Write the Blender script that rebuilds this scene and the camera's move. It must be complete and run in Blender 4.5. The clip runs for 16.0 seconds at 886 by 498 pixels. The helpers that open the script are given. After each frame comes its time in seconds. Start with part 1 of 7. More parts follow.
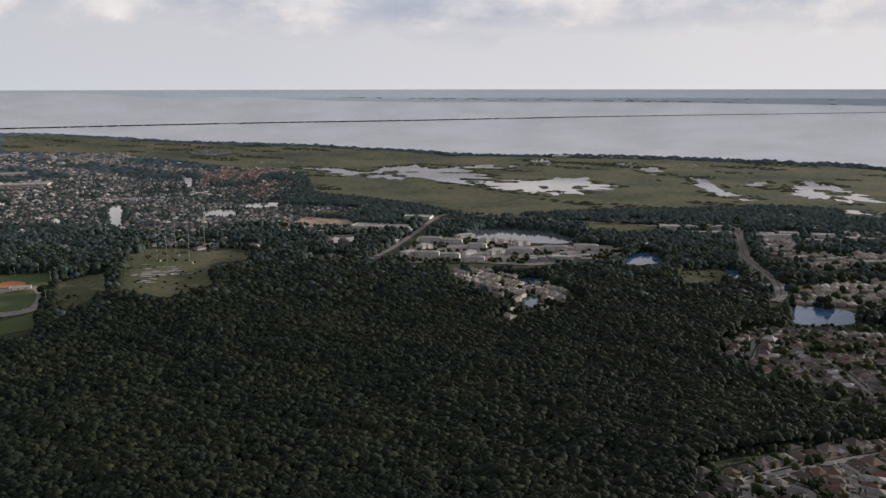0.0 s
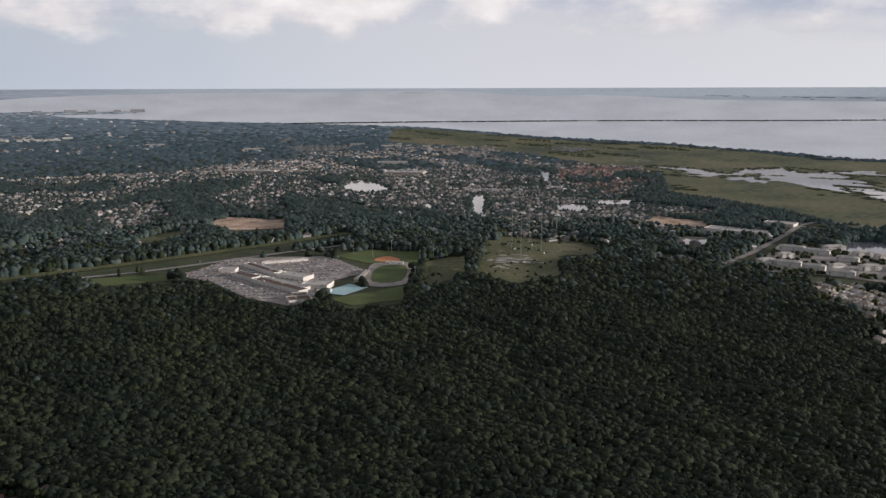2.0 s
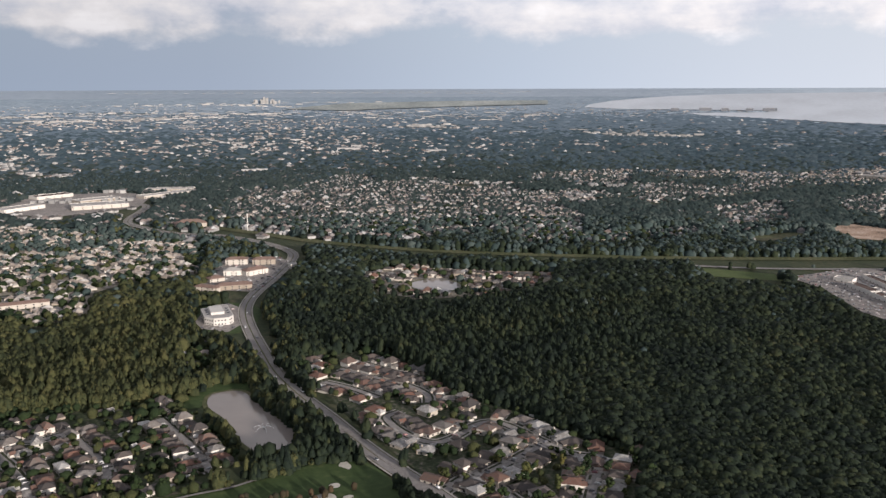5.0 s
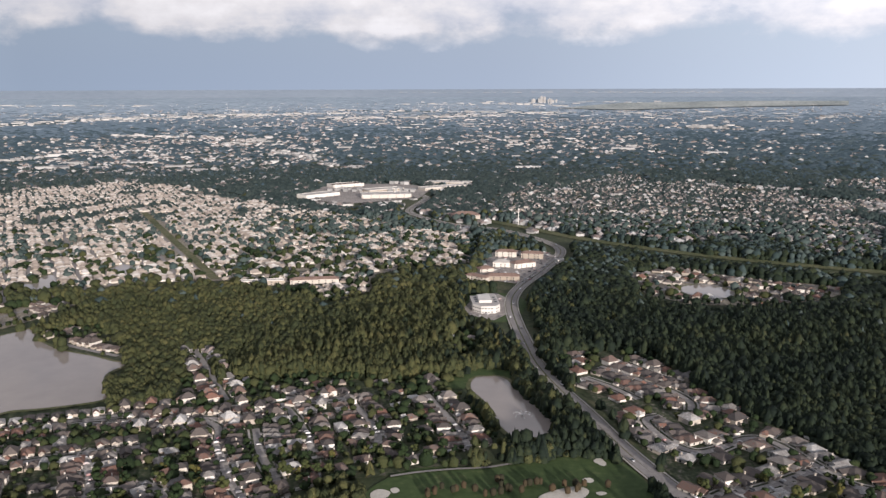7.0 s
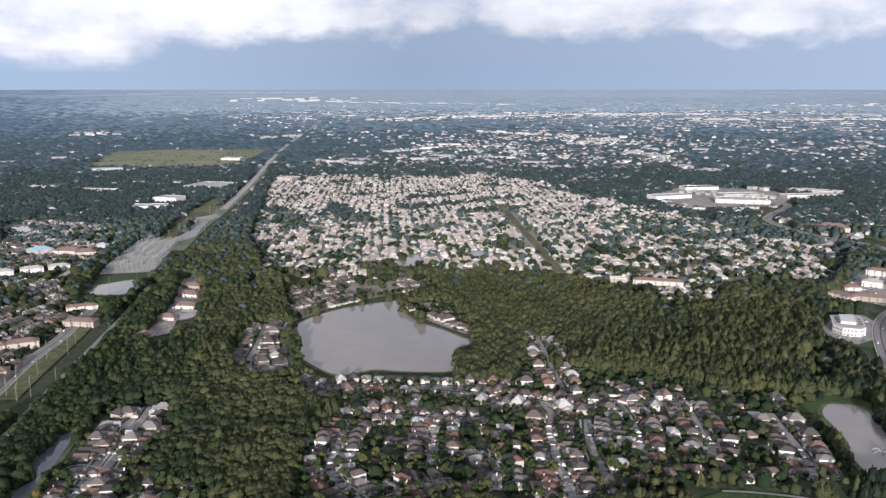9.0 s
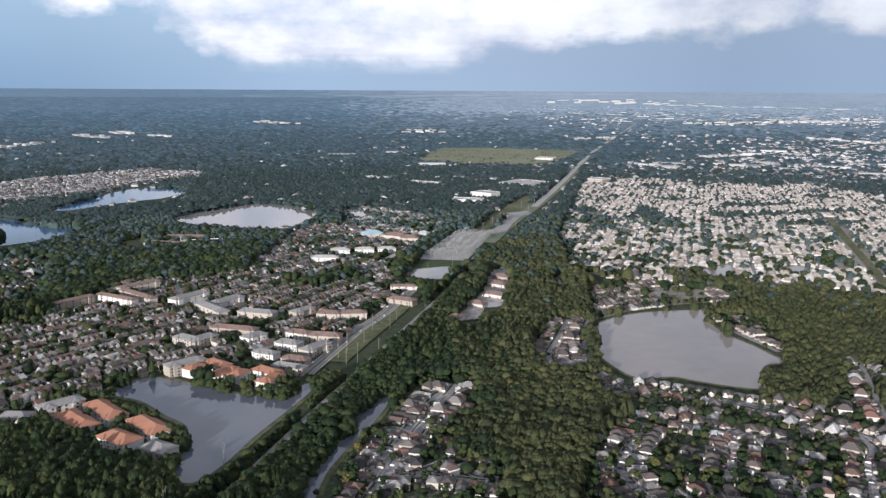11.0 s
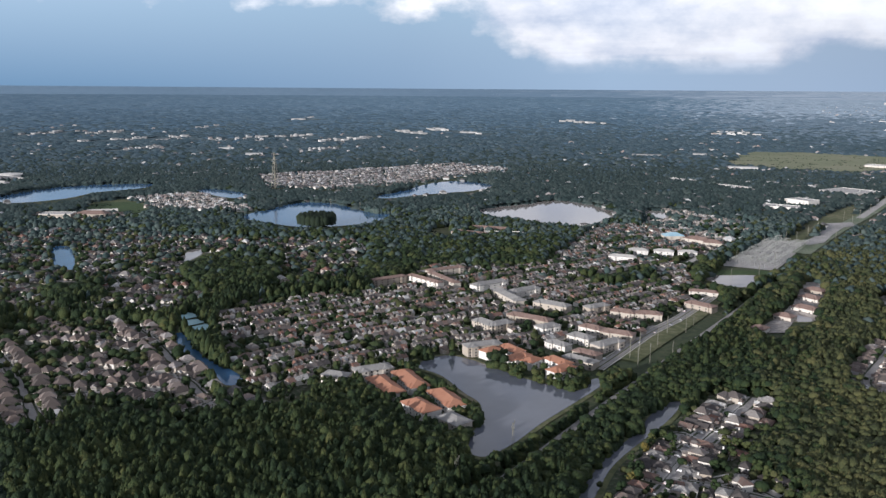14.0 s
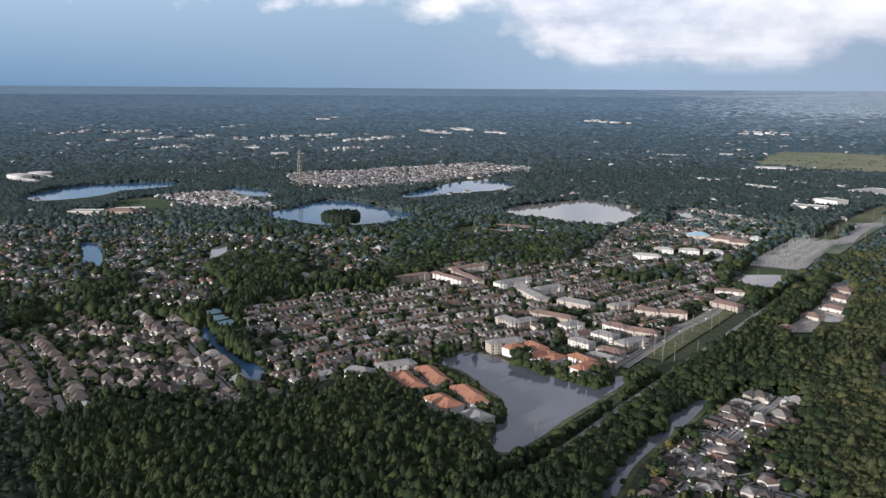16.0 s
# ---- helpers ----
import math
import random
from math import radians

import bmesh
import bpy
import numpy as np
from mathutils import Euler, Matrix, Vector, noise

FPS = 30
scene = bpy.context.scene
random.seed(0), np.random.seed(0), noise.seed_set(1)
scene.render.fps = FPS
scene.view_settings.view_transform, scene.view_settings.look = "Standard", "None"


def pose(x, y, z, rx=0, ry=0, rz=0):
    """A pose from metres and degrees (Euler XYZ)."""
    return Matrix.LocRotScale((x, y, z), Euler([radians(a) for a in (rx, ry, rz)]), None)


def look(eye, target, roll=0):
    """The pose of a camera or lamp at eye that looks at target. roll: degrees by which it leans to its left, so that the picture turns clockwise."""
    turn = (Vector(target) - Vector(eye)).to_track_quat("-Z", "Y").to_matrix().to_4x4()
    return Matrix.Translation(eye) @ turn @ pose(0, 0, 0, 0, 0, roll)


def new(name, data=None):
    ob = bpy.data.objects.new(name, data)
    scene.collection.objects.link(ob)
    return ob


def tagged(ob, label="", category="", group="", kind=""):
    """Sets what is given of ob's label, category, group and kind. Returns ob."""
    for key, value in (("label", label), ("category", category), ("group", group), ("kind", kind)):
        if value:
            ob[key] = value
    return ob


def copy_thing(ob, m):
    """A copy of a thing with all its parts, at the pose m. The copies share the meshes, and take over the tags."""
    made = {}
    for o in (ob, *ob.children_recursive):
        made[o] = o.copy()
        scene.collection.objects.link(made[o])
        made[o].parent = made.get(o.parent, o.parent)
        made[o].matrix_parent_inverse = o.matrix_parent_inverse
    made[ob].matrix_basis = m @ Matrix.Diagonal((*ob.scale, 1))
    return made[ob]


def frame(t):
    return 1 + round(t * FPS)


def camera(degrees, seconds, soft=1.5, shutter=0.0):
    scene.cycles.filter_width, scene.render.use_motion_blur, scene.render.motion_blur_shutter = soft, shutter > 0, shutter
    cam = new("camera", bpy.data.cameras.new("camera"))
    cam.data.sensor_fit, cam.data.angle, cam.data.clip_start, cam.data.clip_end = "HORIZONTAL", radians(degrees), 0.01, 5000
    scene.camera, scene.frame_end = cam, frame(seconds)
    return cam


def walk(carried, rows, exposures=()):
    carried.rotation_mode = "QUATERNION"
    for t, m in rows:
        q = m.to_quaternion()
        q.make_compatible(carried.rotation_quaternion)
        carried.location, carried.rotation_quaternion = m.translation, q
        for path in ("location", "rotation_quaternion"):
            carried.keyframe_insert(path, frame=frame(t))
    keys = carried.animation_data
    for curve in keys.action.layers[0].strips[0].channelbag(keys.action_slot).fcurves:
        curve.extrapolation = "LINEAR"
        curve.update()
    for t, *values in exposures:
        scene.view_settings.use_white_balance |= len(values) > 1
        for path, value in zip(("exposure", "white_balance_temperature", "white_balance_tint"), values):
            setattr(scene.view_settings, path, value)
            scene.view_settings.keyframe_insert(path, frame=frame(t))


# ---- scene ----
cam = camera(56.0, 16.0, soft=1.45)
PATH = [
    (0.0, pose(0.00, 0.00, 270.00, 79.097, 0.016, -0.000)),
    (0.5, pose(0.31, -1.93, 269.54, 79.063, 0.054, 4.391)),
    (1.0, pose(0.48, -4.10, 269.01, 79.026, 0.077, 10.505)),
    (1.5, pose(0.56, -6.04, 268.52, 79.018, 0.110, 17.028)),
    (2.0, pose(0.63, -7.79, 268.17, 78.998, 0.065, 24.023)),
    (2.5, pose(1.06, -9.58, 267.71, 78.996, 0.077, 31.068)),
    (3.0, pose(1.93, -11.20, 267.02, 78.995, 0.112, 38.189)),
    (3.5, pose(2.97, -12.42, 266.49, 79.020, 0.103, 45.171)),
    (4.0, pose(3.74, -13.64, 265.81, 79.007, 0.095, 52.075)),
    (4.5, pose(4.28, -14.43, 265.05, 79.022, 0.100, 59.061)),
    (7.0, pose(8.50, -16.57, 260.26, 79.067, 0.083, 83.625)),
    (7.5, pose(9.47, -16.90, 259.55, 79.059, 0.013, 89.150)),
    (8.0, pose(10.88, -17.21, 258.93, 79.037, 0.004, 95.819)),
    (8.5, pose(12.09, -17.10, 258.24, 79.050, -0.023, 101.772)),
    (9.0, pose(13.64, -16.85, 257.74, 79.077, -0.084, 107.459)),
    (11.5, pose(25.69, -13.90, 255.37, 79.105, -0.465, 133.812)),
    (12.0, pose(27.21, -13.45, 254.74, 79.058, -0.480, 138.893)),
    (12.5, pose(28.03, -13.02, 253.91, 79.053, -0.493, 142.768)),
    (13.0, pose(28.48, -12.47, 253.16, 79.049, -0.464, 145.065)),
    (13.5, pose(28.99, -11.78, 252.34, 79.046, -0.478, 147.287)),
    (14.0, pose(29.53, -11.50, 251.47, 79.035, -0.464, 149.113)),
    (14.5, pose(29.35, -11.41, 250.53, 79.034, -0.451, 149.718)),
    (15.0, pose(29.29, -11.28, 249.68, 79.024, -0.450, 150.098)),
    (15.5, pose(29.51, -11.10, 248.82, 79.037, -0.441, 150.442)),
    (16.0, pose(29.80, -10.74, 247.82, 79.062, -0.421, 150.765)),
]
walk(cam, PATH, [(0.0, 0.42, 6050, 12), (3.0, 0.58, 6000, 12), (4.5, 0.74, 6000, 12), (7.0, 0.95, 5900, 13), (9.0, 1.10, 5500, 12), (12.5, 0.98, 5400, 9), (16.0, 0.93, 5500, 10)])

# ---- world and sun ----
SUN_AZ, SUN_EL = -76.0, 11.0          # degrees: azimuth counted to the left of north (+y), height over the horizon
world = bpy.data.worlds.new("sky")
scene.world = world
world.use_nodes = True


def build_sky():
    nt = world.node_tree
    nt.nodes.clear()
    N = lambda kind: nt.nodes.new(kind)
    L = nt.links.new
    sky = N("ShaderNodeTexSky")
    sky.sky_type, sky.sun_disc = "NISHITA", False
    sky.sun_elevation, sky.sun_rotation = radians(SUN_EL), radians(-SUN_AZ)
    sky.air_density, sky.dust_density, sky.ozone_density = 1.3, 2.0, 2.0
    co = N("ShaderNodeTexCoord")
    sep = N("ShaderNodeSeparateXYZ")
    L(co.outputs["Generated"], sep.inputs[0])

    def math_(op, a, b=None, clamp=False):
        n = N("ShaderNodeMath")
        n.operation, n.use_clamp = op, clamp
        for i, v in enumerate((a, b)):
            if v is None:
                continue
            if isinstance(v, (int, float)):
                n.inputs[i].default_value = v
            else:
                L(v, n.inputs[i])
        return n.outputs[0]

    def ramp(v, stops):
        n = N("ShaderNodeValToRGB")
        el = n.color_ramp.elements
        while len(el) < len(stops):
            el.new(0.5)
        for e, (p, c) in zip(el, stops):
            e.position, e.color = p, (*c, 1) if len(c) == 3 else c
        L(v, n.inputs[0])
        return n.outputs[0]

    def mix(f, a, b):
        n = N("ShaderNodeMix")
        n.data_type = "RGBA"
        for key, v in ((0, f), (6, a), (7, b)):
            if isinstance(v, tuple):
                n.inputs[key].default_value = (*v, 1)
            elif isinstance(v, (int, float)):
                n.inputs[key].default_value = v
            else:
                L(v, n.inputs[key])
        return n.outputs[2]

    x, y, z = sep.outputs
    # cloud layers live on a plane far above: flat, foreshortened towards the horizon
    zz = math_("ADD", math_("MAXIMUM", z, 0.0), 0.03)
    flat = N("ShaderNodeCombineXYZ")
    L(math_("DIVIDE", x, zz), flat.inputs[0])
    L(math_("DIVIDE", y, zz), flat.inputs[1])
    # heaps: noise on the sphere, squeezed in height
    heap = N("ShaderNodeCombineXYZ")
    L(math_("MULTIPLY", x, 7.0), heap.inputs[0])
    L(math_("MULTIPLY", y, 7.0), heap.inputs[1])
    L(math_("MULTIPLY", z, 12.0), heap.inputs[2])

    def noise_(vec, scale, detail, rough, shift=0.0):
        n = N("ShaderNodeTexNoise")
        n.noise_dimensions = "4D"
        n.inputs["W"].default_value = shift
        n.inputs["Scale"].default_value, n.inputs["Detail"].default_value, n.inputs["Roughness"].default_value = scale, detail, rough
        L(vec, n.inputs["Vector"])
        return n.outputs[0]

    layer = noise_(flat.outputs[0], 0.32, 6, 0.55, 3.1)
    heaps = noise_(heap.outputs[0], 1.2, 8, 0.58, 1.7)
    wisps = noise_(heap.outputs[0], 0.45, 5, 0.6, 8.2)
    s = Vector((-math.sin(radians(SUN_AZ)), math.cos(radians(SUN_AZ))))
    side = math_("ADD", math_("MULTIPLY", math_("ADD", math_("MULTIPLY", x, s.x), math_("MULTIPLY", y, s.y)), 0.5), 0.5)
    # round the horizon: 1 over the bay, 0.5 straight away from the sun, 0 over the inland plain
    c = Vector((-math.sin(radians(SUN_AZ + 90)), math.cos(radians(SUN_AZ + 90))))
    turn = math_("ADD", math_("MULTIPLY", math_("ADD", math_("MULTIPLY", x, c.x), math_("MULTIPLY", y, c.y)), 0.5), 0.5)
    veil = ramp(turn, [(0.02, (0.17, 0.26, 0.355)), (0.15, (0.255, 0.325, 0.40)), (0.3, (0.31, 0.365, 0.43)), (0.5, (0.345, 0.40, 0.475)), (0.7, (0.375, 0.42, 0.485)), (0.85, (0.45, 0.49, 0.54)), (0.95, (0.54, 0.56, 0.585)), (1.0, (0.64, 0.63, 0.63))])
    warm = ramp(side, [(0.5, (0, 0, 0)), (0.85, (1, 1, 1))])
    veil = mix(warm, veil, (0.82, 0.775, 0.73))
    # the clear sky over the inland plain pales upwards
    clear = math_("MULTIPLY", ramp(z, [(0.0, (0, 0, 0)), (0.10, (1, 1, 1))]), ramp(turn, [(0.02, (1, 1, 1)), (0.32, (0, 0, 0))]))
    veil = mix(clear, veil, (0.39, 0.485, 0.57))
    low = ramp(z, [(0.0, (1, 1, 1)), (0.10, (0.9, 0.9, 0.9)), (0.45, (0, 0, 0))])
    base = mix(low, mix(0.12, (0, 0, 0), sky.outputs[0]), veil)
    lift = ramp(z, [(0.0, (0, 0, 0)), (0.025, (0.06, 0.06, 0.06)), (0.055, (0.42, 0.42, 0.42)), (0.075, (0.68, 0.68, 0.68)), (0.09, (0.80, 0.80, 0.80)), (0.3, (0.85, 0.85, 0.85))])
    cover = ramp(turn, [(0.0, (0.12, 0.12, 0.12)), (0.15, (0.27, 0.27, 0.27)), (0.19, (0.50, 0.50, 0.50)), (0.28, (0.55, 0.55, 0.55)), (0.40, (0.50, 0.50, 0.50)), (0.6, (0.5, 0.5, 0.5)), (1.0, (0.5, 0.5, 0.5))])
    amount = math_("ADD", math_("MULTIPLY", heaps, 0.75), math_("MULTIPLY", wisps, 0.35))
    amount = math_("ADD", amount, math_("MULTIPLY", math_("SUBTRACT", cover, 0.5), 0.6))
    # one tall heap over the inland plain
    hv = Vector((-math.sin(radians(134)), math.cos(radians(134))))
    tower = ramp(math_("ADD", math_("MULTIPLY", x, hv.x), math_("MULTIPLY", y, hv.y)), [(0.966, (0, 0, 0)), (0.994, (1, 1, 1))])
    amount = math_("ADD", amount, math_("MULTIPLY", tower, 0.17))
    mask = ramp(math_("ADD", amount, math_("MULTIPLY", math_("SUBTRACT", lift, 0.58), 0.55)), [(0.47, (0, 0, 0)), (0.60, (1, 1, 1))])
    mask = math_("MULTIPLY", mask, ramp(z, [(0.016, (0, 0, 0)), (0.036, (1, 1, 1))]))
    tone = ramp(math_("ADD", math_("MULTIPLY", layer, 0.3), math_("MULTIPLY", heaps, 0.7)), [(0.38, (0.40, 0.43, 0.50)), (0.48, (0.62, 0.605, 0.61)), (0.54, (0.75, 0.705, 0.67)), (0.61, (0.87, 0.82, 0.775))])
    over = ramp(z, [(0.03, (0.52, 0.525, 0.545)), (0.07, (0.64, 0.635, 0.63)), (0.11, (0.72, 0.71, 0.695)), (0.25, (0.62, 0.62, 0.62)), (0.8, (0.42, 0.425, 0.44))])
    dim = N("ShaderNodeMix")
    dim.data_type, dim.blend_type = "RGBA", "MULTIPLY"
    dim.inputs[0].default_value = 1.0
    L(tone, dim.inputs[6])
    L(over, dim.inputs[7])
    strong = N("ShaderNodeVectorMath")
    strong.operation = "SCALE"
    L(dim.outputs[2], strong.inputs[0])
    strong.inputs["Scale"].default_value = 1.52
    sky_mix = mix(mask, base, strong.outputs[0])
    gain = ramp(turn, [(0.0, (0.98, 0.96, 0.94)), (0.13, (0.98, 0.96, 0.94)), (0.22, (1.12, 1.09, 1.05)), (0.32, (0.98, 0.96, 0.94)), (0.45, (0.76, 0.76, 0.76)), (0.55, (0.80, 0.80, 0.80)), (0.72, (0.88, 0.88, 0.88)), (0.85, (1.05, 1.05, 1.05)), (0.93, (1.12, 1.11, 1.10)), (1.0, (1.12, 1.11, 1.10))])
    dim = N("ShaderNodeMix")
    dim.data_type, dim.blend_type = "RGBA", "MULTIPLY"
    dim.inputs[0].default_value = 1.0
    L(sky_mix, dim.inputs[6])
    L(gain, dim.inputs[7])
    sky_mix = dim.outputs[2]
    bg = N("ShaderNodeBackground")
    L(sky_mix, bg.inputs[0])
    bg.inputs[1].default_value = 0.68
    out = N("ShaderNodeOutputWorld")
    L(bg.outputs[0], out.inputs[0])


build_sky()
sun = new("sun", bpy.data.lights.new("sun", "SUN"))
sun.data.energy, sun.data.angle, sun.data.color = 3.9, radians(3.0), (1.0, 0.87, 0.72)
_a, _e = radians(SUN_AZ), radians(SUN_EL)
sun.matrix_world = look(Vector((-math.sin(_a) * math.cos(_e), math.cos(_a) * math.cos(_e), math.sin(_e))) * 400, (0, 0, 0))

# ---- materials ----
def material(name, stops, scale=0.05, rough=0.9, fine=0.6, bump=0.0, bump_scale=0.5, per=None, spec=0.2, metal=0.0, level=False, mixed=0.3, leaf=0.0, leaf_scale=0.9):
    """Base colour from a ramp over two noises at world scale. per: 'island' or 'object' shifts the ramp piece by piece.
    level: shade as level ground."""
    m = bpy.data.materials.new(name)
    m.use_nodes = True
    nt = m.node_tree
    L = nt.links.new
    b = nt.nodes["Principled BSDF"]
    b.inputs["Roughness"].default_value, b.inputs["Specular IOR Level"].default_value = rough, spec
    b.inputs["Metallic"].default_value = metal
    geo = nt.nodes.new("ShaderNodeNewGeometry")

    def tex(sc, detail):
        n = nt.nodes.new("ShaderNodeTexNoise")
        n.inputs["Scale"].default_value, n.inputs["Detail"].default_value = sc, detail
        L(geo.outputs["Position"], n.inputs["Vector"])
        return n.outputs[0]

    def m_(op, a, c):
        n = nt.nodes.new("ShaderNodeMath")
        n.operation = op
        for i, v in enumerate((a, c)):
            if isinstance(v, (int, float)):
                n.inputs[i].default_value = v
            else:
                L(v, n.inputs[i])
        return n.outputs[0]

    big, small = tex(scale, 3), tex(scale * 14, 4)
    v = m_("ADD", m_("MULTIPLY", big, 1 - fine), m_("MULTIPLY", small, fine))
    v = m_("ADD", m_("MULTIPLY", m_("SUBTRACT", v, 0.5), 1.8), 0.5)
    if per:
        if per == "island":
            rnd = geo.outputs["Random Per Island"]
        else:
            rnd = nt.nodes.new("ShaderNodeObjectInfo").outputs["Random"]
        v = m_("ADD", m_("MULTIPLY", v, mixed), m_("MULTIPLY", rnd, 1.05 - mixed))
    r = nt.nodes.new("ShaderNodeValToRGB")
    el = r.color_ramp.elements
    while len(el) < len(stops):
        el.new(0.5)
    for e, (p, c) in zip(el, stops):
        e.position, e.color = p, (*c, 1)
    if leaf:            # clumps of leaves, light and dark, within each crown
        v = m_("ADD", v, m_("MULTIPLY", m_("SUBTRACT", tex(leaf_scale, 4), 0.5), leaf))
    L(v, r.inputs[0])
    L(r.outputs[0], b.inputs["Base Color"])
    up = None
    if level:
        up = nt.nodes.new("ShaderNodeCombineXYZ")
        up.inputs[2].default_value = 1
        L(up.outputs[0], b.inputs["Normal"])
    if bump:
        n = nt.nodes.new("ShaderNodeBump")
        n.inputs["Strength"].default_value, n.inputs["Distance"].default_value = 1.0, bump
        L(tex(bump_scale, 3), n.inputs["Height"])
        if up:
            L(up.outputs[0], n.inputs["Normal"])
        L(n.outputs[0], b.inputs["Normal"])
    return m


def water_material(name, color, rough=0.06, wave=0.06, wave_scale=0.08):
    m = material(name, [(0.3, color), (0.7, tuple(c * 1.2 for c in color))], 0.004, rough, 0.3, wave, wave_scale, spec=0.5, level=True)
    m.node_tree.nodes["Principled BSDF"].inputs["IOR"].default_value = 1.33
    return m


M_GROUND = material("ground_cover", [(0.2, (0.022, 0.032, 0.016)), (0.5, (0.040, 0.050, 0.024)), (0.8, (0.075, 0.072, 0.042))], 0.01, level=True)
# haze over the far shore is put into this colour
M_HAZED_SHORE = material("pale_hazed_far_shore", [(0.2, (0.42, 0.49, 0.56)), (0.8, (0.50, 0.565, 0.63))], 0.002, 0.9, 0.5, spec=0.05, level=True)
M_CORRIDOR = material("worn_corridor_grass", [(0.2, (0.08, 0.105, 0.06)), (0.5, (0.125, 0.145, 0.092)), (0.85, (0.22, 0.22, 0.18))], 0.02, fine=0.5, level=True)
# blue-grey lean of the distant plain is painted haze
M_HAZED_GROUND = material("hazed_distant_plain", [(0.2, (0.045, 0.068, 0.080)), (0.5, (0.07, 0.097, 0.11)), (0.8, (0.11, 0.135, 0.138))], 0.0012, fine=0.55, level=True)
M_LOTS = material("house_lots", [(0.25, (0.022, 0.032, 0.016)), (0.5, (0.040, 0.050, 0.026)), (0.72, (0.095, 0.088, 0.068)), (0.9, (0.19, 0.175, 0.15))], 0.02, fine=0.75, level=True)
# pale tan lots, lightened further to paint in a sunny glow
M_LOTS_PALE = material("pale_lots_with_sun_glow", [(0.25, (0.13, 0.118, 0.085)), (0.5, (0.21, 0.185, 0.148)), (0.72, (0.29, 0.258, 0.215)), (0.9, (0.38, 0.35, 0.31))], 0.02, fine=0.75, level=True)
M_DRYFIELD = material("dry_field", [(0.2, (0.125, 0.14, 0.078)), (0.55, (0.18, 0.185, 0.112)), (0.85, (0.25, 0.215, 0.155))], 0.004, fine=0.4, level=True)
M_GRAVEL = material("pale_gravel", [(0.2, (0.18, 0.168, 0.162)), (0.5, (0.28, 0.263, 0.252)), (0.8, (0.40, 0.378, 0.36))], 0.03, fine=0.6, level=True)
M_AIRFIELD = material("airfield_concrete_and_grass", [(0.2, (0.20, 0.225, 0.225)), (0.5, (0.31, 0.335, 0.32)), (0.8, (0.48, 0.49, 0.47))], 0.006, fine=0.5, level=True)
M_HOTEL = material("grey_hotel_front", [(0.2, (0.13, 0.14, 0.16)), (0.8, (0.22, 0.225, 0.24))], 0.01)
M_MARSH = material("marsh_grass", [(0.22, (0.022, 0.032, 0.020)), (0.38, (0.050, 0.060, 0.034)), (0.52, (0.085, 0.090, 0.046)), (0.68, (0.115, 0.105, 0.060)), (0.85, (0.17, 0.125, 0.088))], 0.0045, fine=0.45, level=True)
M_MEADOW = material("meadow_grass", [(0.2, (0.042, 0.052, 0.022)), (0.5, (0.085, 0.090, 0.042)), (0.85, (0.18, 0.155, 0.10))], 0.01, fine=0.5, level=True)
M_LAWN = material("mown_grass", [(0.2, (0.026, 0.044, 0.015)), (0.6, (0.046, 0.070, 0.024)), (0.9, (0.085, 0.10, 0.042))], 0.012, level=True)
M_PAVE = material("concrete_yard", [(0.2, (0.15, 0.135, 0.125)), (0.6, (0.27, 0.245, 0.228)), (0.9, (0.42, 0.39, 0.365))], 0.02, fine=0.7, level=True)
M_SAND = material("bare_soil", [(0.25, (0.13, 0.10, 0.07)), (0.45, (0.32, 0.22, 0.155)), (0.75, (0.50, 0.40, 0.33))], 0.03, fine=0.5, level=True)
M_BUNKER = material("bunker_sand", [(0.2, (0.36, 0.34, 0.30)), (0.8, (0.5, 0.47, 0.42))], 0.05, level=True)
M_COURT = material("court_paint", [(0.2, (0.22, 0.36, 0.40)), (0.8, (0.36, 0.48, 0.50))], 0.03, 0.7, level=True)
M_CLAY = material("infield_clay", [(0.2, (0.42, 0.17, 0.08)), (0.8, (0.55, 0.25, 0.13))], 0.05, level=True)
M_ROAD = material("asphalt_road", [(0.2, (0.165, 0.153, 0.147)), (0.8, (0.26, 0.243, 0.233))], 0.03, level=True)
M_MUDDY = water_material("muddy_lake_water", (0.21, 0.185, 0.17))
M_WATER = water_material("grey_lake_water", (0.085, 0.09, 0.11))
M_BLUE = water_material("blue_lake_water", (0.040, 0.085, 0.165), 0.1)
# sky brightness on the bay is put into its base colour; reflection stays blurred
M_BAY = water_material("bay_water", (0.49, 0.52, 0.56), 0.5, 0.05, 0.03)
# dark greens; their blue lean is a tint of haze
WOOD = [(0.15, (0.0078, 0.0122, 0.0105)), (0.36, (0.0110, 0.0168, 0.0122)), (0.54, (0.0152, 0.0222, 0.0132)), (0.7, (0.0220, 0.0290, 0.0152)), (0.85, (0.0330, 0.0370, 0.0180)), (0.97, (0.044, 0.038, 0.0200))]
M_WOODS = material("haze_tinted_woodland_leaves", WOOD, 0.011, 0.8, 0.45, 0.5, 0.55, per="island", spec=0.1, mixed=0.7, leaf=0.6, leaf_scale=0.6)
# olive and pine stands: other species, toned lighter too for the sunnier side
M_OLIVE = material("sunlit_olive_woodland_leaves", [(0.12, (0.020, 0.026, 0.0135)), (0.4, (0.034, 0.040, 0.0185)), (0.62, (0.050, 0.054, 0.0225)), (0.82, (0.070, 0.068, 0.028)), (0.99, (0.090, 0.078, 0.034))], 0.009, 0.8, 0.45, 1.2, 0.8, per="island", spec=0.1, mixed=0.66, leaf=0.9)
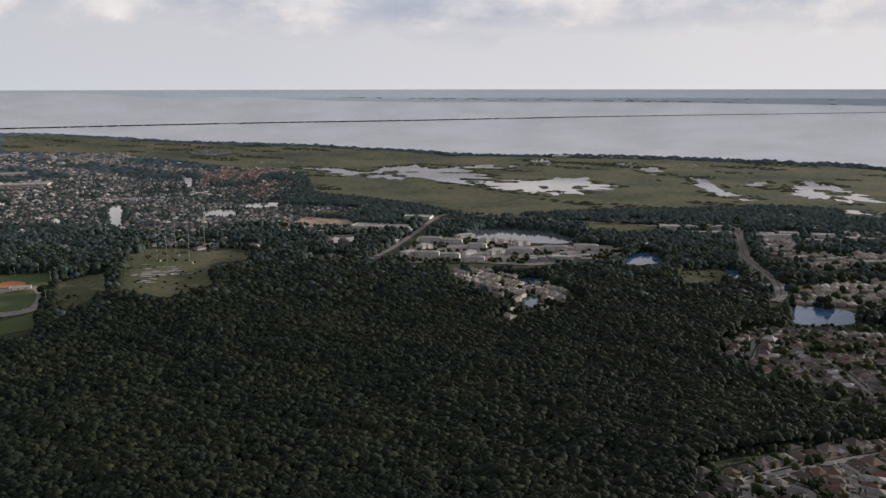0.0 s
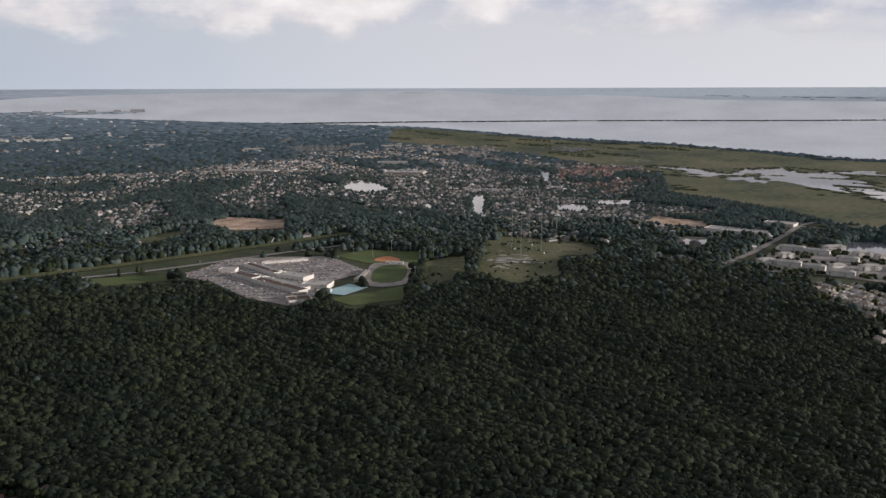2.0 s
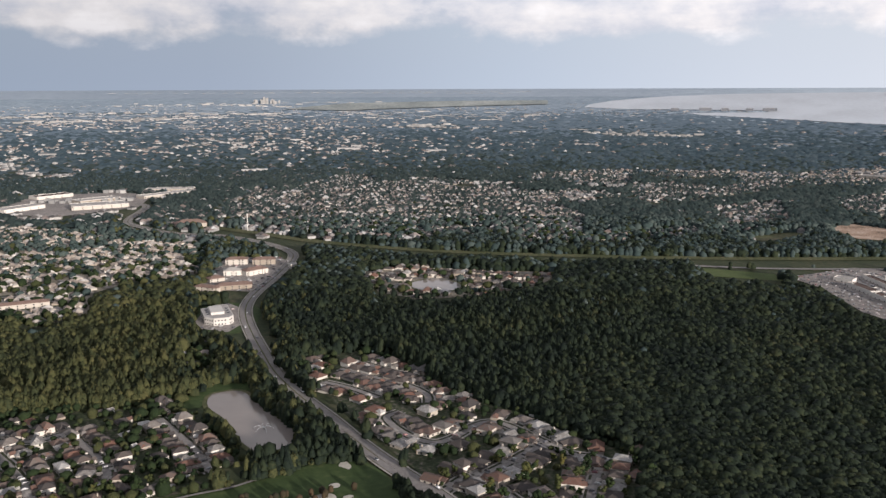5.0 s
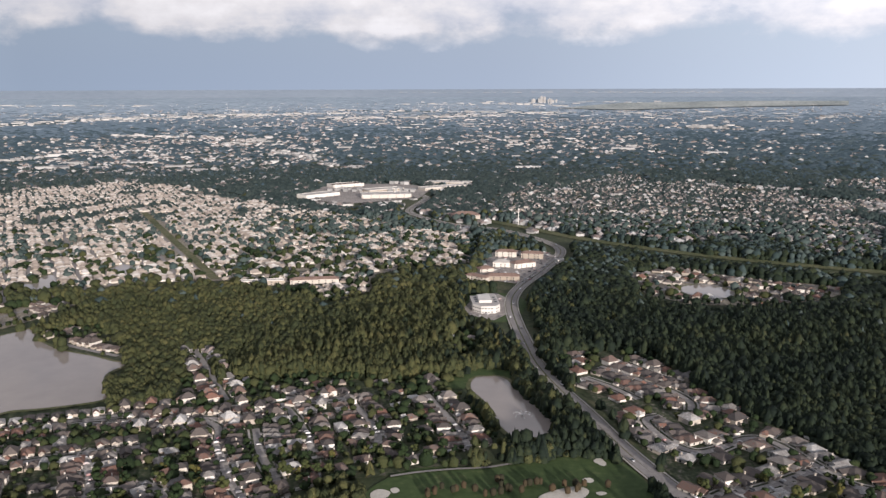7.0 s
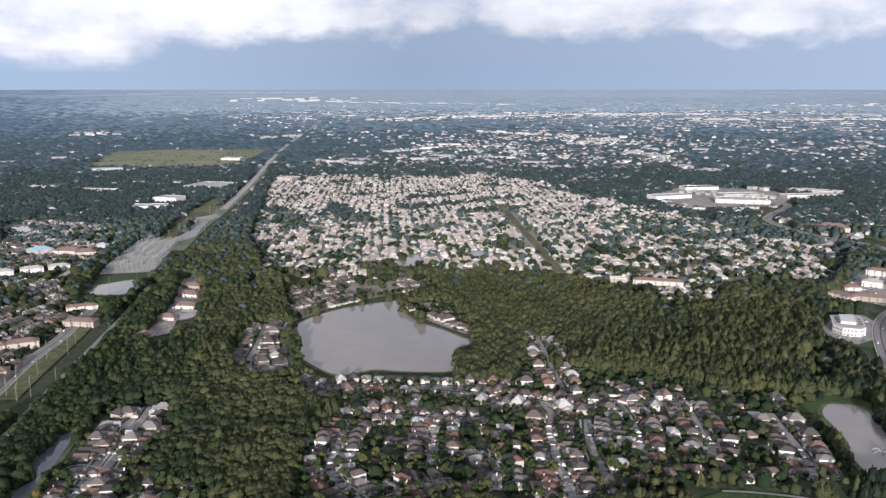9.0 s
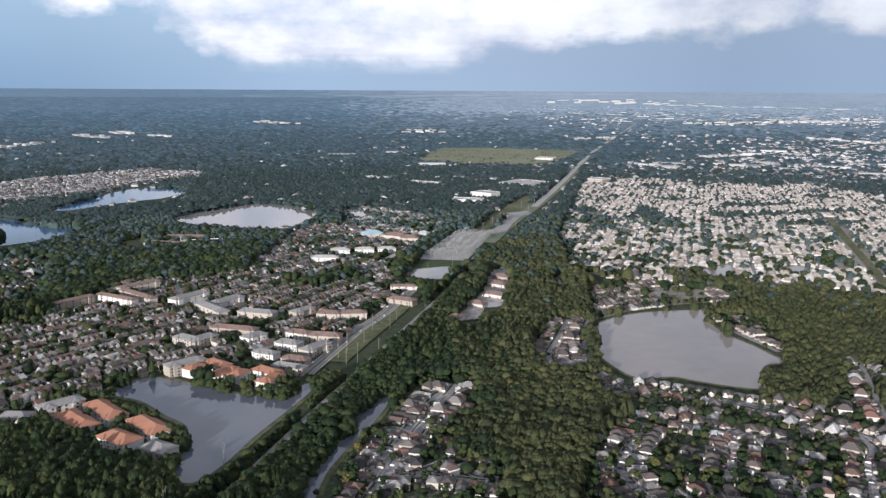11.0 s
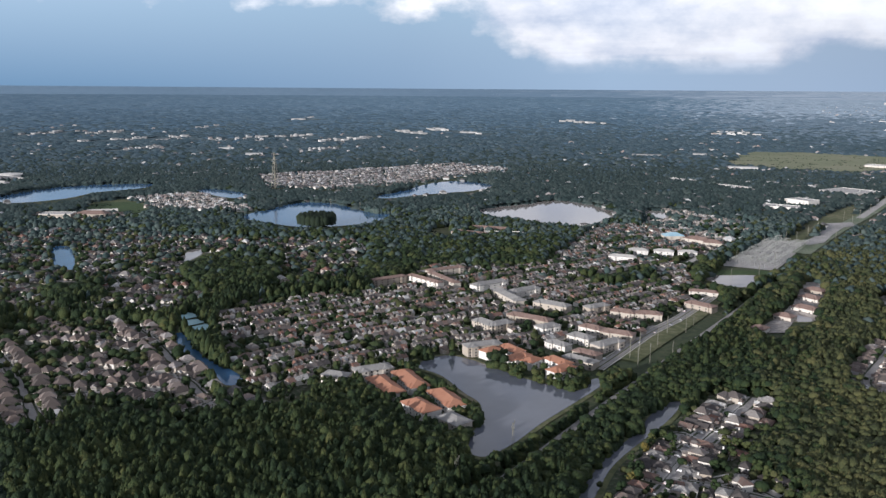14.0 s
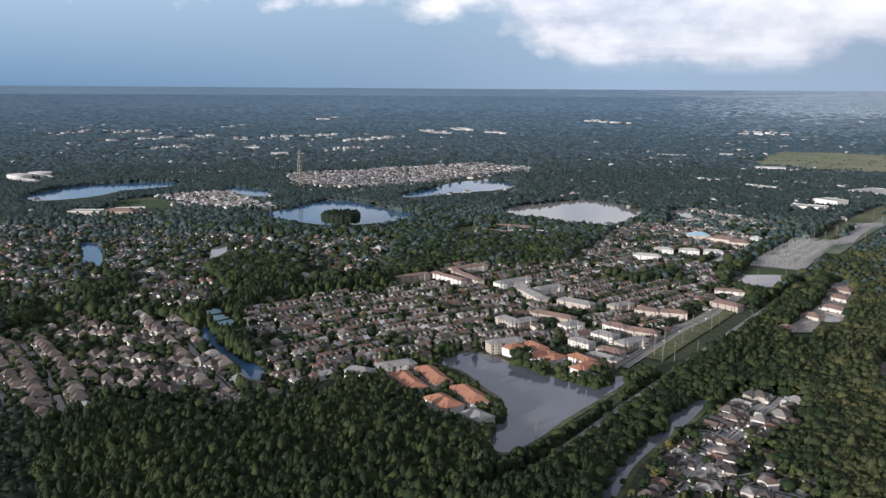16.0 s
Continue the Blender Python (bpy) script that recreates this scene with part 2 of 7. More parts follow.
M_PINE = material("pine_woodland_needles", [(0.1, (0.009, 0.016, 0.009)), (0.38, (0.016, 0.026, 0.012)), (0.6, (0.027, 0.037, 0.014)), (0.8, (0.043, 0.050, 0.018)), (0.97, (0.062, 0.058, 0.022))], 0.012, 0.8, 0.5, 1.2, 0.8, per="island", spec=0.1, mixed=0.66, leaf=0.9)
M_TOWNTREE = material("garden_tree_leaves", [(0.1, (0.010, 0.018, 0.008)), (0.5, (0.020, 0.031, 0.013)), (0.9, (0.045, 0.048, 0.02))], 0.006, 0.8, 0.5, 1.0, 0.9, per="island", spec=0.1, leaf=0.7)
# woodland farther off: haze put into the leaf colours, bluer and paler by stages
M_HAZED_MIDTREE = material("hazed_mid_woodland", [(0.1, (0.027, 0.040, 0.039)), (0.5, (0.041, 0.058, 0.056)), (0.9, (0.062, 0.077, 0.070))], 0.003, 0.9, 0.4, per="island", spec=0.05)
M_HAZED_FARTREE = material("hazed_distant_woodland", [(0.1, (0.045, 0.068, 0.083)), (0.5, (0.058, 0.085, 0.103)), (0.9, (0.080, 0.105, 0.118))], 0.0015, 0.9, 0.4, per="island", spec=0.05)
M_HAZED_HORIZON = material("hazed_horizon_woodland", [(0.1, (0.060, 0.094, 0.128)), (0.5, (0.074, 0.112, 0.150)), (0.9, (0.094, 0.134, 0.170))], 0.0008, 0.9, 0.4, per="island", spec=0.05)
M_HAZED_HORIZON_PALE = material("pale_hazed_horizon_woodland", [(0.1, (0.085, 0.117, 0.15)), (0.5, (0.108, 0.145, 0.182)), (0.9, (0.135, 0.17, 0.205))], 0.0008, 0.9, 0.4, per="island", spec=0.05)
M_HAZY_PALE = material("pale_hazed_far_woodland", [(0.1, (0.175, 0.22, 0.27)), (0.5, (0.205, 0.252, 0.305)), (0.9, (0.245, 0.292, 0.345))], 0.0006, 0.9, 0.4, per="island", spec=0.05)
# far plain, pale version here and inland one below: haze lies in the colour
M_HAZED_PLAIN_PALE = material("pale_hazed_far_plain", [(0.2, (0.30, 0.355, 0.42)), (0.8, (0.37, 0.425, 0.49))], 0.002, 0.9, 0.5, spec=0.05, level=True)
M_HAZY = material("hazed_far_woodland_inland", [(0.1, (0.078, 0.12, 0.168)), (0.5, (0.095, 0.142, 0.192)), (0.9, (0.118, 0.165, 0.212))], 0.0006, 0.9, 0.4, per="island", spec=0.05)
M_HAZED_PLAIN = material("hazed_far_plain_inland", [(0.2, (0.15, 0.215, 0.285)), (0.8, (0.18, 0.25, 0.325))], 0.002, 0.9, 0.5, spec=0.05, level=True)
M_LEAF = material("tree_leaves", [(0.1, (0.010, 0.018, 0.008)), (0.5, (0.022, 0.034, 0.013)), (0.85, (0.05, 0.055, 0.02)), (0.97, (0.11, 0.08, 0.02))], 0.05, 0.8, 0.5, 0.8, 0.9, per="object", spec=0.1)
M_BARK = material("bark", [(0.2, (0.06, 0.045, 0.03)), (0.8, (0.14, 0.11, 0.08))], 0.5)
ROOFS = [(0.1, (0.034, 0.032, 0.033)), (0.3, (0.070, 0.060, 0.056)), (0.46, (0.098, 0.082, 0.074)), (0.56, (0.115, 0.072, 0.058)), (0.62, (0.145, 0.072, 0.052)), (0.67, (0.10, 0.085, 0.078)), (0.8, (0.155, 0.145, 0.137)), (0.92, (0.36, 0.35, 0.34))]
M_ROOF = material("roof_shingles", ROOFS, 0.3, 0.8, 0.7, per="object")
M_ROOF_FAR = material("roof_shingles_in_rows", [(0.05, (0.05, 0.05, 0.052)), (0.35, (0.10, 0.094, 0.091)), (0.52, (0.16, 0.15, 0.146)), (0.62, (0.18, 0.135, 0.118)), (0.74, (0.28, 0.272, 0.268)), (0.96, (0.48, 0.475, 0.47))], 0.05, 0.8, 0.5, per="island")
M_ROOF_BROWN = material("brown_shingled_roofs", [(0.05, (0.05, 0.042, 0.039)), (0.45, (0.086, 0.070, 0.063)), (0.7, (0.125, 0.095, 0.082)), (0.85, (0.165, 0.143, 0.134)), (0.98, (0.32, 0.30, 0.29))], 0.05, 0.8, 0.5, per="island")
M_ROOF_MIXED = material("mixed_shingled_roofs", [(p, tuple(1.1 * v for v in c)) for p, c in ROOFS], 0.05, 0.8, 0.5, per="island")
M_ROOF_RED = material("red_tiled_roofs", [(0.1, (0.10, 0.062, 0.056)), (0.5, (0.165, 0.095, 0.082)), (0.9, (0.27, 0.195, 0.175))], 0.05, 0.8, 0.5, per="island")
WALLS = [(0.1, (0.25, 0.21, 0.17)), (0.5, (0.38, 0.34, 0.295)), (0.9, (0.58, 0.55, 0.51))]
# whitish roofs; part of the paleness is painted sunshine on district L
PALE = [(0.05, (0.15, 0.12, 0.10)), (0.3, (0.24, 0.205, 0.175)), (0.5, (0.27, 0.23, 0.20)), (0.74, (0.34, 0.31, 0.28)), (0.95, (0.50, 0.48, 0.46))]
M_ROOF_PALE = material("pale_roofs_in_rows", PALE, 0.05, 0.7, 0.5, per="island")
M_REDLEAF = material("rusty_cypress_leaves", [(0.2, (0.022, 0.021, 0.012)), (0.8, (0.048, 0.034, 0.019))], 0.05, per="island")
M_WALL = material("stucco_wall", WALLS, 0.1, 0.9, 0.5, per="object")
M_WALL_FAR = material("stucco_wall_in_rows", WALLS, 0.05, 0.9, 0.5, per="island")
M_WHITE = material("white_render", [(0.2, (0.44, 0.415, 0.39)), (0.8, (0.60, 0.575, 0.545))], 0.1)
M_FARWHITE = material("pale_far_building", [(0.1, (0.19, 0.19, 0.19)), (0.5, (0.27, 0.265, 0.26)), (0.9, (0.41, 0.40, 0.39))], 0.01, per="island")
M_FLATROOF = material("flat_white_roofing", [(0.2, (0.27, 0.252, 0.238)), (0.8, (0.42, 0.395, 0.375))], 0.06)
M_ORANGE = material("orange_roof_tiles", [(0.2, (0.24, 0.11, 0.066)), (0.8, (0.33, 0.165, 0.105))], 0.15, 0.75)
M_BROWNROOF = material("brown_roof_tiles", [(0.2, (0.13, 0.085, 0.07)), (0.8, (0.22, 0.155, 0.13))], 0.15, 0.8)
M_BROWNFLAT = material("brown_flat_roofing", [(0.2, (0.065, 0.045, 0.038)), (0.8, (0.12, 0.085, 0.072))], 0.08, 0.85)
M_SPORT = material("sports_turf", [(0.2, (0.055, 0.078, 0.026)), (0.6, (0.08, 0.105, 0.036)), (0.9, (0.13, 0.135, 0.06))], 0.02, level=True)
M_GREYROOF = material("grey_roof_shingles", [(0.2, (0.15, 0.143, 0.137)), (0.8, (0.26, 0.247, 0.235))], 0.15, 0.8)
M_PALEROOF = material("pale_roof_tiles", [(0.2, (0.28, 0.26, 0.24)), (0.8, (0.42, 0.40, 0.375))], 0.15, 0.8)
M_BLUEROOF = material("blue_metal_roof", [(0.2, (0.22, 0.34, 0.42)), (0.8, (0.32, 0.44, 0.50))], 0.15, 0.5)
M_GLASS = material("window_glass", [(0.3, (0.02, 0.025, 0.03)), (0.7, (0.04, 0.045, 0.05))], 0.2, 0.08, spec=0.6)
M_DOOR = material("painted_door", [(0.1, (0.10, 0.06, 0.04)), (0.9, (0.5, 0.48, 0.45))], 0.3, per="object")
M_STEEL = material("galvanised_steel", [(0.2, (0.24, 0.24, 0.22)), (0.8, (0.36, 0.36, 0.34))], 0.4, 0.45, metal=0.4)
M_PYLON = material("weathered_pylon_steel", [(0.2, (0.13, 0.125, 0.10)), (0.8, (0.22, 0.21, 0.17))], 0.4, 0.6, metal=0.3)
M_CARPAINT = material("car_paint", [(0.1, (0.05, 0.05, 0.06)), (0.4, (0.45, 0.45, 0.47)), (0.7, (0.8, 0.8, 0.8)), (0.95, (0.35, 0.05, 0.04))], 0.3, 0.3, per="object", spec=0.5)
M_PARKED = material("parked_car_paint", [(0.1, (0.03, 0.03, 0.035)), (0.5, (0.10, 0.10, 0.11)), (0.75, (0.45, 0.45, 0.45)), (0.88, (0.20, 0.05, 0.04)), (0.97, (0.05, 0.09, 0.2))], 0.3, 0.3, per="island", spec=0.5)
M_RUBBER = material("tyre_rubber", [(0.2, (0.02, 0.02, 0.02)), (0.8, (0.04, 0.04, 0.04))], 0.5)
M_DRIVE = material("concrete_driveway", [(0.2, (0.26, 0.242, 0.225)), (0.8, (0.39, 0.365, 0.34))], 0.1)
M_SPRAY = material("fountain_spray", [(0.2, (0.75, 0.76, 0.78)), (0.8, (0.85, 0.86, 0.88))], 0.5, 0.5)

# ---- plan, in metres ----
LAKES = []
HOODS = []
FIELDS = []
PAVED = []
ROADS = []
STREETS = []
BUNKERS = []
COURTS = []
MASTS = []
POLES = []
PYLONS = []
TRACKS = []
INFIELDS = []
CLAYS = []
CAUSEWAYS = []
WOODLOTS = []
LAMPS = []
FENCES = []
REDLINES = []
BLOCKS = []
STRIPS = []
LAKES.append(("west_lake", [(-777, -436), (-826, -433), (-873, -411), (-912, -376), (-921, -367), (-875, -346), (-836, -310), (-812, -272), (-793, -248), (-786, -231), (-772, -239), (-754, -245), (-719, -238), (-693, -228), (-682, -248), (-675, -279), (-672, -300), (-652, -317), (-651, -334), (-670, -364), (-690, -385), (-727, -402), (-755, -420)]))
LAKES.append(("fountain_pond", [(-680, 85), (-705, 91), (-710, 103), (-705, 118), (-675, 125), (-641, 132), (-610, 137), (-582, 133), (-572, 119), (-573, 104), (-591, 97), (-615, 94), (-645, 93)]))
LAKES.append(("south_lake", [(-325, -646), (-343, -660), (-365, -662), (-378, -642), (-385, -605), (-394, -566), (-405, -541), (-411, -526), (-438, -540), (-449, -540), (-440, -526), (-394, -506), (-345, -486), (-304, -466), (-274, -458), (-268, -470), (-274, -483), (-306, -513), (-325, -542), (-327, -571), (-332, -616)]))
LAKES.append(("canal", [(-288, -378), (-322, -401), (-352, -419), (-387, -433), (-433, -458), (-471, -470), (-475, -465), (-436, -443), (-398, -427), (-363, -413), (-333, -398), (-297, -373)]))
LAKES.append(("blue_canal", [(-158, -856), (-169, -851), (-164, -778), (-173, -735), (-178, -698), (-170, -682), (-159, -688), (-160, -725), (-155, -754), (-152, -805)]))
LAKES.append(("island_lake", [(-457, -1587), (-526, -1656), (-615, -1728), (-656, -1729), (-697, -1668), (-707, -1522), (-738, -1480), (-653, -1410), (-580, -1402), (-538, -1409), (-506, -1439), (-482, -1495)]))
LAKES.append(("pale_lake", [(-926, -1458), (-1031, -1483), (-1162, -1492), (-1189, -1426), (-1161, -1296), (-1058, -1223), (-992, -1195), (-953, -1229), (-919, -1308), (-903, -1381)]))
LAKES.append(("far_lake", [(-824, -1746), (-952, -1831), (-1066, -1915), (-1170, -1941), (-1207, -1819), (-1093, -1737), (-1024, -1732), (-923, -1721), (-840, -1704)]))
LAKES.append(("long_lake", [(-57, -2108), (-136, -2224), (-246, -2278), (-383, -2270), (-436, -2215), (-374, -2149), (-276, -2119), (-203, -2037), (-118, -2003), (-75, -2024)]))
LAKES.append(("blue_pond", [(-489, -2054), (-545, -2053), (-583, -1946), (-557, -1864), (-514, -1897)]))
LAKES.append(("blue_pond", [(-101, -1414), (-130, -1410), (-112, -1241), (-92, -1260)]))
LAKES.append(("pond", [(-261, -1256), (-290, -1302), (-308, -1293), (-291, -1255), (-260, -1218)]))
LAKES.append(("pond", [(-846, -781), (-886, -768), (-915, -745), (-852, -711), (-835, -724), (-833, -750)]))
LAKES.append(("pond", [(-780, -591), (-806, -596), (-815, -581), (-782, -564), (-762, -574)]))
LAKES.append(("pond", [(-1202, -1250), (-1253, -1269), (-1215, -1201), (-1162, -1186)]))
LAKES.append(("pond", [(-968, -604), (-972, -592), (-928, -568), (-930, -582)]))
LAKES.append(("pond", [(-1142, -460), (-1152, -443), (-1182, -450), (-1199, -439), (-1127, -412), (-1112, -435)]))
LAKES.append(("pond", [(-1222, -367), (-1258, -363), (-1255, -342), (-1195, -337)]))
LAKES.append(("pond", [(-1208, -1271), (-1242, -1272), (-1216, -1203), (-1178, -1183), (-1175, -1231)]))
LAKES.append(("pond", [(-1016, 408), (-1035, 440), (-1019, 467), (-984, 472), (-962, 448), (-978, 415)]))
LAKES.append(("pond", [(-1185, 1968), (-1241, 2102), (-1154, 2084), (-1030, 1953), (-1052, 1869), (-1128, 1896)]))
LAKES.append(("basin", [(-766, 1882), (-780, 1937), (-762, 1960), (-687, 1770), (-634, 1626), (-649, 1608), (-715, 1754)]))
LAKES.append(("basin", [(-816, 2600), (-796, 2654), (-703, 2332), (-711, 2294)]))
LAKES.append(("pond", [(-2202, 3218), (-1974, 3349), (-1852, 3093), (-1974, 2948)]))
LAKES.append(("pond", [(-1549, 3306), (-1367, 3373), (-1316, 3188), (-1461, 3173)]))
LAKES.append(("pond", [(-1073, 3581), (-917, 3634), (-908, 3424), (-1005, 3437)]))
LAKES.append(("pond", [(-533, 1840), (-475, 1874), (-451, 1770), (-503, 1759)]))
LAKES.append(("pond", [(-215, 1517), (-173, 1542), (-164, 1470), (-202, 1459)]))
LAKES.append(("pond", [(-481, 1957), (-397, 1984), (-387, 1906), (-451, 1889)]))
LAKES.append(("pond", [(-2438, 3463), (-2609, 3815), (-2508, 3694), (-2363, 3405)]))
LAKES.append(("marsh_water", [(-447, 2876), (-354, 2835), (-249, 2737), (-167, 2939), (-47, 2896), (104, 2736), (99, 2511), (26, 2405), (-77, 2560), (-161, 2512), (-255, 2611), (-331, 2646)]))
LAKES.append(("marsh_water", [(106, 2434), (162, 2480), (297, 2479), (393, 2559), (451, 2404), (449, 2227), (391, 2240), (316, 2143), (261, 2179), (204, 2203), (136, 2320)]))
LAKES.append(("marsh_water", [(752, 2510), (785, 2478), (757, 2265), (754, 2142), (779, 2052), (753, 2021), (720, 2085), (707, 2227)]))
LAKES.append(("marsh_water", [(958, 2265), (1068, 2432), (1088, 2331), (1075, 2141), (1051, 2010), (978, 2000), (938, 2063), (907, 2107)]))
LAKES.append(("marsh_water", [(674, 2832), (732, 2873), (711, 2679), (670, 2661)]))
LAKES.append(("marsh_water", [(340, 3222), (409, 3248), (372, 2981), (332, 3050)]))
LAKES.append(("marsh_water", [(642, 3049), (699, 2980), (639, 2894)]))
LAKES.append(("marsh_water", [(891, 1857), (940, 1840), (965, 1797), (894, 1797)]))
LAKES.append(("marsh_water", [(876, 2403), (944, 2432), (898, 2332), (867, 2332)]))
LAKES.append(("marsh_water", [(31, 2875), (153, 2982), (253, 2960), (206, 2874)]))
LAKES.append(("marsh_water", [(-1093, 3604), (-1001, 3669), (-894, 3540), (-934, 3419), (-1023, 3449)]))
LAKES.append(("apartment_lake", [(49, 1548), (84, 1612), (150, 1606), (211, 1567), (242, 1488), (216, 1449), (176, 1449), (117, 1460), (77, 1471)]))
LAKES.append(("blue_pond", [(285, 1301), (328, 1371), (346, 1366), (354, 1297), (312, 1267), (288, 1275)]))
LAKES.append(("blue_pond", [(422, 1226), (446, 1234), (440, 1180), (422, 1176)]))
LAKES.append(("blue_pond", [(436, 1012), (464, 1012), (498, 993), (490, 947), (454, 928), (423, 931), (411, 947)]))
LAKES.append(("blue_pond", [(108, 1055), (123, 1061), (118, 1017), (105, 1017)]))
LAKES.append(("blue_pond", [(112, 1169), (144, 1177), (141, 1141), (115, 1134)]))
HOODS.append(("A", [(180, 561), (219, 585), (349, 616), (440, 632), (343, 482), (159, 482)], 24))
HOODS.append(("B", [(295, 859), (338, 912), (400, 924), (509, 924), (620, 912), (455, 656), (383, 681), (359, 701), (328, 722), (317, 761), (294, 821)], -72))
HOODS.append(("C", [(559, 1459), (690, 1579), (834, 1547), (1008, 1516), (821, 1225), (677, 1245), (568, 1333)], 0))
HOODS.append(("C2", [(506, 1134), (605, 1151), (773, 1151), (693, 1025), (577, 1054), (490, 1069)], -9))
HOODS.append(("E", [(5, 1226), (56, 1226), (143, 1169), (189, 1055), (123, 998), (57, 948), (66, 985), (96, 1012), (58, 1101), (20, 1134)], -52))
HOODS.append(("F", [(-1910, 3607), (-1315, 3450), (-710, 2877), (-433, 2612), (-405, 2088), (-462, 1963), (-82, 1868), (-65, 1613), (-154, 1548), (-222, 1433), (-295, 1407), (-387, 1461), (-457, 1461), (-591, 1549), (-715, 1519), (-836, 1549)], 26))
HOODS.append(("F2", [(-2231, 1323), (-2217, 1680), (-1883, 2085), (-1970, 2878), (-1357, 3618), (-807, 2159), (-788, 1571), (-1110, 1768), (-1088, 1493), (-1334, 1573), (-1284, 1377), (-1134, 1120), (-1237, 923), (-1358, 791)], 48))
HOODS.append(("G", [(-1778, 282), (-2334, 512), (-2457, 882), (-1926, 1171), (-1578, 1281), (-1434, 1516), (-1218, 1339), (-1190, 1106), (-1149, 933), (-1208, 730), (-1336, 574), (-1469, 411)], 58))
HOODS.append(("H", [(-1118, 372), (-1137, 449), (-1058, 541), (-993, 647), (-939, 565), (-924, 470), (-935, 396), (-992, 357)], 59))
HOODS.append(("I", [(-764, 184), (-774, 250), (-739, 272), (-658, 284), (-627, 280), (-568, 315), (-487, 338), (-447, 356), (-392, 309), (-359, 284), (-410, 200), (-489, 198), (-597, 187), (-670, 183)], 22))
HOODS.append(("J", [(-676, -172), (-814, -178), (-813, -161), (-720, -136), (-733, -52), (-701, 30), (-682, 68), (-640, 82), (-582, 86), (-560, 95), (-551, 11), (-537, -29), (-505, -43), (-499, -72), (-452, -68), (-458, -128)], 19))
HOODS.append(("K", [(-938, -537), (-1027, -479), (-1033, -349), (-956, -381), (-881, -430), (-797, -447)], 148))
HOODS.append(("K2", [(-904, -358), (-923, -299), (-837, -248), (-795, -242), (-833, -298)], 53))
HOODS.append(("K3", [(-684, -464), (-784, -489), (-793, -459), (-673, -383), (-638, -387), (-644, -420)], 17))
HOODS.append(("L", [(-1260, -776), (-2086, -1187), (-2289, -1070), (-2267, -879), (-2428, -648), (-2207, -372), (-1913, -194), (-1652, 33), (-1458, 179), (-1270, 157), (-1150, 16), (-1050, 8), (-1002, -51), (-1081, -91), (-1136, -197), (-1139, -313), (-1046, -419), (-997, -516), (-1023, -609)], 21))
HOODS.append(("M", [(-385, -240), (-444, -263), (-514, -281), (-595, -289), (-607, -338), (-631, -347), (-667, -222), (-697, -125), (-676, -122)], 16))
HOODS.append(("N", [(-396, -413), (-492, -455), (-524, -470), (-539, -422), (-498, -398), (-436, -372), (-355, -335), (-341, -379)], 13))
HOODS.append(("O", [(24, -919), (-22, -989), (-109, -944), (-153, -895), (-155, -745), (-145, -653), (-112, -617), (-99, -650), (-71, -686), (-41, -688), (-6, -661), (30, -706), (86, -723), (97, -958)], 94))
HOODS.append(("P", [(-207, -892), (-263, -947), (-418, -930), (-550, -1016), (-693, -942), (-1002, -1176), (-1097, -1128), (-1080, -944), (-853, -817), (-795, -734), (-656, -656), (-509, -586), (-438, -559), (-418, -644), (-355, -677), (-311, -662), (-281, -660), (-249, -677), (-197, -625), (-165, -657), (-178, -733)], -174))
HOODS.append(("Q", [(133, -1746), (-221, -1568), (-392, -1352), (-578, -1257), (-448, -1026), (-335, -1009), (-235, -993), (-168, -967), (-37, -1035), (104, -1109)], 141))
HOODS.append(("R", [(-290, -1972), (-487, -1992), (-516, -1661), (-463, -1643), (-318, -1805)], 117))
HOODS.append(("R2", [(-734, -2312), (-1444, -2385), (-1501, -2142), (-1100, -1975), (-813, -1898), (-670, -2033)], -164))
HOODS.append(("R3", [(-93, -1826), (-210, -1830), (-297, -1699), (-191, -1695)], 153))
FIELDS.append(("golf", [(-493, -14), (-516, 2), (-531, 26), (-528, 89), (-537, 132), (-533, 164), (-505, 175), (-473, 175), (-424, 171), (-447, -28)]))
FIELDS.append(("lawn", [(-697, 60), (-739, 102), (-727, 130), (-704, 128), (-705, 92), (-681, 78)]))
FIELDS.append(("meadow", [(-520, 1358), (-470, 1407), (-314, 1357), (-312, 1311), (-364, 1267), (-324, 1152), (-364, 1055), (-447, 1118)]))
FIELDS.append(("meadow", [(-549, 1152), (-506, 1227), (-463, 1118), (-463, 1026), (-491, 1026)]))
FIELDS.append(("meadow", [(-2369, -2042), (-2823, -2312), (-2987, -2217), (-3139, -1768), (-2642, -1585), (-2377, -1556), (-2255, -1924)]))
FIELDS.append(("meadow", [(354, 1226), (428, 1246), (397, 1151), (341, 1151)]))
FIELDS.append(("meadow", [(295, 1682), (440, 1660), (394, 1566), (284, 1612)]))
FIELDS.append(("meadow", [(-1102, 1103), (-1104, 1213), (-1067, 1220), (-1055, 1097)]))
FIELDS.append(("meadow", [(-706, -1289), (-766, -1309), (-721, -1235), (-686, -1234)]))
FIELDS.append(("meadow", [(-232, -1947), (-301, -1967), (-338, -1844), (-306, -1747), (-236, -1782)]))
FIELDS.append(("sportfield", [(-558, 883), (-498, 992), (-469, 919), (-514, 866)]))
FIELDS.append(("sportfield", [(-698, 1126), (-675, 1196), (-590, 1218), (-546, 1138), (-618, 1096)]))
FIELDS.append(("sportfield", [(-934, 837), (-854, 908), (-813, 887), (-879, 818)]))
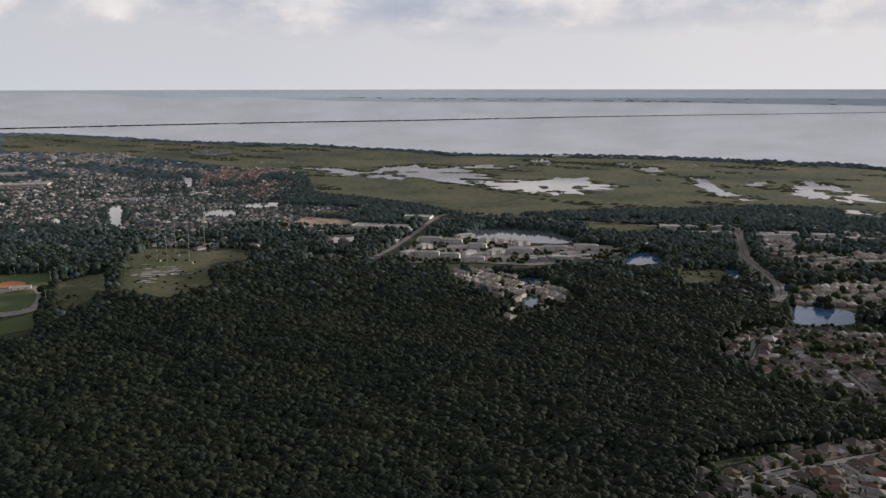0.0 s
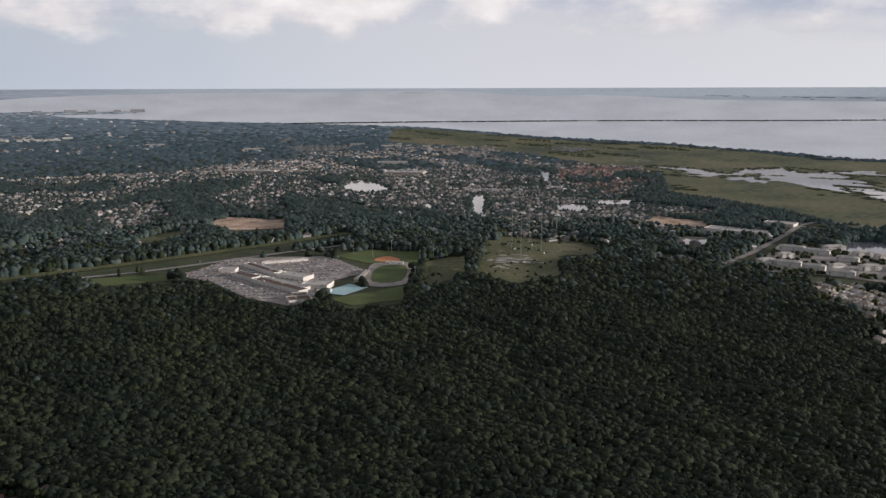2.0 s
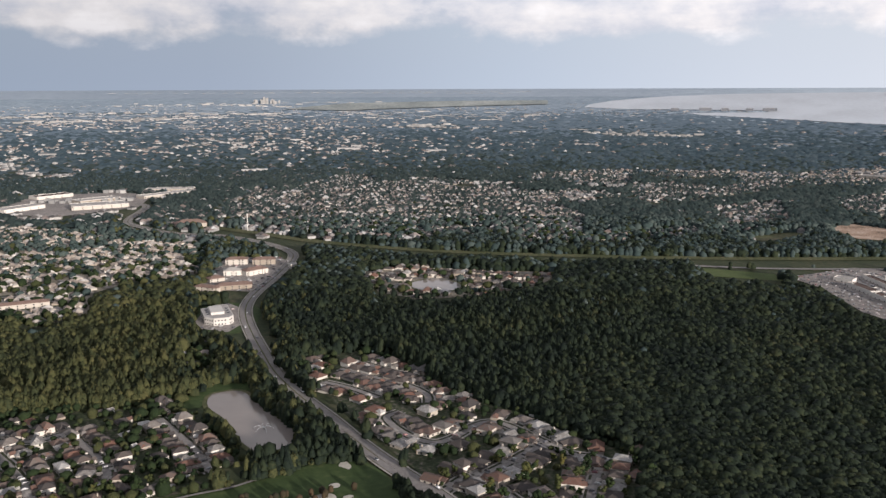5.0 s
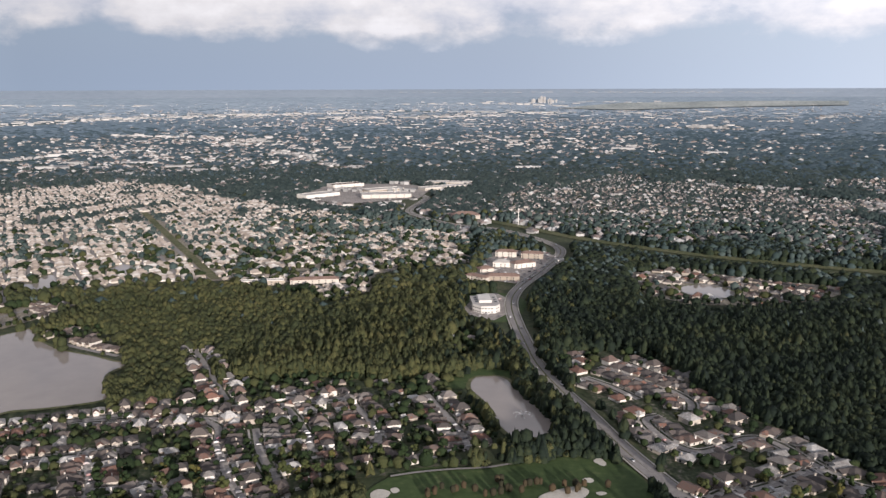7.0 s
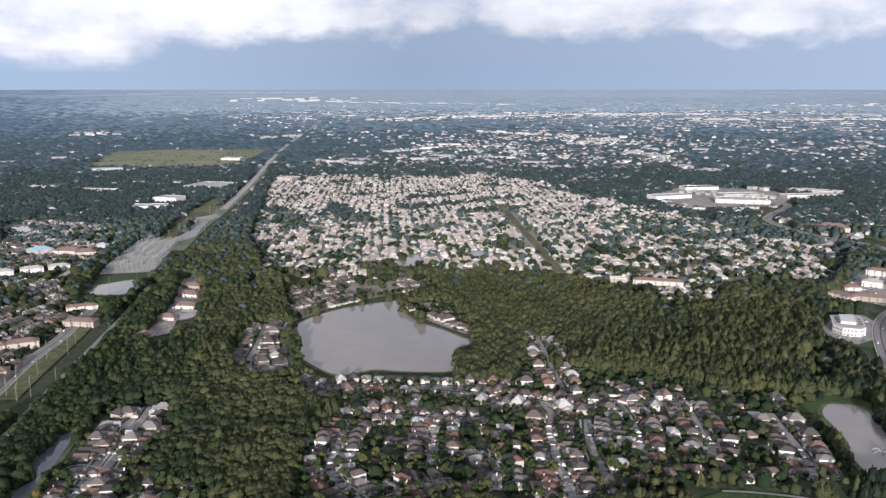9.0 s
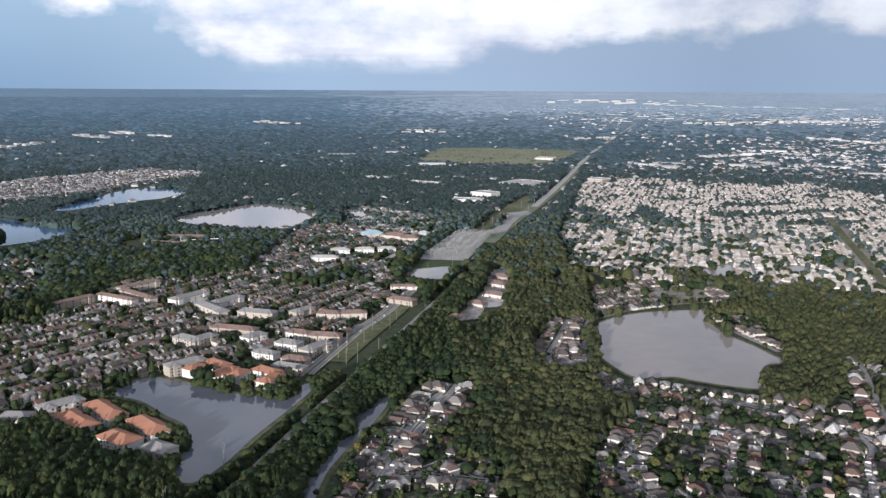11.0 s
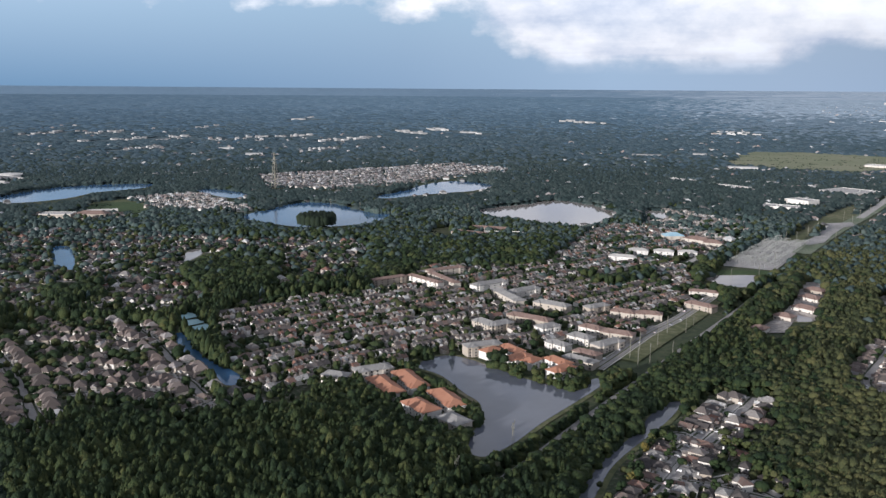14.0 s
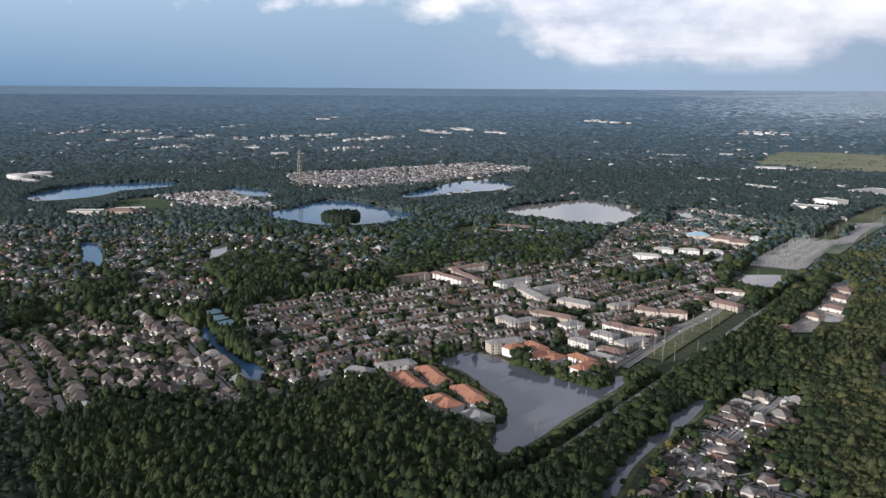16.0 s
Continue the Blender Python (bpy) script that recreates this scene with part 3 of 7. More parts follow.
MARSH = [(-2602, 4931), (-2302, 4930), (-1806, 4592), (-1387, 4252), (-1001, 4078), (-598, 3956), (-367, 3770), (-157, 3633), (37, 3416), (486, 3329), (899, 3194), (1261, 3024), (1494, 2810), (1710, 2606), (1189, 1797), (944, 1757), (794, 1884), (608, 1867), (266, 1799), (79, 1758), (-114, 1982), (-328, 2144), (-433, 2612), (-710, 2877), (-1362, 3450), (-1945, 3673)]
PAVED.append(("school", [(-828, 909), (-833, 1046), (-706, 1121), (-588, 1043), (-614, 943), (-575, 890), (-586, 833), (-656, 843), (-759, 898)]))
PAVED.append(("construction", [(-1107, 1311), (-1121, 1394), (-984, 1410), (-923, 1321), (-1000, 1259)]))
PAVED.append(("sub", [(-926, -822), (-1161, -931), (-1216, -874), (-967, -758)]))
PAVED.append(("lot", [(-311, 1683), (-294, 1759), (-195, 1735), (-162, 1633), (-251, 1633)]))
ROADS.append(("main", [(-2044, 150), (-1966, 164), (-1783, 110), (-1692, 121), (-1575, 178), (-1520, 246), (-1435, 293), (-1338, 321), (-1266, 314), (-1146, 257), (-1063, 211), (-1004, 186), (-949, 173), (-877, 165), (-803, 160), (-741, 157), (-678, 161), (-612, 170), (-556, 176), (-508, 184), (-463, 194), (-421, 201)]))
ROADS.append(("rail", [(-657, 163), (-592, 174), (-526, 183), (-470, 193), (-424, 202)]))
ROADS.append(("r2", [(-110, 1334), (-83, 1423), (-48, 1580), (7, 1799), (141, 1774), (257, 1735), (595, 1681), (868, 1611)]))
ROADS.append(("marsh_road", [(-113, 1759), (0, 1735), (253, 1704), (560, 1579), (804, 1487)]))
ROADS.append(("r3", [(577, 1612), (531, 1459), (494, 1333), (481, 1226), (473, 1151), (453, 1085), (427, 1040)]))
ROADS.append(("levee", [(-944, 843), (-879, 933), (-798, 1091), (-725, 1219)]))
ROADS.append(("corridor_road", [(-227, -411), (-259, -421), (-312, -444), (-381, -476), (-449, -506), (-573, -561), (-739, -634), (-901, -707)]))
ROADS.append(("highway", [(-464, -560), (-527, -590), (-592, -621), (-653, -643), (-704, -666), (-773, -698)]))
ROADS.append(("back_road", [(-882, -849), (-993, -897), (-1093, -937)]))
ROADS.append(("corridor_far", [(-1110, -821), (-1354, -928), (-1637, -1040), (-2071, -1232), (-3183, -1739), (-4769, -2410), (-9213, -4290)]))
ROADS.append(("diag", [(-1808, -454), (-1515, -345), (-1314, -268), (-1145, -205)]))
ROADS.append(("levee_green", [(-1627, 245), (-1505, 320), (-1388, 387), (-1260, 499), (-1171, 600), (-1040, 797), (-933, 989), (-853, 1165), (-787, 1321)]))
ROADS.append(("corridor_green", [(-505, -566), (-557, -590), (-678, -644), (-752, -682)]))
STREETS.append([(-499, -188), (-535, -195), (-557, -203), (-581, -211), (-590, -209)])
STREETS.append([(-480, -84), (-502, -92), (-528, -103), (-555, -110), (-585, -119), (-617, -123), (-635, -137)])
STREETS.append([(-824, -177), (-769, -157), (-713, -138), (-677, -125)])
STREETS.append([(-672, -23), (-639, -12), (-609, -3), (-581, 0), (-562, -7)])
STREETS.append([(-665, -77), (-627, -63), (-593, -53), (-567, -49)])
STREETS.append([(-671, 45), (-637, 53), (-601, 61), (-569, 65), (-554, 67)])
STREETS.append([(-638, -233), (-637, -186), (-640, -149), (-637, -120), (-642, -89)])
STREETS.append([(-686, -89), (-666, -49), (-672, -23)])
STREETS.append([(-556, -270), (-524, -265), (-491, -257), (-470, -250), (-453, -235), (-436, -212)])
STREETS.append([(-614, -363), (-613, -329), (-630, -294), (-647, -232), (-661, -169)])
STREETS.append([(-567, -263), (-574, -241), (-578, -214), (-590, -175)])
STREETS.append([(-440, -198), (-463, -183), (-479, -165), (-476, -137)])
STREETS.append([(-532, -160), (-509, -142), (-477, -134)])
STREETS.append([(-613, -94), (-565, -85), (-522, -70)])
STREETS.append([(-507, -436), (-496, -435), (-464, -420), (-433, -409), (-386, -390), (-355, -375)])
STREETS.append([(-403, -317), (-401, -346), (-384, -352)])
STREETS.append([(-778, -471), (-710, -443), (-645, -415), (-624, -380)])
STREETS.append([(-658, -375), (-736, -428), (-795, -453)])
STREETS.append([(-726, 216), (-685, 240), (-658, 256), (-630, 263), (-610, 257)])
STREETS.append([(-697, 191), (-671, 208), (-639, 222)])
STREETS.append([(-602, 228), (-593, 212), (-555, 215), (-534, 227), (-536, 246), (-551, 274), (-545, 291), (-509, 301), (-475, 309), (-458, 328)])
STREETS.append([(-468, 226), (-476, 253), (-492, 290), (-494, 307)])
STREETS.append([(-458, 328), (-428, 299), (-398, 273)])
STREETS.append([(-459, 200), (-471, 227), (-435, 238), (-394, 239)])
STREETS.append([(-741, 238), (-701, 257), (-673, 273)])
STREETS.append([(305, 803), (328, 849), (348, 880), (391, 901)])
STREETS.append([(416, 821), (424, 802), (453, 817), (521, 802)])
STREETS.append([(371, 890), (350, 803), (350, 737)])
STREETS.append([(387, 821), (387, 760), (383, 708)])
STREETS.append([(432, 880), (500, 869), (555, 859)])
STREETS.append([(424, 769), (441, 722), (474, 708)])
STREETS.append([(201, 511), (211, 535), (222, 544), (250, 557), (299, 575), (332, 585), (398, 600)])
STREETS.append([(272, 511), (288, 544), (293, 571)])
STREETS.append([(226, 482), (249, 519), (241, 535)])
STREETS.append([(290, 482), (319, 535), (352, 580)])
STREETS.append([(5, -888), (-8, -789), (-11, -724), (-13, -664)])
STREETS.append([(-32, -911), (-78, -887), (-122, -831)])
STREETS.append([(-24, -815), (-84, -765), (-129, -724), (-136, -673)])
STREETS.append([(-126, -909), (-135, -814), (-134, -721)])
STREETS.append([(-41, -723), (-81, -717), (-107, -688)])
STREETS.append([(53, -893), (36, -795), (22, -702)])
STREETS.append([(-124, -643), (-149, -651), (-163, -609)])
BLOCKS.append(("apt", "orange", -265, -629, -262, -584, 17, 7))
BLOCKS.append(("apt", "orange", -291, -632, -286, -586, 17, 7))
BLOCKS.append(("apt", "orange", -265, -565, -268, -534, 17, 7))
BLOCKS.append(("apt", "orange", -295, -576, -291, -535, 17, 7))
BLOCKS.append(("apt", "grey", -273, -524, -277, -501, 16, 7))
BLOCKS.append(("apt", "grey", -261, -638, -295, -635, 14, 9))
BLOCKS.append(("apt", "grey", -234, -654, -248, -636, 14, 7))
BLOCKS.append(("apt", "grey", -381, -648, -417, -643, 13, 10))
BLOCKS.append(("apt", "orange", -392, -630, -411, -633, 13, 8))
BLOCKS.append(("apt", "orange", -398, -600, -425, -606, 13, 8))
BLOCKS.append(("apt", "orange", -414, -646, -414, -618, 13, 8))
BLOCKS.append(("apt", "orange", -410, -586, -427, -592, 13, 8))
BLOCKS.append(("apt", "orange", -413, -554, -439, -559, 13, 8))
BLOCKS.append(("apt", "orange", -429, -594, -431, -566, 13, 8))
BLOCKS.append(("apt", "grey", -439, -731, -443, -699, 14, 9))
BLOCKS.append(("apt", "grey", -443, -699, -473, -701, 14, 9))
BLOCKS.append(("apt", "brown", -486, -734, -507, -687, 13, 8))
BLOCKS.append(("apt", "grey", -486, -669, -511, -670, 14, 8))
BLOCKS.append(("apt", "grey", -495, -641, -502, -616, 14, 8))
BLOCKS.append(("apt", "brown", -526, -660, -533, -635, 13, 8))
BLOCKS.append(("apt", "brown", -532, -633, -549, -604, 13, 8))
BLOCKS.append(("apt", "grey", -497, -593, -532, -596, 14, 8))
BLOCKS.append(("apt", "grey", -463, -636, -469, -612, 12, 7))
BLOCKS.append(("apt", "brown", -468, -600, -476, -575, 12, 7))
BLOCKS.append(("apt", "grey", -449, -591, -459, -560, 12, 7))
BLOCKS.append(("apt", "grey", -545, -764, -562, -724, 14, 8))
BLOCKS.append(("apt", "grey", -537, -838, -528, -774, 14, 8))
BLOCKS.append(("apt", "grey", -529, -859, -581, -864, 14, 8))
BLOCKS.append(("apt", "grey", -549, -809, -595, -814, 14, 8))
BLOCKS.append(("apt", "grey", -583, -707, -614, -708, 13, 8))
BLOCKS.append(("apt", "brown", -596, -689, -610, -666, 13, 8))
BLOCKS.append(("apt", "brown", -612, -667, -633, -646, 13, 8))
BLOCKS.append(("apt", "brown", -701, -678, -708, -643, 13, 7))
BLOCKS.append(("apt", "brown", -752, -718, -774, -691, 10, 6))
BLOCKS.append(("apt", "brown", -429, -945, -479, -949, 10, 9))
BLOCKS.append(("apt", "brown", -482, -955, -493, -894, 10, 9))
BLOCKS.append(("apt", "brown", -513, -955, -511, -884, 10, 9))
BLOCKS.append(("apt", "brown", -518, -960, -576, -959, 10, 9))
BLOCKS.append(("apt", "white", -810, -930, -835, -898, 14, 7))
BLOCKS.append(("apt", "white", -869, -950, -890, -929, 14, 7))
BLOCKS.append(("apt", "white", -898, -925, -919, -904, 14, 7))
BLOCKS.append(("apt", "white", -925, -901, -945, -881, 14, 7))
BLOCKS.append(("hall", "blue", -1007, -1008, -1037, -993, 22, 8))
BLOCKS.append(("hall", "brown", -1022, -982, -1031, -937, 20, 8))
BLOCKS.append(("hall", "brown", -1019, -937, -1036, -912, 20, 8))
BLOCKS.append(("hall", "flat", -1459, -1173, -1492, -1110, 40, 10))
BLOCKS.append(("hall", "flat", -1566, -1192, -1568, -1139, 40, 16))
BLOCKS.append(("hall", "flat", -1827, -1300, -1831, -1201, 110, 9))
BLOCKS.append(("hall", "brown", -715, -1225, -749, -1163, 16, 7))
BLOCKS.append(("hall", "brown", -764, -1248, -814, -1189, 16, 7))
BLOCKS.append(("hall", "flat", -758, -1184, -815, -1149, 16, 7))
BLOCKS.append(("house_row", "brown", -753, -595, -757, -575, 15, 7))
BLOCKS.append(("house_row", "brown", -804, -610, -808, -580, 15, 7))
BLOCKS.append(("house_row", "brown", -854, -638, -856, -612, 15, 7))
BLOCKS.append(("house_row", "brown", -893, -658, -897, -635, 15, 7))
BLOCKS.append(("house_row", "brown", -688, -574, -692, -559, 15, 7))
BLOCKS.append(("hall", "white", -41, -2446, -96, -2361, 24, 6))
BLOCKS.append(("hall", "white", -98, -2513, -140, -2430, 24, 6))
BLOCKS.append(("hall", "brown", -1255, 207, -1245, 238, 14, 9))
BLOCKS.append(("hall", "brown", -1237, 244, -1227, 276, 14, 9))
BLOCKS.append(("hall", "white", -1179, 190, -1173, 214, 16, 8))
BLOCKS.append(("hall", "brown", -1162, 219, -1174, 253, 16, 8))
BLOCKS.append(("hall", "brown", -1142, 165, -1148, 186, 14, 6))
BLOCKS.append(("hall", "brown", -1094, 165, -1087, 211, 14, 7))
BLOCKS.append(("hall", "brown", -1111, 139, -1086, 164, 12, 6))
BLOCKS.append(("hall", "flat", -1188, 290, -1191, 316, 12, 6))
BLOCKS.append(("apt", "white", -65, 1330, -42, 1343, 12, 8))
BLOCKS.append(("apt", "white", -39, 1389, -18, 1402, 12, 8))
BLOCKS.append(("apt", "white", -44, 1334, -7, 1328, 12, 8))
BLOCKS.append(("apt", "white", -43, 1468, -4, 1460, 12, 8))
BLOCKS.append(("apt", "white", -6, 1451, 33, 1444, 12, 8))
BLOCKS.append(("apt", "white", -5, 1320, 26, 1314, 12, 8))
BLOCKS.append(("apt", "white", 27, 1487, 59, 1502, 12, 8))
BLOCKS.append(("apt", "white", 42, 1405, 73, 1398, 12, 8))
BLOCKS.append(("apt", "white", 37, 1330, 55, 1342, 12, 8))
BLOCKS.append(("apt", "white", 30, 1291, 65, 1286, 12, 8))
BLOCKS.append(("apt", "white", 76, 1340, 103, 1353, 12, 8))
BLOCKS.append(("apt", "white", 72, 1451, 100, 1465, 12, 8))
BLOCKS.append(("apt", "white", 102, 1439, 129, 1453, 12, 8))
BLOCKS.append(("apt", "white", 109, 1361, 149, 1355, 12, 8))
BLOCKS.append(("apt", "white", 169, 1382, 209, 1376, 12, 8))
BLOCKS.append(("apt", "white", 222, 1393, 263, 1387, 12, 8))
BLOCKS.append(("apt", "white", 127, 1425, 154, 1439, 12, 8))
BLOCKS.append(("shed", "flat", -181, 1611, -68, 1583, 40, 6))
BLOCKS.append(("shed", "flat", -83, 1735, -28, 1720, 30, 6))
BLOCKS.append(("shed", "flat", 419, 1586, 456, 1579, 26, 9))
BLOCKS.append(("shed", "flat", 466, 1535, 496, 1529, 16, 6))
BLOCKS.append(("shed", "flat", 505, 1535, 539, 1529, 18, 6))
BLOCKS.append(("shed", "flat", 588, 1523, 613, 1517, 16, 6))
BLOCKS.append(("shed", "flat", 625, 1523, 658, 1517, 18, 7))
BLOCKS.append(("shed", "flat", 680, 1505, 719, 1499, 20, 6))
BLOCKS.append(("shed", "flat", 726, 1470, 753, 1465, 18, 6))
BLOCKS.append(("shed", "flat", 645, 1460, 670, 1438, 16, 6))
BLOCKS.append(("shed", "flat", 695, 1449, 712, 1443, 14, 6))
BLOCKS.append(("shed", "flat", 579, 1501, 649, 1501, 14, 6))
BLOCKS.append(("school", "brownflat", -704, 917, -604, 884, 15, 9))
BLOCKS.append(("school", "flat", -697, 938, -610, 908, 9, 7))
BLOCKS.append(("school", "brownflat", -588, 838, -567, 858, 22, 8))
BLOCKS.append(("school", "brownflat", -600, 862, -584, 872, 16, 8))
BLOCKS.append(("school", "brownflat", -778, 996, -698, 961, 12, 9))
BLOCKS.append(("school", "flat", -772, 1012, -704, 982, 6, 6))
BLOCKS.append(("school", "brownflat", -756, 937, -707, 921, 16, 9))
BLOCKS.append(("school", "flat", -691, 957, -642, 952, 24, 9))
BLOCKS.append(("school", "flat", -622, 917, -586, 924, 28, 9))
BLOCKS.append(("school", "flat", -582, 900, -574, 918, 8, 6))
BLOCKS.append(("school", "flat", -787, 949, -764, 958, 18, 8))
BLOCKS.append(("school", "brownflat", -764, 1024, -713, 1074, 7, 6))
BLOCKS.append(("school", "flat", -722, 944, -700, 936, 8, 8))
BUNKERS.append([(-527, 150), (-532, 156), (-523, 158), (-518, 155), (-522, 152)])
BUNKERS.append([(-501, 135), (-502, 140), (-498, 142), (-495, 139), (-497, 135)])
BUNKERS.append([(-481, 138), (-482, 143), (-479, 145), (-477, 140)])
BUNKERS.append([(-497, -8), (-502, -2), (-497, 5), (-489, 1), (-489, -7)])
BUNKERS.append([(-501, 5), (-503, 9), (-498, 11), (-495, 7)])
BUNKERS.append([(-481, 101), (-490, 120), (-490, 131), (-482, 134), (-471, 122), (-470, 100)])
COURTS.append([(-584, 907), (-576, 965), (-541, 959), (-549, 906)])
COURTS.append([(-175, -933), (-195, -936), (-200, -914), (-177, -908)])
COURTS.append([(-177, -902), (-196, -905), (-200, -888), (-179, -881)])
COURTS.append([(-180, -876), (-199, -881), (-201, -862), (-181, -854)])
TRACKS.append([(-610, 1095), (-590, 1117), (-565, 1127), (-540, 1094), (-518, 1041), (-504, 996), (-528, 967), (-556, 973), (-587, 1034)])
INFIELDS.append([(-591, 1078), (-557, 1103), (-518, 1012), (-554, 991)])
CLAYS.append([(-621, 1119), (-620, 1156), (-591, 1147), (-582, 1122)])
MASTS.append((-453, 1293))
MASTS.append((-437, 1337))
MASTS.append((-397, 1278))
MASTS.append((-405, 1198))
MASTS.append((-411, 1413))
POLES.append((-1549, 303))
PYLONS.append((-514, -570))
PYLONS.append((-539, -583))
PYLONS.append((-563, -583))
PYLONS.append((-604, -610))
PYLONS.append((-624, -603))
PYLONS.append((-653, -619))
PYLONS.append((-853, -739))
PYLONS.append((-901, -733))
PYLONS.append((-965, -824))
PYLONS.append((-1105, -886))
PYLONS.append((-1000, -784))
PYLONS.append((-1173, -896))
PYLONS.append((-1190, -888))
PYLONS.append((-1256, -914))
PYLONS.append((-1314, -936))
PYLONS.append((-1250, -857))
PYLONS.append((-1480, -996))
PYLONS.append((-1443, -954))
PYLONS.append((-542, -543))
PYLONS.append((-500, -545))
PYLONS.append((-519, -549))
PYLONS.append((-1537, -999))
PYLONS.append((-1637, -1040))
PYLONS.append((-1780, -1096))
PYLONS.append((-2010, -1188))
PYLONS.append((-2381, -1360))
PYLONS.append((-301, -463))
PYLONS.append((-236, -434))
for p in ((-243, -2425), (-328, -2466), (-390, -2397), (-444, -2393), (-666, -1634), (-697, -1554), (-807, -1364), (-887, -1441)):
    PYLONS.append(p)
BLOCKS.append(("hall", "flat", -117, -1756, -170, -1728, 30, 8))
BLOCKS.append(("hall", "brown", -178, -1730, -228, -1701, 24, 8))
BLOCKS.append(("hall", "flat", -205, -1770, -262, -1760, 10, 7))
FIELDS.append(("lawn", [(-195, -1790), (-306, -1747), (-326, -1900), (-240, -1915)]))
PAVED.append(("mall", [(-2040, -159), (-1891, -34), (-1967, 144), (-2174, 200), (-2288, 146), (-2313, -63)]))
BLOCKS.append(("hall", "flat", -1993, -122, -2053, -43, 40, 8))
BLOCKS.append(("hall", "brownflat", -2205, -61, -2248, 20, 40, 8))
BLOCKS.append(("hall", "flat", -2111, 174, -2172, 302, 36, 8))
BLOCKS.append(("hall", "flat", -2080, 31, -2122, 121, 40, 8))
FIELDS.append(("bank", [(-909, -796), (-857, -790), (-931, -748), (-964, -751)]))
FIELDS.append(("corridor_grass", [(-1164, -901), (-1481, -1052), (-1754, -1149), (-1483, -971), (-1397, -992), (-1208, -890)]))
HOODS.append(("J2", [(-428, -256), (-492, -284), (-569, -288), (-610, -285), (-646, -216), (-690, -124), (-706, -28), (-714, 64), (-646, 66), (-578, 49), (-529, 62), (-519, -20), (-500, -80)], 19))
HOODS.append(("RC", [(-756, 2588), (-720, 2828), (-611, 2785), (-439, 2663), (-419, 2516), (-478, 2294), (-407, 2132), (-454, 2059), (-678, 2354)], 40))
HOODS.append(("C3", [(575, 1488), (819, 1516), (667, 1225), (561, 1233), (531, 1356)], 12))
HOODS.append(("C4", [(439, 1134), (628, 1151), (559, 1020), (440, 1020)], -8))
HOODS.append(("E3", [(-225, 1302), (-166, 1302), (-87, 1329), (-89, 1367), (-229, 1357)], 10))
PAVED.append(("aptlots", [(139, 1330), (156, 1272), (192, 1282), (232, 1291), (238, 1346), (204, 1340), (169, 1320)]))
HOODS.append(("F3", [(-671, 1760), (-519, 1408), (-354, 1407), (-257, 1407), (-266, 1518), (-367, 1887), (-547, 2088), (-690, 2089)], 26))
HOODS.append(("T", [(-1069, 2799), (-529, 2875), (-468, 2555), (-639, 2336), (-871, 2284)], 10))
HOODS.append(("U", [(-801, -864), (-922, -924), (-1094, -949), (-1299, -1053), (-1299, -1278), (-1223, -1287)], 108))
HOODS.append(("U2", [(-646, -709), (-724, -754), (-810, -741), (-751, -668), (-698, -683), (-657, -675), (-608, -671)], 167))
HOODS.append(("V", [(-1561, 54), (-1487, 176), (-1410, 208), (-1207, 158), (-1184, 71), (-1207, 33)], 37))
HOODS.append(("V2", [(-834, 84), (-876, 117), (-781, 110), (-781, 81)], 59))
HOODS.append(("W", [(-1123, -179), (-1187, -99), (-1184, 9), (-1048, 1), (-1002, -51), (-1063, -97)], 86))
FIELDS.append(("lawnb", [(-1020, 129), (-1026, 168), (-979, 197), (-892, 165), (-907, 122)]))
PAVED.append(("strip", [(-1200, -882), (-1255, -902), (-1369, -956), (-1402, -990), (-1468, -971), (-1438, -942), (-1398, -941), (-1306, -901), (-1223, -859), (-1180, -859)]))
PAVED.append(("officelot", [(-948, 114), (-922, 116), (-894, 142), (-919, 162), (-992, 176), (-1021, 167), (-1013, 140)]))
CAUSEWAYS.append([(-3608, 5189), (-3000, 5694), (-2049, 6306), (-1280, 6717), (-398, 7060), (589, 7579), (1732, 8179), (4978, 9484), (6581, 10181)])
PAVED.append(("airport", [(-10418, 2625), (-13570, 4473), (-14779, 7001), (-14384, 8952), (-11315, 7045), (-10616, 5031), (-9517, 3136)]))
BLOCKS.append(("hall", "flat", -1979, 10, -1986, 129, 60, 9))
BLOCKS.append(("hall", "brown", -1639, 185, -1639, 243, 30, 8))
BLOCKS.append(("hall", "flat", -2261, 191, -2219, 303, 40, 8))
BLOCKS.append(("hall", "flat", -2246, -62, -2236, 14, 30, 7))
BLOCKS.append(("hall", "flat", -2074, -1162, -2073, -1116, 50, 10))
BLOCKS.append(("hall", "flat", -2569, -1654, -2591, -1590, 60, 12))
BLOCKS.append(("hall", "flat", -1097, -172, -1100, -108, 10, 7))
BLOCKS.append(("hall", "brown", -1099, -100, -1102, -35, 12, 7))
BLOCKS.append(("hall", "flat", -1513, -1218, -1510, -1114, 16, 6))
BLOCKS.append(("hall", "flat", -1588, -1214, -1587, -1151, 30, 12))
BLOCKS.append(("hall", "flat", -1718, -1698, -1721, -1606, 24, 6))
BLOCKS.append(("hall", "flat", -1710, -1522, -1731, -1420, 20, 6))
BLOCKS.append(("hall", "flat", -1227, 2288, -1105, 2319, 50, 8))
BLOCKS.append(("hall", "flat", -1709, 2135, -1559, 2178, 30, 8))
WOODLOTS.append([(-234, -1178), (-293, -1264), (-361, -1255), (-389, -1166), (-340, -1043), (-276, -988), (-227, -1013)])
WOODLOTS.append([(-48, -1158), (-132, -1170), (-126, -1050), (-67, -1034)])
WOODLOTS.append([(-551, -1201), (-785, -1123), (-744, -1008), (-626, -985), (-487, -1070)])
WOODLOTS.append([(-689, -862), (-824, -853), (-778, -786), (-677, -803)])
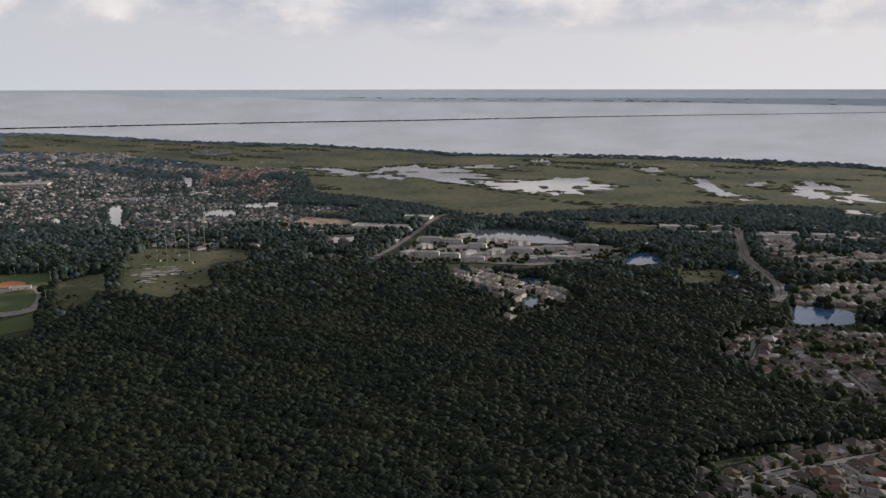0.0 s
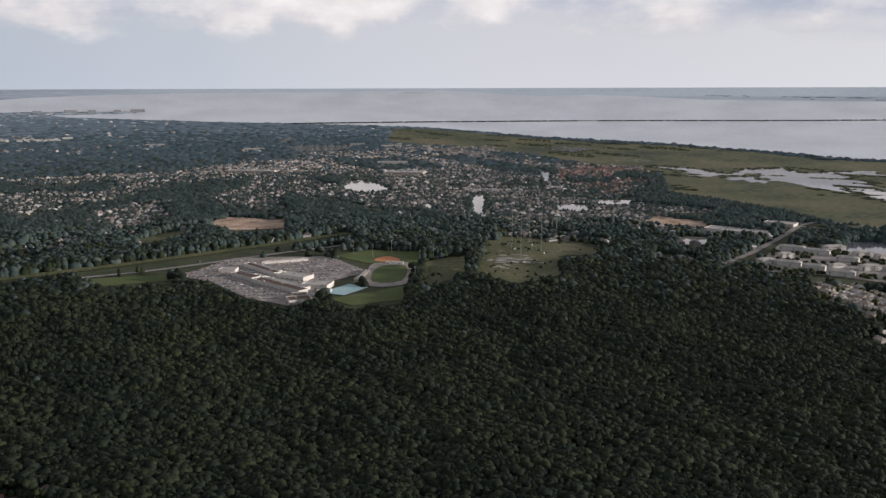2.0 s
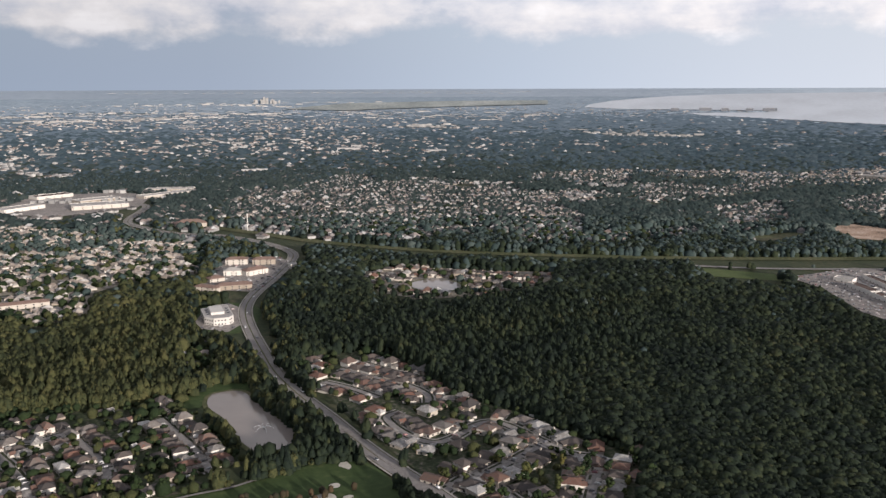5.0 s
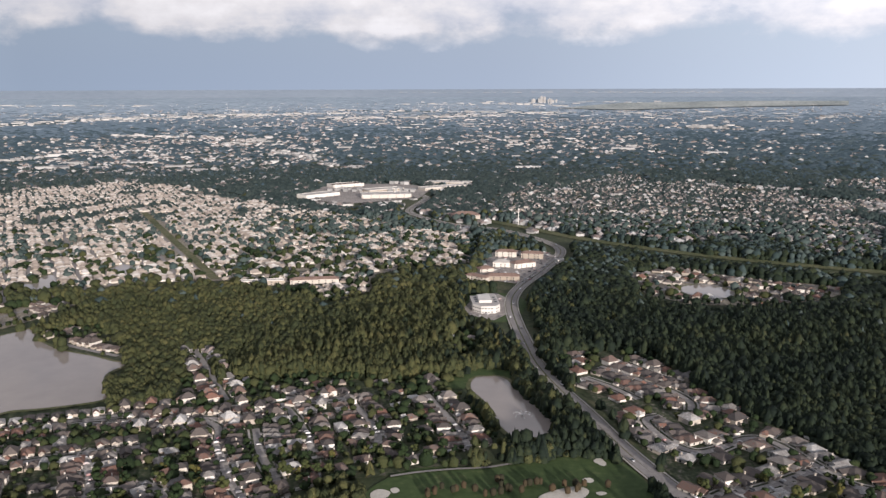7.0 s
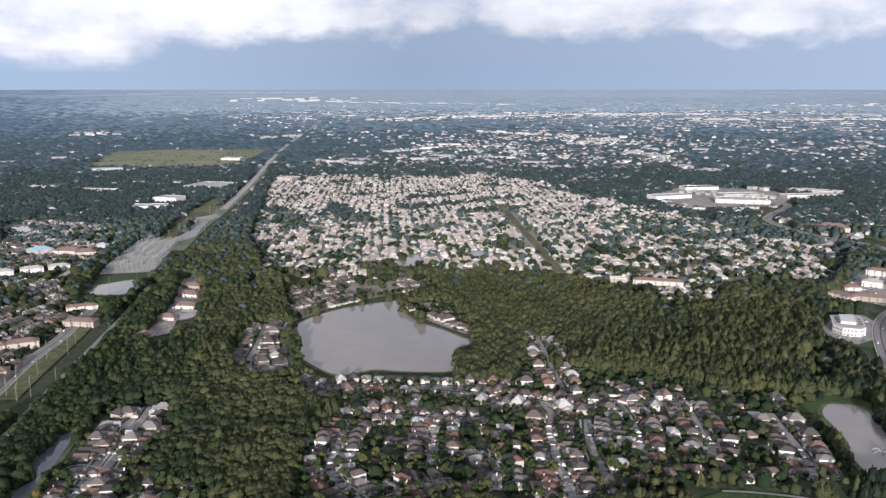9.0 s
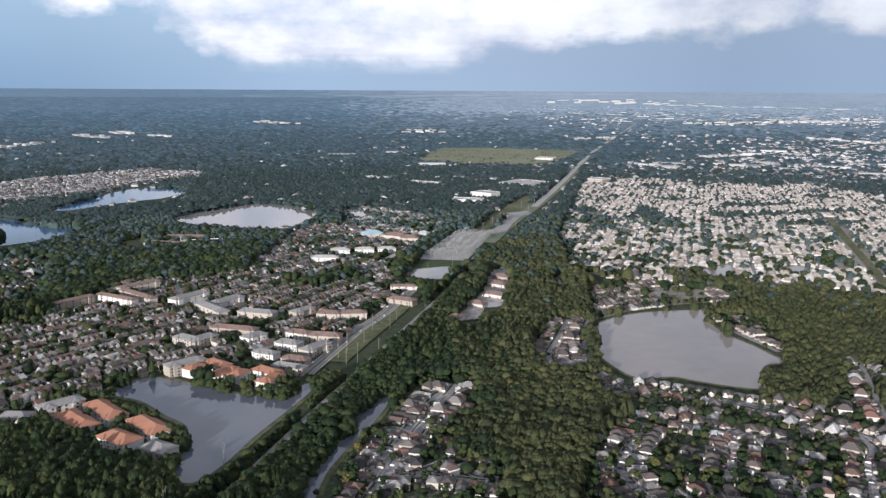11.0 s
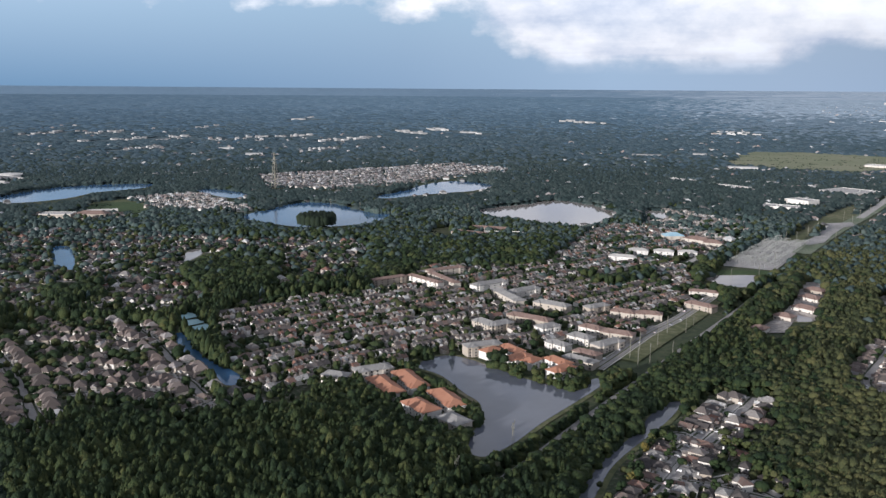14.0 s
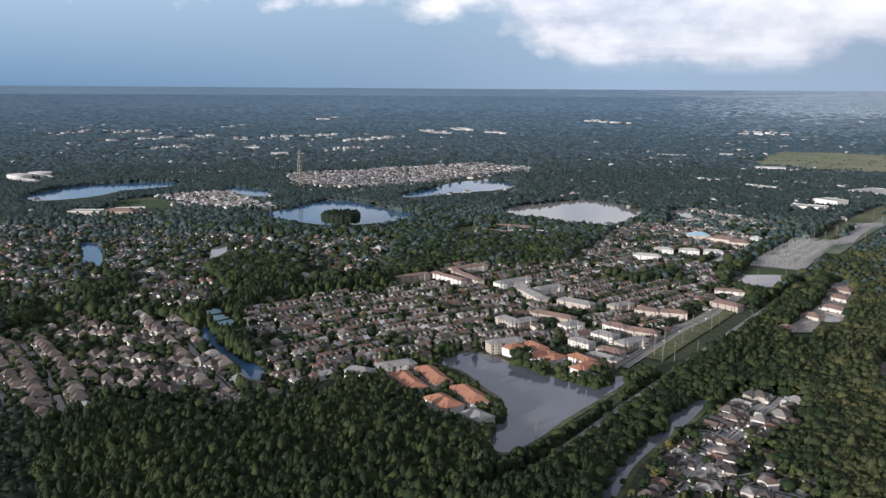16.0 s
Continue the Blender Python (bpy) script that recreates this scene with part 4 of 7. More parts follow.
WOODLOTS.append([(-1072, -481), (-1117, -446), (-1127, -310), (-1129, -196), (-1092, -198), (-1054, -339), (-1030, -446)])
WOODLOTS.append([(-1679, 1019), (-1651, 1268), (-1421, 1169), (-1393, 981)])
WOODLOTS.append([(-1519, 1140), (-1573, 1563), (-1652, 1826), (-1548, 2071), (-1395, 1813), (-1432, 1579), (-1405, 1358)])
STRIPS.append((-1045, -3987, -1663, -4158, 26))
STRIPS.append((-1465, -3675, -1882, -3848, 14))
STRIPS.append((-2302, -4494, -2257, -4042, 9))
STRIPS.append((-490, -4078, -1042, -4293, 20))
STRIPS.append((-320, -4745, -597, -5003, 12))
STRIPS.append((-619, -4744, -865, -4900, 9))
STRIPS.append((-1316, -5242, -1466, -5269, 5))
STRIPS.append((-4156, -5215, -4153, -4675, 12))
STRIPS.append((-1226, -3151, -1381, -3223, 8))
STRIPS.append((-757, -2486, -837, -2510, 8))
STRIPS.append((-1356, -2209, -1480, -2112, 14))
STRIPS.append((-1690, -1663, -1722, -1602, 8))
STRIPS.append((-3803, -3373, -3956, -3188, 8))
STRIPS.append((-2303, -6182, -2560, -6351, 5))
STRIPS.append((-2573, -4542, -2545, -3868, 10))
STRIPS.append((-427, -2422, -741, -2493, 40))
STRIPS.append((-547, -3479, -742, -3570, 10))
STRIPS.append((-53230, -36308, -57928, -28207, 40))
STRIPS.append((-15074, -6881, -13977, -3253, 30))
STRIPS.append((-6488, -2722, -7891, -1844, 40))
STRIPS.append((-8807, -2056, -8928, -36, 50))
STRIPS.append((-7373, -258, -7981, 1432, 40))
STRIPS.append((-2719, -1354, -2665, -1155, 30))
STRIPS.append((-3173, -1270, -3375, -1168, 20))
STRIPS.append((-4638, -832, -4244, -422, 26))
STRIPS.append((-3498, -303, -3013, -108, 20))
STRIPS.append((-2497, -334, -2302, -83, 30))
STRIPS.append((-2173, -79, -2107, 145, 30))
STRIPS.append((-3864, -2267, -4189, -2138, 12))
STRIPS.append((-3928, -3428, -4103, -3298, 8))
STRIPS.append((-1812, -1574, -1950, -1372, 26))
STRIPS.append((-6410, -2530, -6758, -2169, 14))
STRIPS.append((-4914, -1343, -4549, -667, 26))
STRIPS.append((-3965, -637, -4517, -428, 14))
STRIPS.append((-7503, -2403, -9138, -120, 60))
STRIPS.append((-10328, -133, -8749, 2265, 50))
STRIPS.append((-3566, -297, -3197, -142, 14))
STRIPS.append((-2953, -133, -2622, 90, 20))
STRIPS.append((-2303, 93, -2207, 316, 24))
STRIPS.append((-5448, 2265, -5034, 2426, 12))
STRIPS.append((-64956, 3584, -52498, 17313, 60))
STRIPS.append((-52498, 17313, -37796, 22934, 40))
STRIPS.append((-15095, 2348, -12031, 3117, 24))
STRIPS.append((-64541, 14970, -56464, 34655, 60))
STRIPS.append((-16528, 4676, -12284, 5831, 40))
STRIPS.append((-5390, 2206, -5626, 2661, 12))
STRIPS.append((-3900, 2839, -3570, 3143, 24))
STRIPS.append((-2152, 936, -1764, 1432, 40))
STRIPS.append((-1733, 1135, -1668, 1177, 8))
STRIPS.append((-4199, 2845, -3602, 3187, 30))
STRIPS.append((-1742, 1159, -1640, 1167, 8))
STRIPS.append((-1774, 2217, -1559, 2274, 20))
STRIPS.append((-1330, 2364, -1139, 2390, 18))
STRIPS.append((-838, 1995, -680, 2021, 20))
STRIPS.append((-1247, 2337, -1169, 2408, 18))
STRIPS.append((-1436, 3055, -1277, 3176, 18))
STRIPS.append((-3366, 27418, 4458, 17755, 40))
STRIPS.append((4103, 19451, 5623, 16315, 24))
STRIPS.append((-24479, 62904, -12549, 66322, 24))
STRIPS.append((461, 1592, 543, 1592, 10))
STRIPS.append((-650, 2145, -547, 2088, 10))
STRIPS.append((141, 1310, 240, 1301, 16))
PAVED.append(("shoplot", [(-1117, 141), (-1204, 176), (-1312, 217), (-1285, 294), (-1252, 299), (-1127, 257), (-1065, 210)]))
HOODS.append(("N2", [(-278, -365), (-331, -396), (-398, -422), (-507, -467), (-551, -436), (-512, -402), (-418, -371), (-414, -338), (-402, -316), (-378, -272), (-238, -347)], 23))
STREETS.append([(-531, -439), (-474, -416), (-419, -394), (-359, -367), (-316, -348)])
STREETS.append([(-359, -367), (-374, -348), (-388, -325), (-400, -299)])
STREETS.append([(-419, -394), (-420, -416), (-407, -417)])
ROADS.append(("trunk", [(-1537, -999), (-1654, -1050), (-2070, -1235), (-3182, -1743), (-4769, -2410), (-9213, -4290), (-11278, -5155)]))
ROADS.append(("golf_path", [(-519, 6), (-523, 25), (-525, 49), (-525, 73), (-529, 92)]))
LAMPS.append((-631, 1134))
LAMPS.append((-618, 1174))
LAMPS.append((-581, 1169))
LAMPS.append((-540, 1118))
LAMPS.append((-671, 1142))
LAMPS.append((-497, 1012))
BLOCKS.append(("school", "flat", -591, 1104, -566, 1113, 7, 5))
BLOCKS.append(("school", "grey", -570, 985, -587, 1044, 9, 5))
FENCES.append([(-747, 257), (-716, 270)])
FENCES.append([(-549, 320), (-515, 331), (-486, 342)])
FENCES.append([(-501, -72), (-509, -51), (-518, -32)])
FENCES.append([(-634, -230), (-637, -186), (-640, -149)])
FENCES.append([(-625, -224), (-642, -184), (-657, -138)])
FENCES.append([(-660, -119), (-672, -73)])
REDLINES.append([(-499, 27), (-491, 67), (-493, 94), (-487, 134)])
PAVED.append(("aptlot", [(-695, -561), (-723, -582), (-768, -597), (-838, -631), (-940, -694), (-964, -682), (-910, -640), (-826, -588), (-766, -577), (-716, -550)]))
PAVED.append(("aptyard", [(-68, 1338), (-45, 1518), (-6, 1542), (30, 1554), (64, 1488), (151, 1422), (232, 1438), (314, 1433), (302, 1357), (227, 1288), (135, 1263), (32, 1288), (-50, 1280)]))
SHORE_0 = [(1770, 2330), (1686, 2713), (1525, 2870), (1455, 3001), (1290, 3094), (1115, 3194), (928, 3300), (729, 3413), (498, 3414), (268, 3415), (38, 3536), (-161, 3734), (-377, 3879), (-616, 4077), (-1032, 4206), (-1432, 4391), (-1869, 4754), (-2389, 5117), (-2734, 5184)]
SHORE_1 = [(-2338, 4987), (-2677, 5160), (-3603, 5274), (-4409, 5318), (-5207, 5442), (-6181, 5559), (-6863, 5951)]
SHORE_2 = [(-6561, 6777), (-7040, 7273), (-7928, 6796), (-8263, 6351), (-9535, 6506), (-10875, 7514), (-13343, 9678), (-18621, 15244), (-24590, 24216), (-26698, 39171), (-21584, 46796)]
SHORE_3 = [(-27496, 59881), (-13472, 34592), (-7415, 22956), (-7050, 27522), (-2197, 17877), (175, 16407), (4365, 15708), (6672, 12731), (7512, 11628), (7788, 10429)]
BAY = SHORE_0 + SHORE_1 + SHORE_2 + SHORE_3
FOUNTAIN, ISLAND = (-614, 117), (-546, -1419)

# ---- building tools ----
from mathutils import geometry

CX, CY, EYE_Z = 14.0, -12.0, 258.0
R0, REACH = 2700.0, 2250.0
rng = np.random.default_rng(7)


def warp(P):
    """Distances past R0 are drawn in, every line of sight kept, so that the horizon lies within reach."""
    P = np.array(P, float).reshape(-1, 3)
    d = P[:, :2] - (CX, CY)
    r = np.maximum(np.hypot(d[:, 0], d[:, 1]), 1e-6)
    az = np.degrees(np.arctan2(-d[:, 0], d[:, 1]))
    h = EYE_Z + 10 - 21 * np.clip(az / 150, 0, 1)
    u = np.maximum(r - R0, 0) / REACH
    k = np.where(r > R0, (R0 + REACH * u / (1 + u)) / r, 1.0)
    return np.column_stack([CX + d[:, 0] * k, CY + d[:, 1] * k, h * (1 - k) + P[:, 2] * k])


def mesh_of(name, V, F, mats, index=None, smooth=False):
    me = bpy.data.meshes.new(name)
    V, F = np.asarray(V, np.float32), np.asarray(F, np.int32)
    me.vertices.add(len(V))
    me.vertices.foreach_set("co", V.ravel())
    me.loops.add(F.size)
    me.loops.foreach_set("vertex_index", F.ravel())
    me.polygons.add(len(F))
    me.polygons.foreach_set("loop_start", np.arange(0, F.size, 3, dtype=np.int32))
    for m in mats:
        me.materials.append(m)
    if index is not None:
        me.polygons.foreach_set("material_index", np.asarray(index, np.int32))
    me.polygons.foreach_set("use_smooth", np.full(len(F), smooth, bool))
    me.update(calc_edges=True)
    return me


def stamp(TV, TF, pos, ang, scale):
    """Many turned and scaled copies of one template as arrays of corners and triangles."""
    TV, n = np.asarray(TV, float), len(pos)
    scale = np.asarray(scale, float)
    if scale.ndim == 1:
        scale = np.repeat(scale[:, None], 3, 1)
    v = TV[None] * scale[:, None, :]
    c, s = np.cos(ang)[:, None], np.sin(ang)[:, None]
    out = np.stack([v[..., 0] * c - v[..., 1] * s, v[..., 0] * s + v[..., 1] * c, v[..., 2]], -1) + np.asarray(pos)[:, None, :]
    F = (np.asarray(TF)[None] + (np.arange(n) * len(TV))[:, None, None]).reshape(-1, 3)
    return out.reshape(-1, 3), F


def join(parts):
    V, F, I, k = [], [], [], 0
    for p in parts:
        V.append(p[0])
        F.append(p[1] + k)
        I.append(np.full(len(p[1]), p[2] if len(p) > 2 else 0))
        k += len(p[0])
    return np.concatenate(V), np.concatenate(F), np.concatenate(I)


def inside(poly, X, Y):
    poly = np.asarray(poly, float)
    lo, hi = poly.min(0), poly.max(0)
    ok = np.zeros(len(X), bool)
    near = np.nonzero((X > lo[0]) & (X < hi[0]) & (Y > lo[1]) & (Y < hi[1]))[0]
    if not len(near):
        return ok
    x, y, c = X[near], Y[near], np.zeros(len(near), bool)
    for (x1, y1), (x2, y2) in zip(poly, np.roll(poly, -1, 0)):
        if y1 != y2:
            c ^= ((y1 > y) != (y2 > y)) & (x < (x2 - x1) * (y - y1) / (y2 - y1) + x1)
    ok[near] = c
    return ok


def near_line(line, X, Y, w):
    line = np.asarray(line, float)
    ok = np.zeros(len(X), bool)
    for a, b in zip(line[:-1], line[1:]):
        lo, hi = np.minimum(a, b) - w, np.maximum(a, b) + w
        i = np.nonzero((X > lo[0]) & (X < hi[0]) & (Y > lo[1]) & (Y < hi[1]))[0]
        if len(i):
            d = b - a
            t = np.clip(((X[i] - a[0]) * d[0] + (Y[i] - a[1]) * d[1]) / max(d @ d, 1e-9), 0, 1)
            ok[i] |= np.hypot(X[i] - a[0] - t * d[0], Y[i] - a[1] - t * d[1]) < w
    return ok


def curve_through(pts, n=5, closed=False):
    P = np.asarray(pts, float)
    Q = np.concatenate([P[-1:], P, P[:2]]) if closed else np.concatenate([2 * P[:1] - P[1:2], P, 2 * P[-1:] - P[-2:-1]])
    out = []
    for i in range(1, len(Q) - 2):
        a, b, c, d = Q[i - 1:i + 3]
        for t in np.arange(n) / n:
            out.append(0.5 * (2 * b + (c - a) * t + (2 * a - 5 * b + 4 * c - d) * t * t + (3 * b - a - 3 * c + d) * t ** 3))
    if not closed:
        out.append(P[-1])
    return np.array(out)


def sheet(name, poly, z, mat, label="", category="", kind="structure"):
    """A level area, following the drawn-in distance."""
    P = np.asarray(poly, float) - (CX, CY)
    a = np.unwrap(np.arctan2(-P[:, 0], P[:, 1]))
    r = np.hypot(P[:, 0], P[:, 1])
    bm = bmesh.new()
    flat = [Vector((q * 500, math.log(w) * 500)) for q, w in zip(a, r)]
    co, _, faces, _, _, _ = geometry.delaunay_2d_cdt(flat, [], [list(range(len(flat)))], 1, 1e-5)
    vs = [bm.verts.new((*c, 0)) for c in co]
    for f in faces:
        bm.faces.new([vs[i] for i in f])
    if r.max() > R0 - 500:
        cuts = [((0, math.log(c) * 500, 0), (0, 1, 0)) for c in np.geomspace(2500, 60000, 65) if r.min() < c < r.max()]
        cuts += [((q * 500, 0, 0), (1, 0, 0)) for q in np.arange(math.ceil(a.min() / 0.06) * 0.06, a.max(), 0.06)]
        for co, no in cuts:
            bmesh.ops.bisect_plane(bm, geom=bm.verts[:] + bm.edges[:] + bm.faces[:], plane_co=co, plane_no=no)
    bmesh.ops.triangulate(bm, faces=bm.faces[:], ngon_method="EAR_CLIP")
    co = np.array([v.co[:] for v in bm.verts])
    q, w = co[:, 0] / 500, np.exp(co[:, 1] / 500)
    W = warp(np.column_stack([CX - np.sin(q) * w, CY + np.cos(q) * w, z * (1 + np.maximum(w - 2700, 0) * 0.002)]))
    for v, p in zip(bm.verts, W):
        v.co = p
    bm.normal_update()
    for f in bm.faces:
        if f.normal.z < 0:
            f.normal_flip()
    me = bpy.data.meshes.new(name)
    bm.to_mesh(me)
    bm.free()
    me.materials.append(mat)
    return tagged(new(name, me), label, category, kind=kind)


def face_up(V, F):
    """Turns the triangles of a level strip to face the sky."""
    a, b, c = V[F[:, 0]], V[F[:, 1]], V[F[:, 2]]
    down = (b[:, 0] - a[:, 0]) * (c[:, 1] - a[:, 1]) - (b[:, 1] - a[:, 1]) * (c[:, 0] - a[:, 0]) < 0
    F = F.copy()
    F[down] = F[down][:, ::-1]
    return F


def ribbon(name, line, width, z, mat, label="", category="", kind="structure", n=4, rise=0.0):
    c = curve_through(line, n)
    d = np.gradient(c, axis=0)
    d /= np.maximum(np.hypot(d[:, 0], d[:, 1]), 1e-9)[:, None]
    s = np.column_stack([-d[:, 1], d[:, 0]]) * width / 2
    V = np.empty((2 * len(c), 3))
    V[0::2, :2], V[1::2, :2], V[:, 2] = c + s, c - s, z + np.arange(2 * len(c)) // 2 * rise
    i = np.arange(len(c) - 1) * 2
    F = face_up(V, np.concatenate([np.column_stack([i, i + 1, i + 2]), np.column_stack([i + 1, i + 3, i + 2])]))
    return tagged(new(name, mesh_of(name, warp(V), F, [mat])), label, category, kind=kind)


# ---- large structure ----
def build_ground():
    """One sheet out to the horizon; its outer zones, the backdrop of the distance, have haze painted in."""
    rr = np.concatenate([np.linspace(0, 2700, 28), np.geomspace(2780, 400000, 150)])
    na = 180
    a = np.arange(na) * 2 * np.pi / na
    V = np.array([(CX - math.sin(q) * r, CY + math.cos(q) * r, 0) for r in rr for q in a])
    i, j = np.meshgrid(np.arange(len(rr) - 1), np.arange(na), indexing="ij")
    A, B = (i * na + j).ravel(), (i * na + (j + 1) % na).ravel()
    F = np.concatenate([np.column_stack([A, B, A + na]), np.column_stack([B, B + na, A + na])])
    F = F[:, ::-1]
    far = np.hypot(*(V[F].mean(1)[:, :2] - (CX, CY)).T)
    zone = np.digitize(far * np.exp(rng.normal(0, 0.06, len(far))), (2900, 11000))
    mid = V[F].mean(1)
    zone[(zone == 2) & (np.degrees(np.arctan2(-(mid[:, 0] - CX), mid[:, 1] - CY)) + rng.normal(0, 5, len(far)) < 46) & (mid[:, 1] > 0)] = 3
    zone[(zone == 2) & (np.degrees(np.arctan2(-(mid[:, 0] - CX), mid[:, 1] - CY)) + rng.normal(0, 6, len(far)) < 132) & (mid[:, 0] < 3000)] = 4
    tagged(new("ground", mesh_of("ground", warp(V), F, [M_GROUND, M_HAZED_GROUND, M_HAZED_PLAIN, M_HAZED_SHORE, M_HAZED_PLAIN_PALE], zone)), "dark green wooded plain running to a haze-coloured horizon", "ground", kind="structure")


build_ground()
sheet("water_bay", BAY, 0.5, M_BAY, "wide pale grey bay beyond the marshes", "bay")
sheet("marsh", curve_through(MARSH, 3, True), 0.3, M_MARSH, "olive and brown tidal marsh along the bay", "marsh")
LAKE_LINES, MARSH_LINES, ISLETS = [], [], []
BLUE_LAKES = {"blue_canal", "island_lake", "long_lake", "far_lake", "blue_pond"}
GREY_LAKES = {"south_lake", "canal", "apartment_lake"}
for order, (name, pts) in enumerate(LAKES):
    line = curve_through(pts, {"marsh_water": 10, "basin": 1}.get(name, 4), True)
    if name == "marsh_water":           # ragged tidal edges
        q = np.arange(len(line))
        c = line.mean(0)
        k = 0.13 * np.sin(q * 0.61 + order) + 0.11 * np.sin(q * 1.37 + 2 * order) + 0.08 * np.sin(q * 2.9) + rng.normal(0, 0.03, len(q))
        line = c + (line - c) * (1 + k)[:, None] + rng.normal(0, 4, line.shape)
        for _ in range(int(np.ptp(line[:, 0]) / 75)):           # islets of marsh grass
            o = c + (line[rng.integers(0, len(line))] - c) * rng.uniform(0.15, 0.95)
            w, d = rng.uniform(12, 42), rng.uniform(14, 45)
            g = np.arange(14) * 0.449
            rr = rng.uniform(0.55, 1.3, 14)
            ISLETS.append(np.column_stack([o[0] + w * rr * np.cos(g), o[1] + d * rr * np.sin(g)]))
    LAKE_LINES.append(line)
    if name == "marsh_water":
        MARSH_LINES.append(line)
    if name != "marsh_water":
        d = np.roll(line, -1, 0) - np.roll(line, 1, 0)
        out = np.column_stack([d[:, 1], -d[:, 0]]) / np.maximum(np.hypot(d[:, 0], d[:, 1]), 1e-6)[:, None] * 4.0
        if inside(line, (line + out)[:, 0], (line + out)[:, 1]).mean() > 0.5:
            out = -out
        sheet("bank", line + out, 0.68 + 0.003 * order, M_MEADOW, "grassy bank round the lake", "bank")
    kind = "blue" if name in BLUE_LAKES else "grey" if name in GREY_LAKES else "pale"
    sheet("water", line, 0.9 + 0.004 * order, {"blue": M_BLUE, "grey": M_WATER, "pale": M_MUDDY}[kind], f"still {kind} lake water reflecting the sky", "lake")
for k, pts in enumerate(ISLETS):
    sheet("islet", curve_through(pts, 2, True), 1.5 + 0.01 * k, M_MARSH, "ragged islet of marsh grass in shallow water", "islet")
for order, (name, pts) in enumerate(FIELDS):
    sheet("field", pts if name == "sportfield" else curve_through(pts, 3, True), 0.56 + 0.006 * order, M_SPORT if name == "sportfield" else M_DRYFIELD if name == "meadow" and np.hypot(*np.mean(pts, 0)) > 2500 else M_MEADOW if name in ("meadow", "corridor_grass") else M_LAWN, "open grass between the woods", "field")
for order, (name, pts) in enumerate(PAVED):
    sheet("yard", pts, 2.0 if name == "strip" else 0.85 + 0.005 * order, M_SAND if name in ("construction", "lot") else M_AIRFIELD if name == "airport" else M_GRAVEL if name in ("sub", "strip") else M_PAVE, "bare pale yard", "yard")
WIDTHS = {"main": 13, "rail": 5, "r2": 11, "r3": 12, "marsh_road": 9, "levee": 10, "corridor_road": 7, "highway": 9.5, "back_road": 9, "corridor_far": 28, "trunk": 15, "golf_path": 2.4, "diag": 13, "levee_green": 24, "corridor_green": 24}
NARROW = {"corridor_road", "rail", "back_road", "golf_path"}
def beside(pts, off, n=4):
    c = curve_through(pts, n)
    d = np.gradient(c, axis=0)
    d /= np.hypot(d[:, 0], d[:, 1])[:, None]
    return c + off * np.column_stack([-d[:, 1], d[:, 0]])


for k, (name, pts) in enumerate(ROADS):
    if name in ("main", "r3", "highway"):       # two carriageways, a grass median, kerbs and pavements
        h = WIDTHS[name] / 2
        ribbon("verge", pts, WIDTHS[name] + 4.6, 0.95 + 0.02 * k, M_MEADOW, "grass verge and median of the main road", "verge")
        for s in (-1, 1):
            ribbon("road", beside(pts, s * (h / 2 + 0.35)), h - 0.7, 1.1 + 0.02 * k + 0.004 * s, M_ROAD, "grey asphalt carriageway of the main road", "road", n=1)
            ribbon("pavement", beside(pts, s * (h + 1.4)), 1.4, 1.16 + 0.02 * k, M_DRIVE, "pale concrete pavement beside the road", "pavement", n=1)
        continue
    green = "green" in name or name in ("corridor_far", "diag")
    ribbon("verge" if green else "road", pts, WIDTHS[name], (0.95 if green else 1.1) + 0.02 * k, M_CORRIDOR if name == "corridor_far" else M_MEADOW if green else M_DRIVE if name in ("back_road", "trunk") else M_ROAD,
           "mown grass strip under the power lines" if green else "grey asphalt road between trees", "verge" if green else "road")
for pts in BUNKERS:
    sheet("sand_bunker", curve_through(pts, 4, True), 0.9, M_BUNKER, "pale sand hollow in the golf course", "bunker")
for pts in COURTS:
    sheet("court", pts, 0.95, M_COURT, "pale blue-green hard court", "court")
RUBBLE = [(-475, 1259), (-474, 1301), (-405, 1261), (-372, 1238), (-366, 1149), (-406, 1133), (-455, 1141)]
for k in range(34):          # broken concrete and bare soil under the masts
    c = np.mean(RUBBLE, 0) + rng.normal(0, 1, 2) * (24, 38)
    if inside(RUBBLE, c[:1], c[1:])[0]:
        g = np.arange(9) * 0.698
        rr = rng.uniform(0.4, 1.2, 9)
        sheet("bare_patch", c + np.column_stack([rng.uniform(5, 13) * rr * np.cos(g), rng.uniform(3, 8) * rr * np.sin(g)]), 1.0 + 0.01 * k, (M_GRAVEL, M_PAVE, M_DRIVE)[k % 3], "pale bare patch of rubble in the rough grass", "bare patch")
for pts in TRACKS:
    sheet("running_track", curve_through(pts, 4, True), 0.85, M_PAVE, "grey running track round the pitch", "track")
for pts in INFIELDS:
    sheet("pitch", curve_through(pts, 3, True), 1.0, M_SPORT, "green sports pitch inside the track", "pitch")
for pts in CLAYS:
    sheet("infield", curve_through(pts, 3, True), 0.9, M_CLAY, "orange clay baseball infield", "infield")
for pts in CAUSEWAYS:
    ribbon("causeway", pts, 90, 9.0, M_GROUND, "low causeway with trees across the bay", "causeway", n=8)

# ---- what stands where ----
CELL, SPAN = 4.0, 6000
taken = np.zeros((2 * int(SPAN / CELL), 2 * int(SPAN / CELL)), bool)


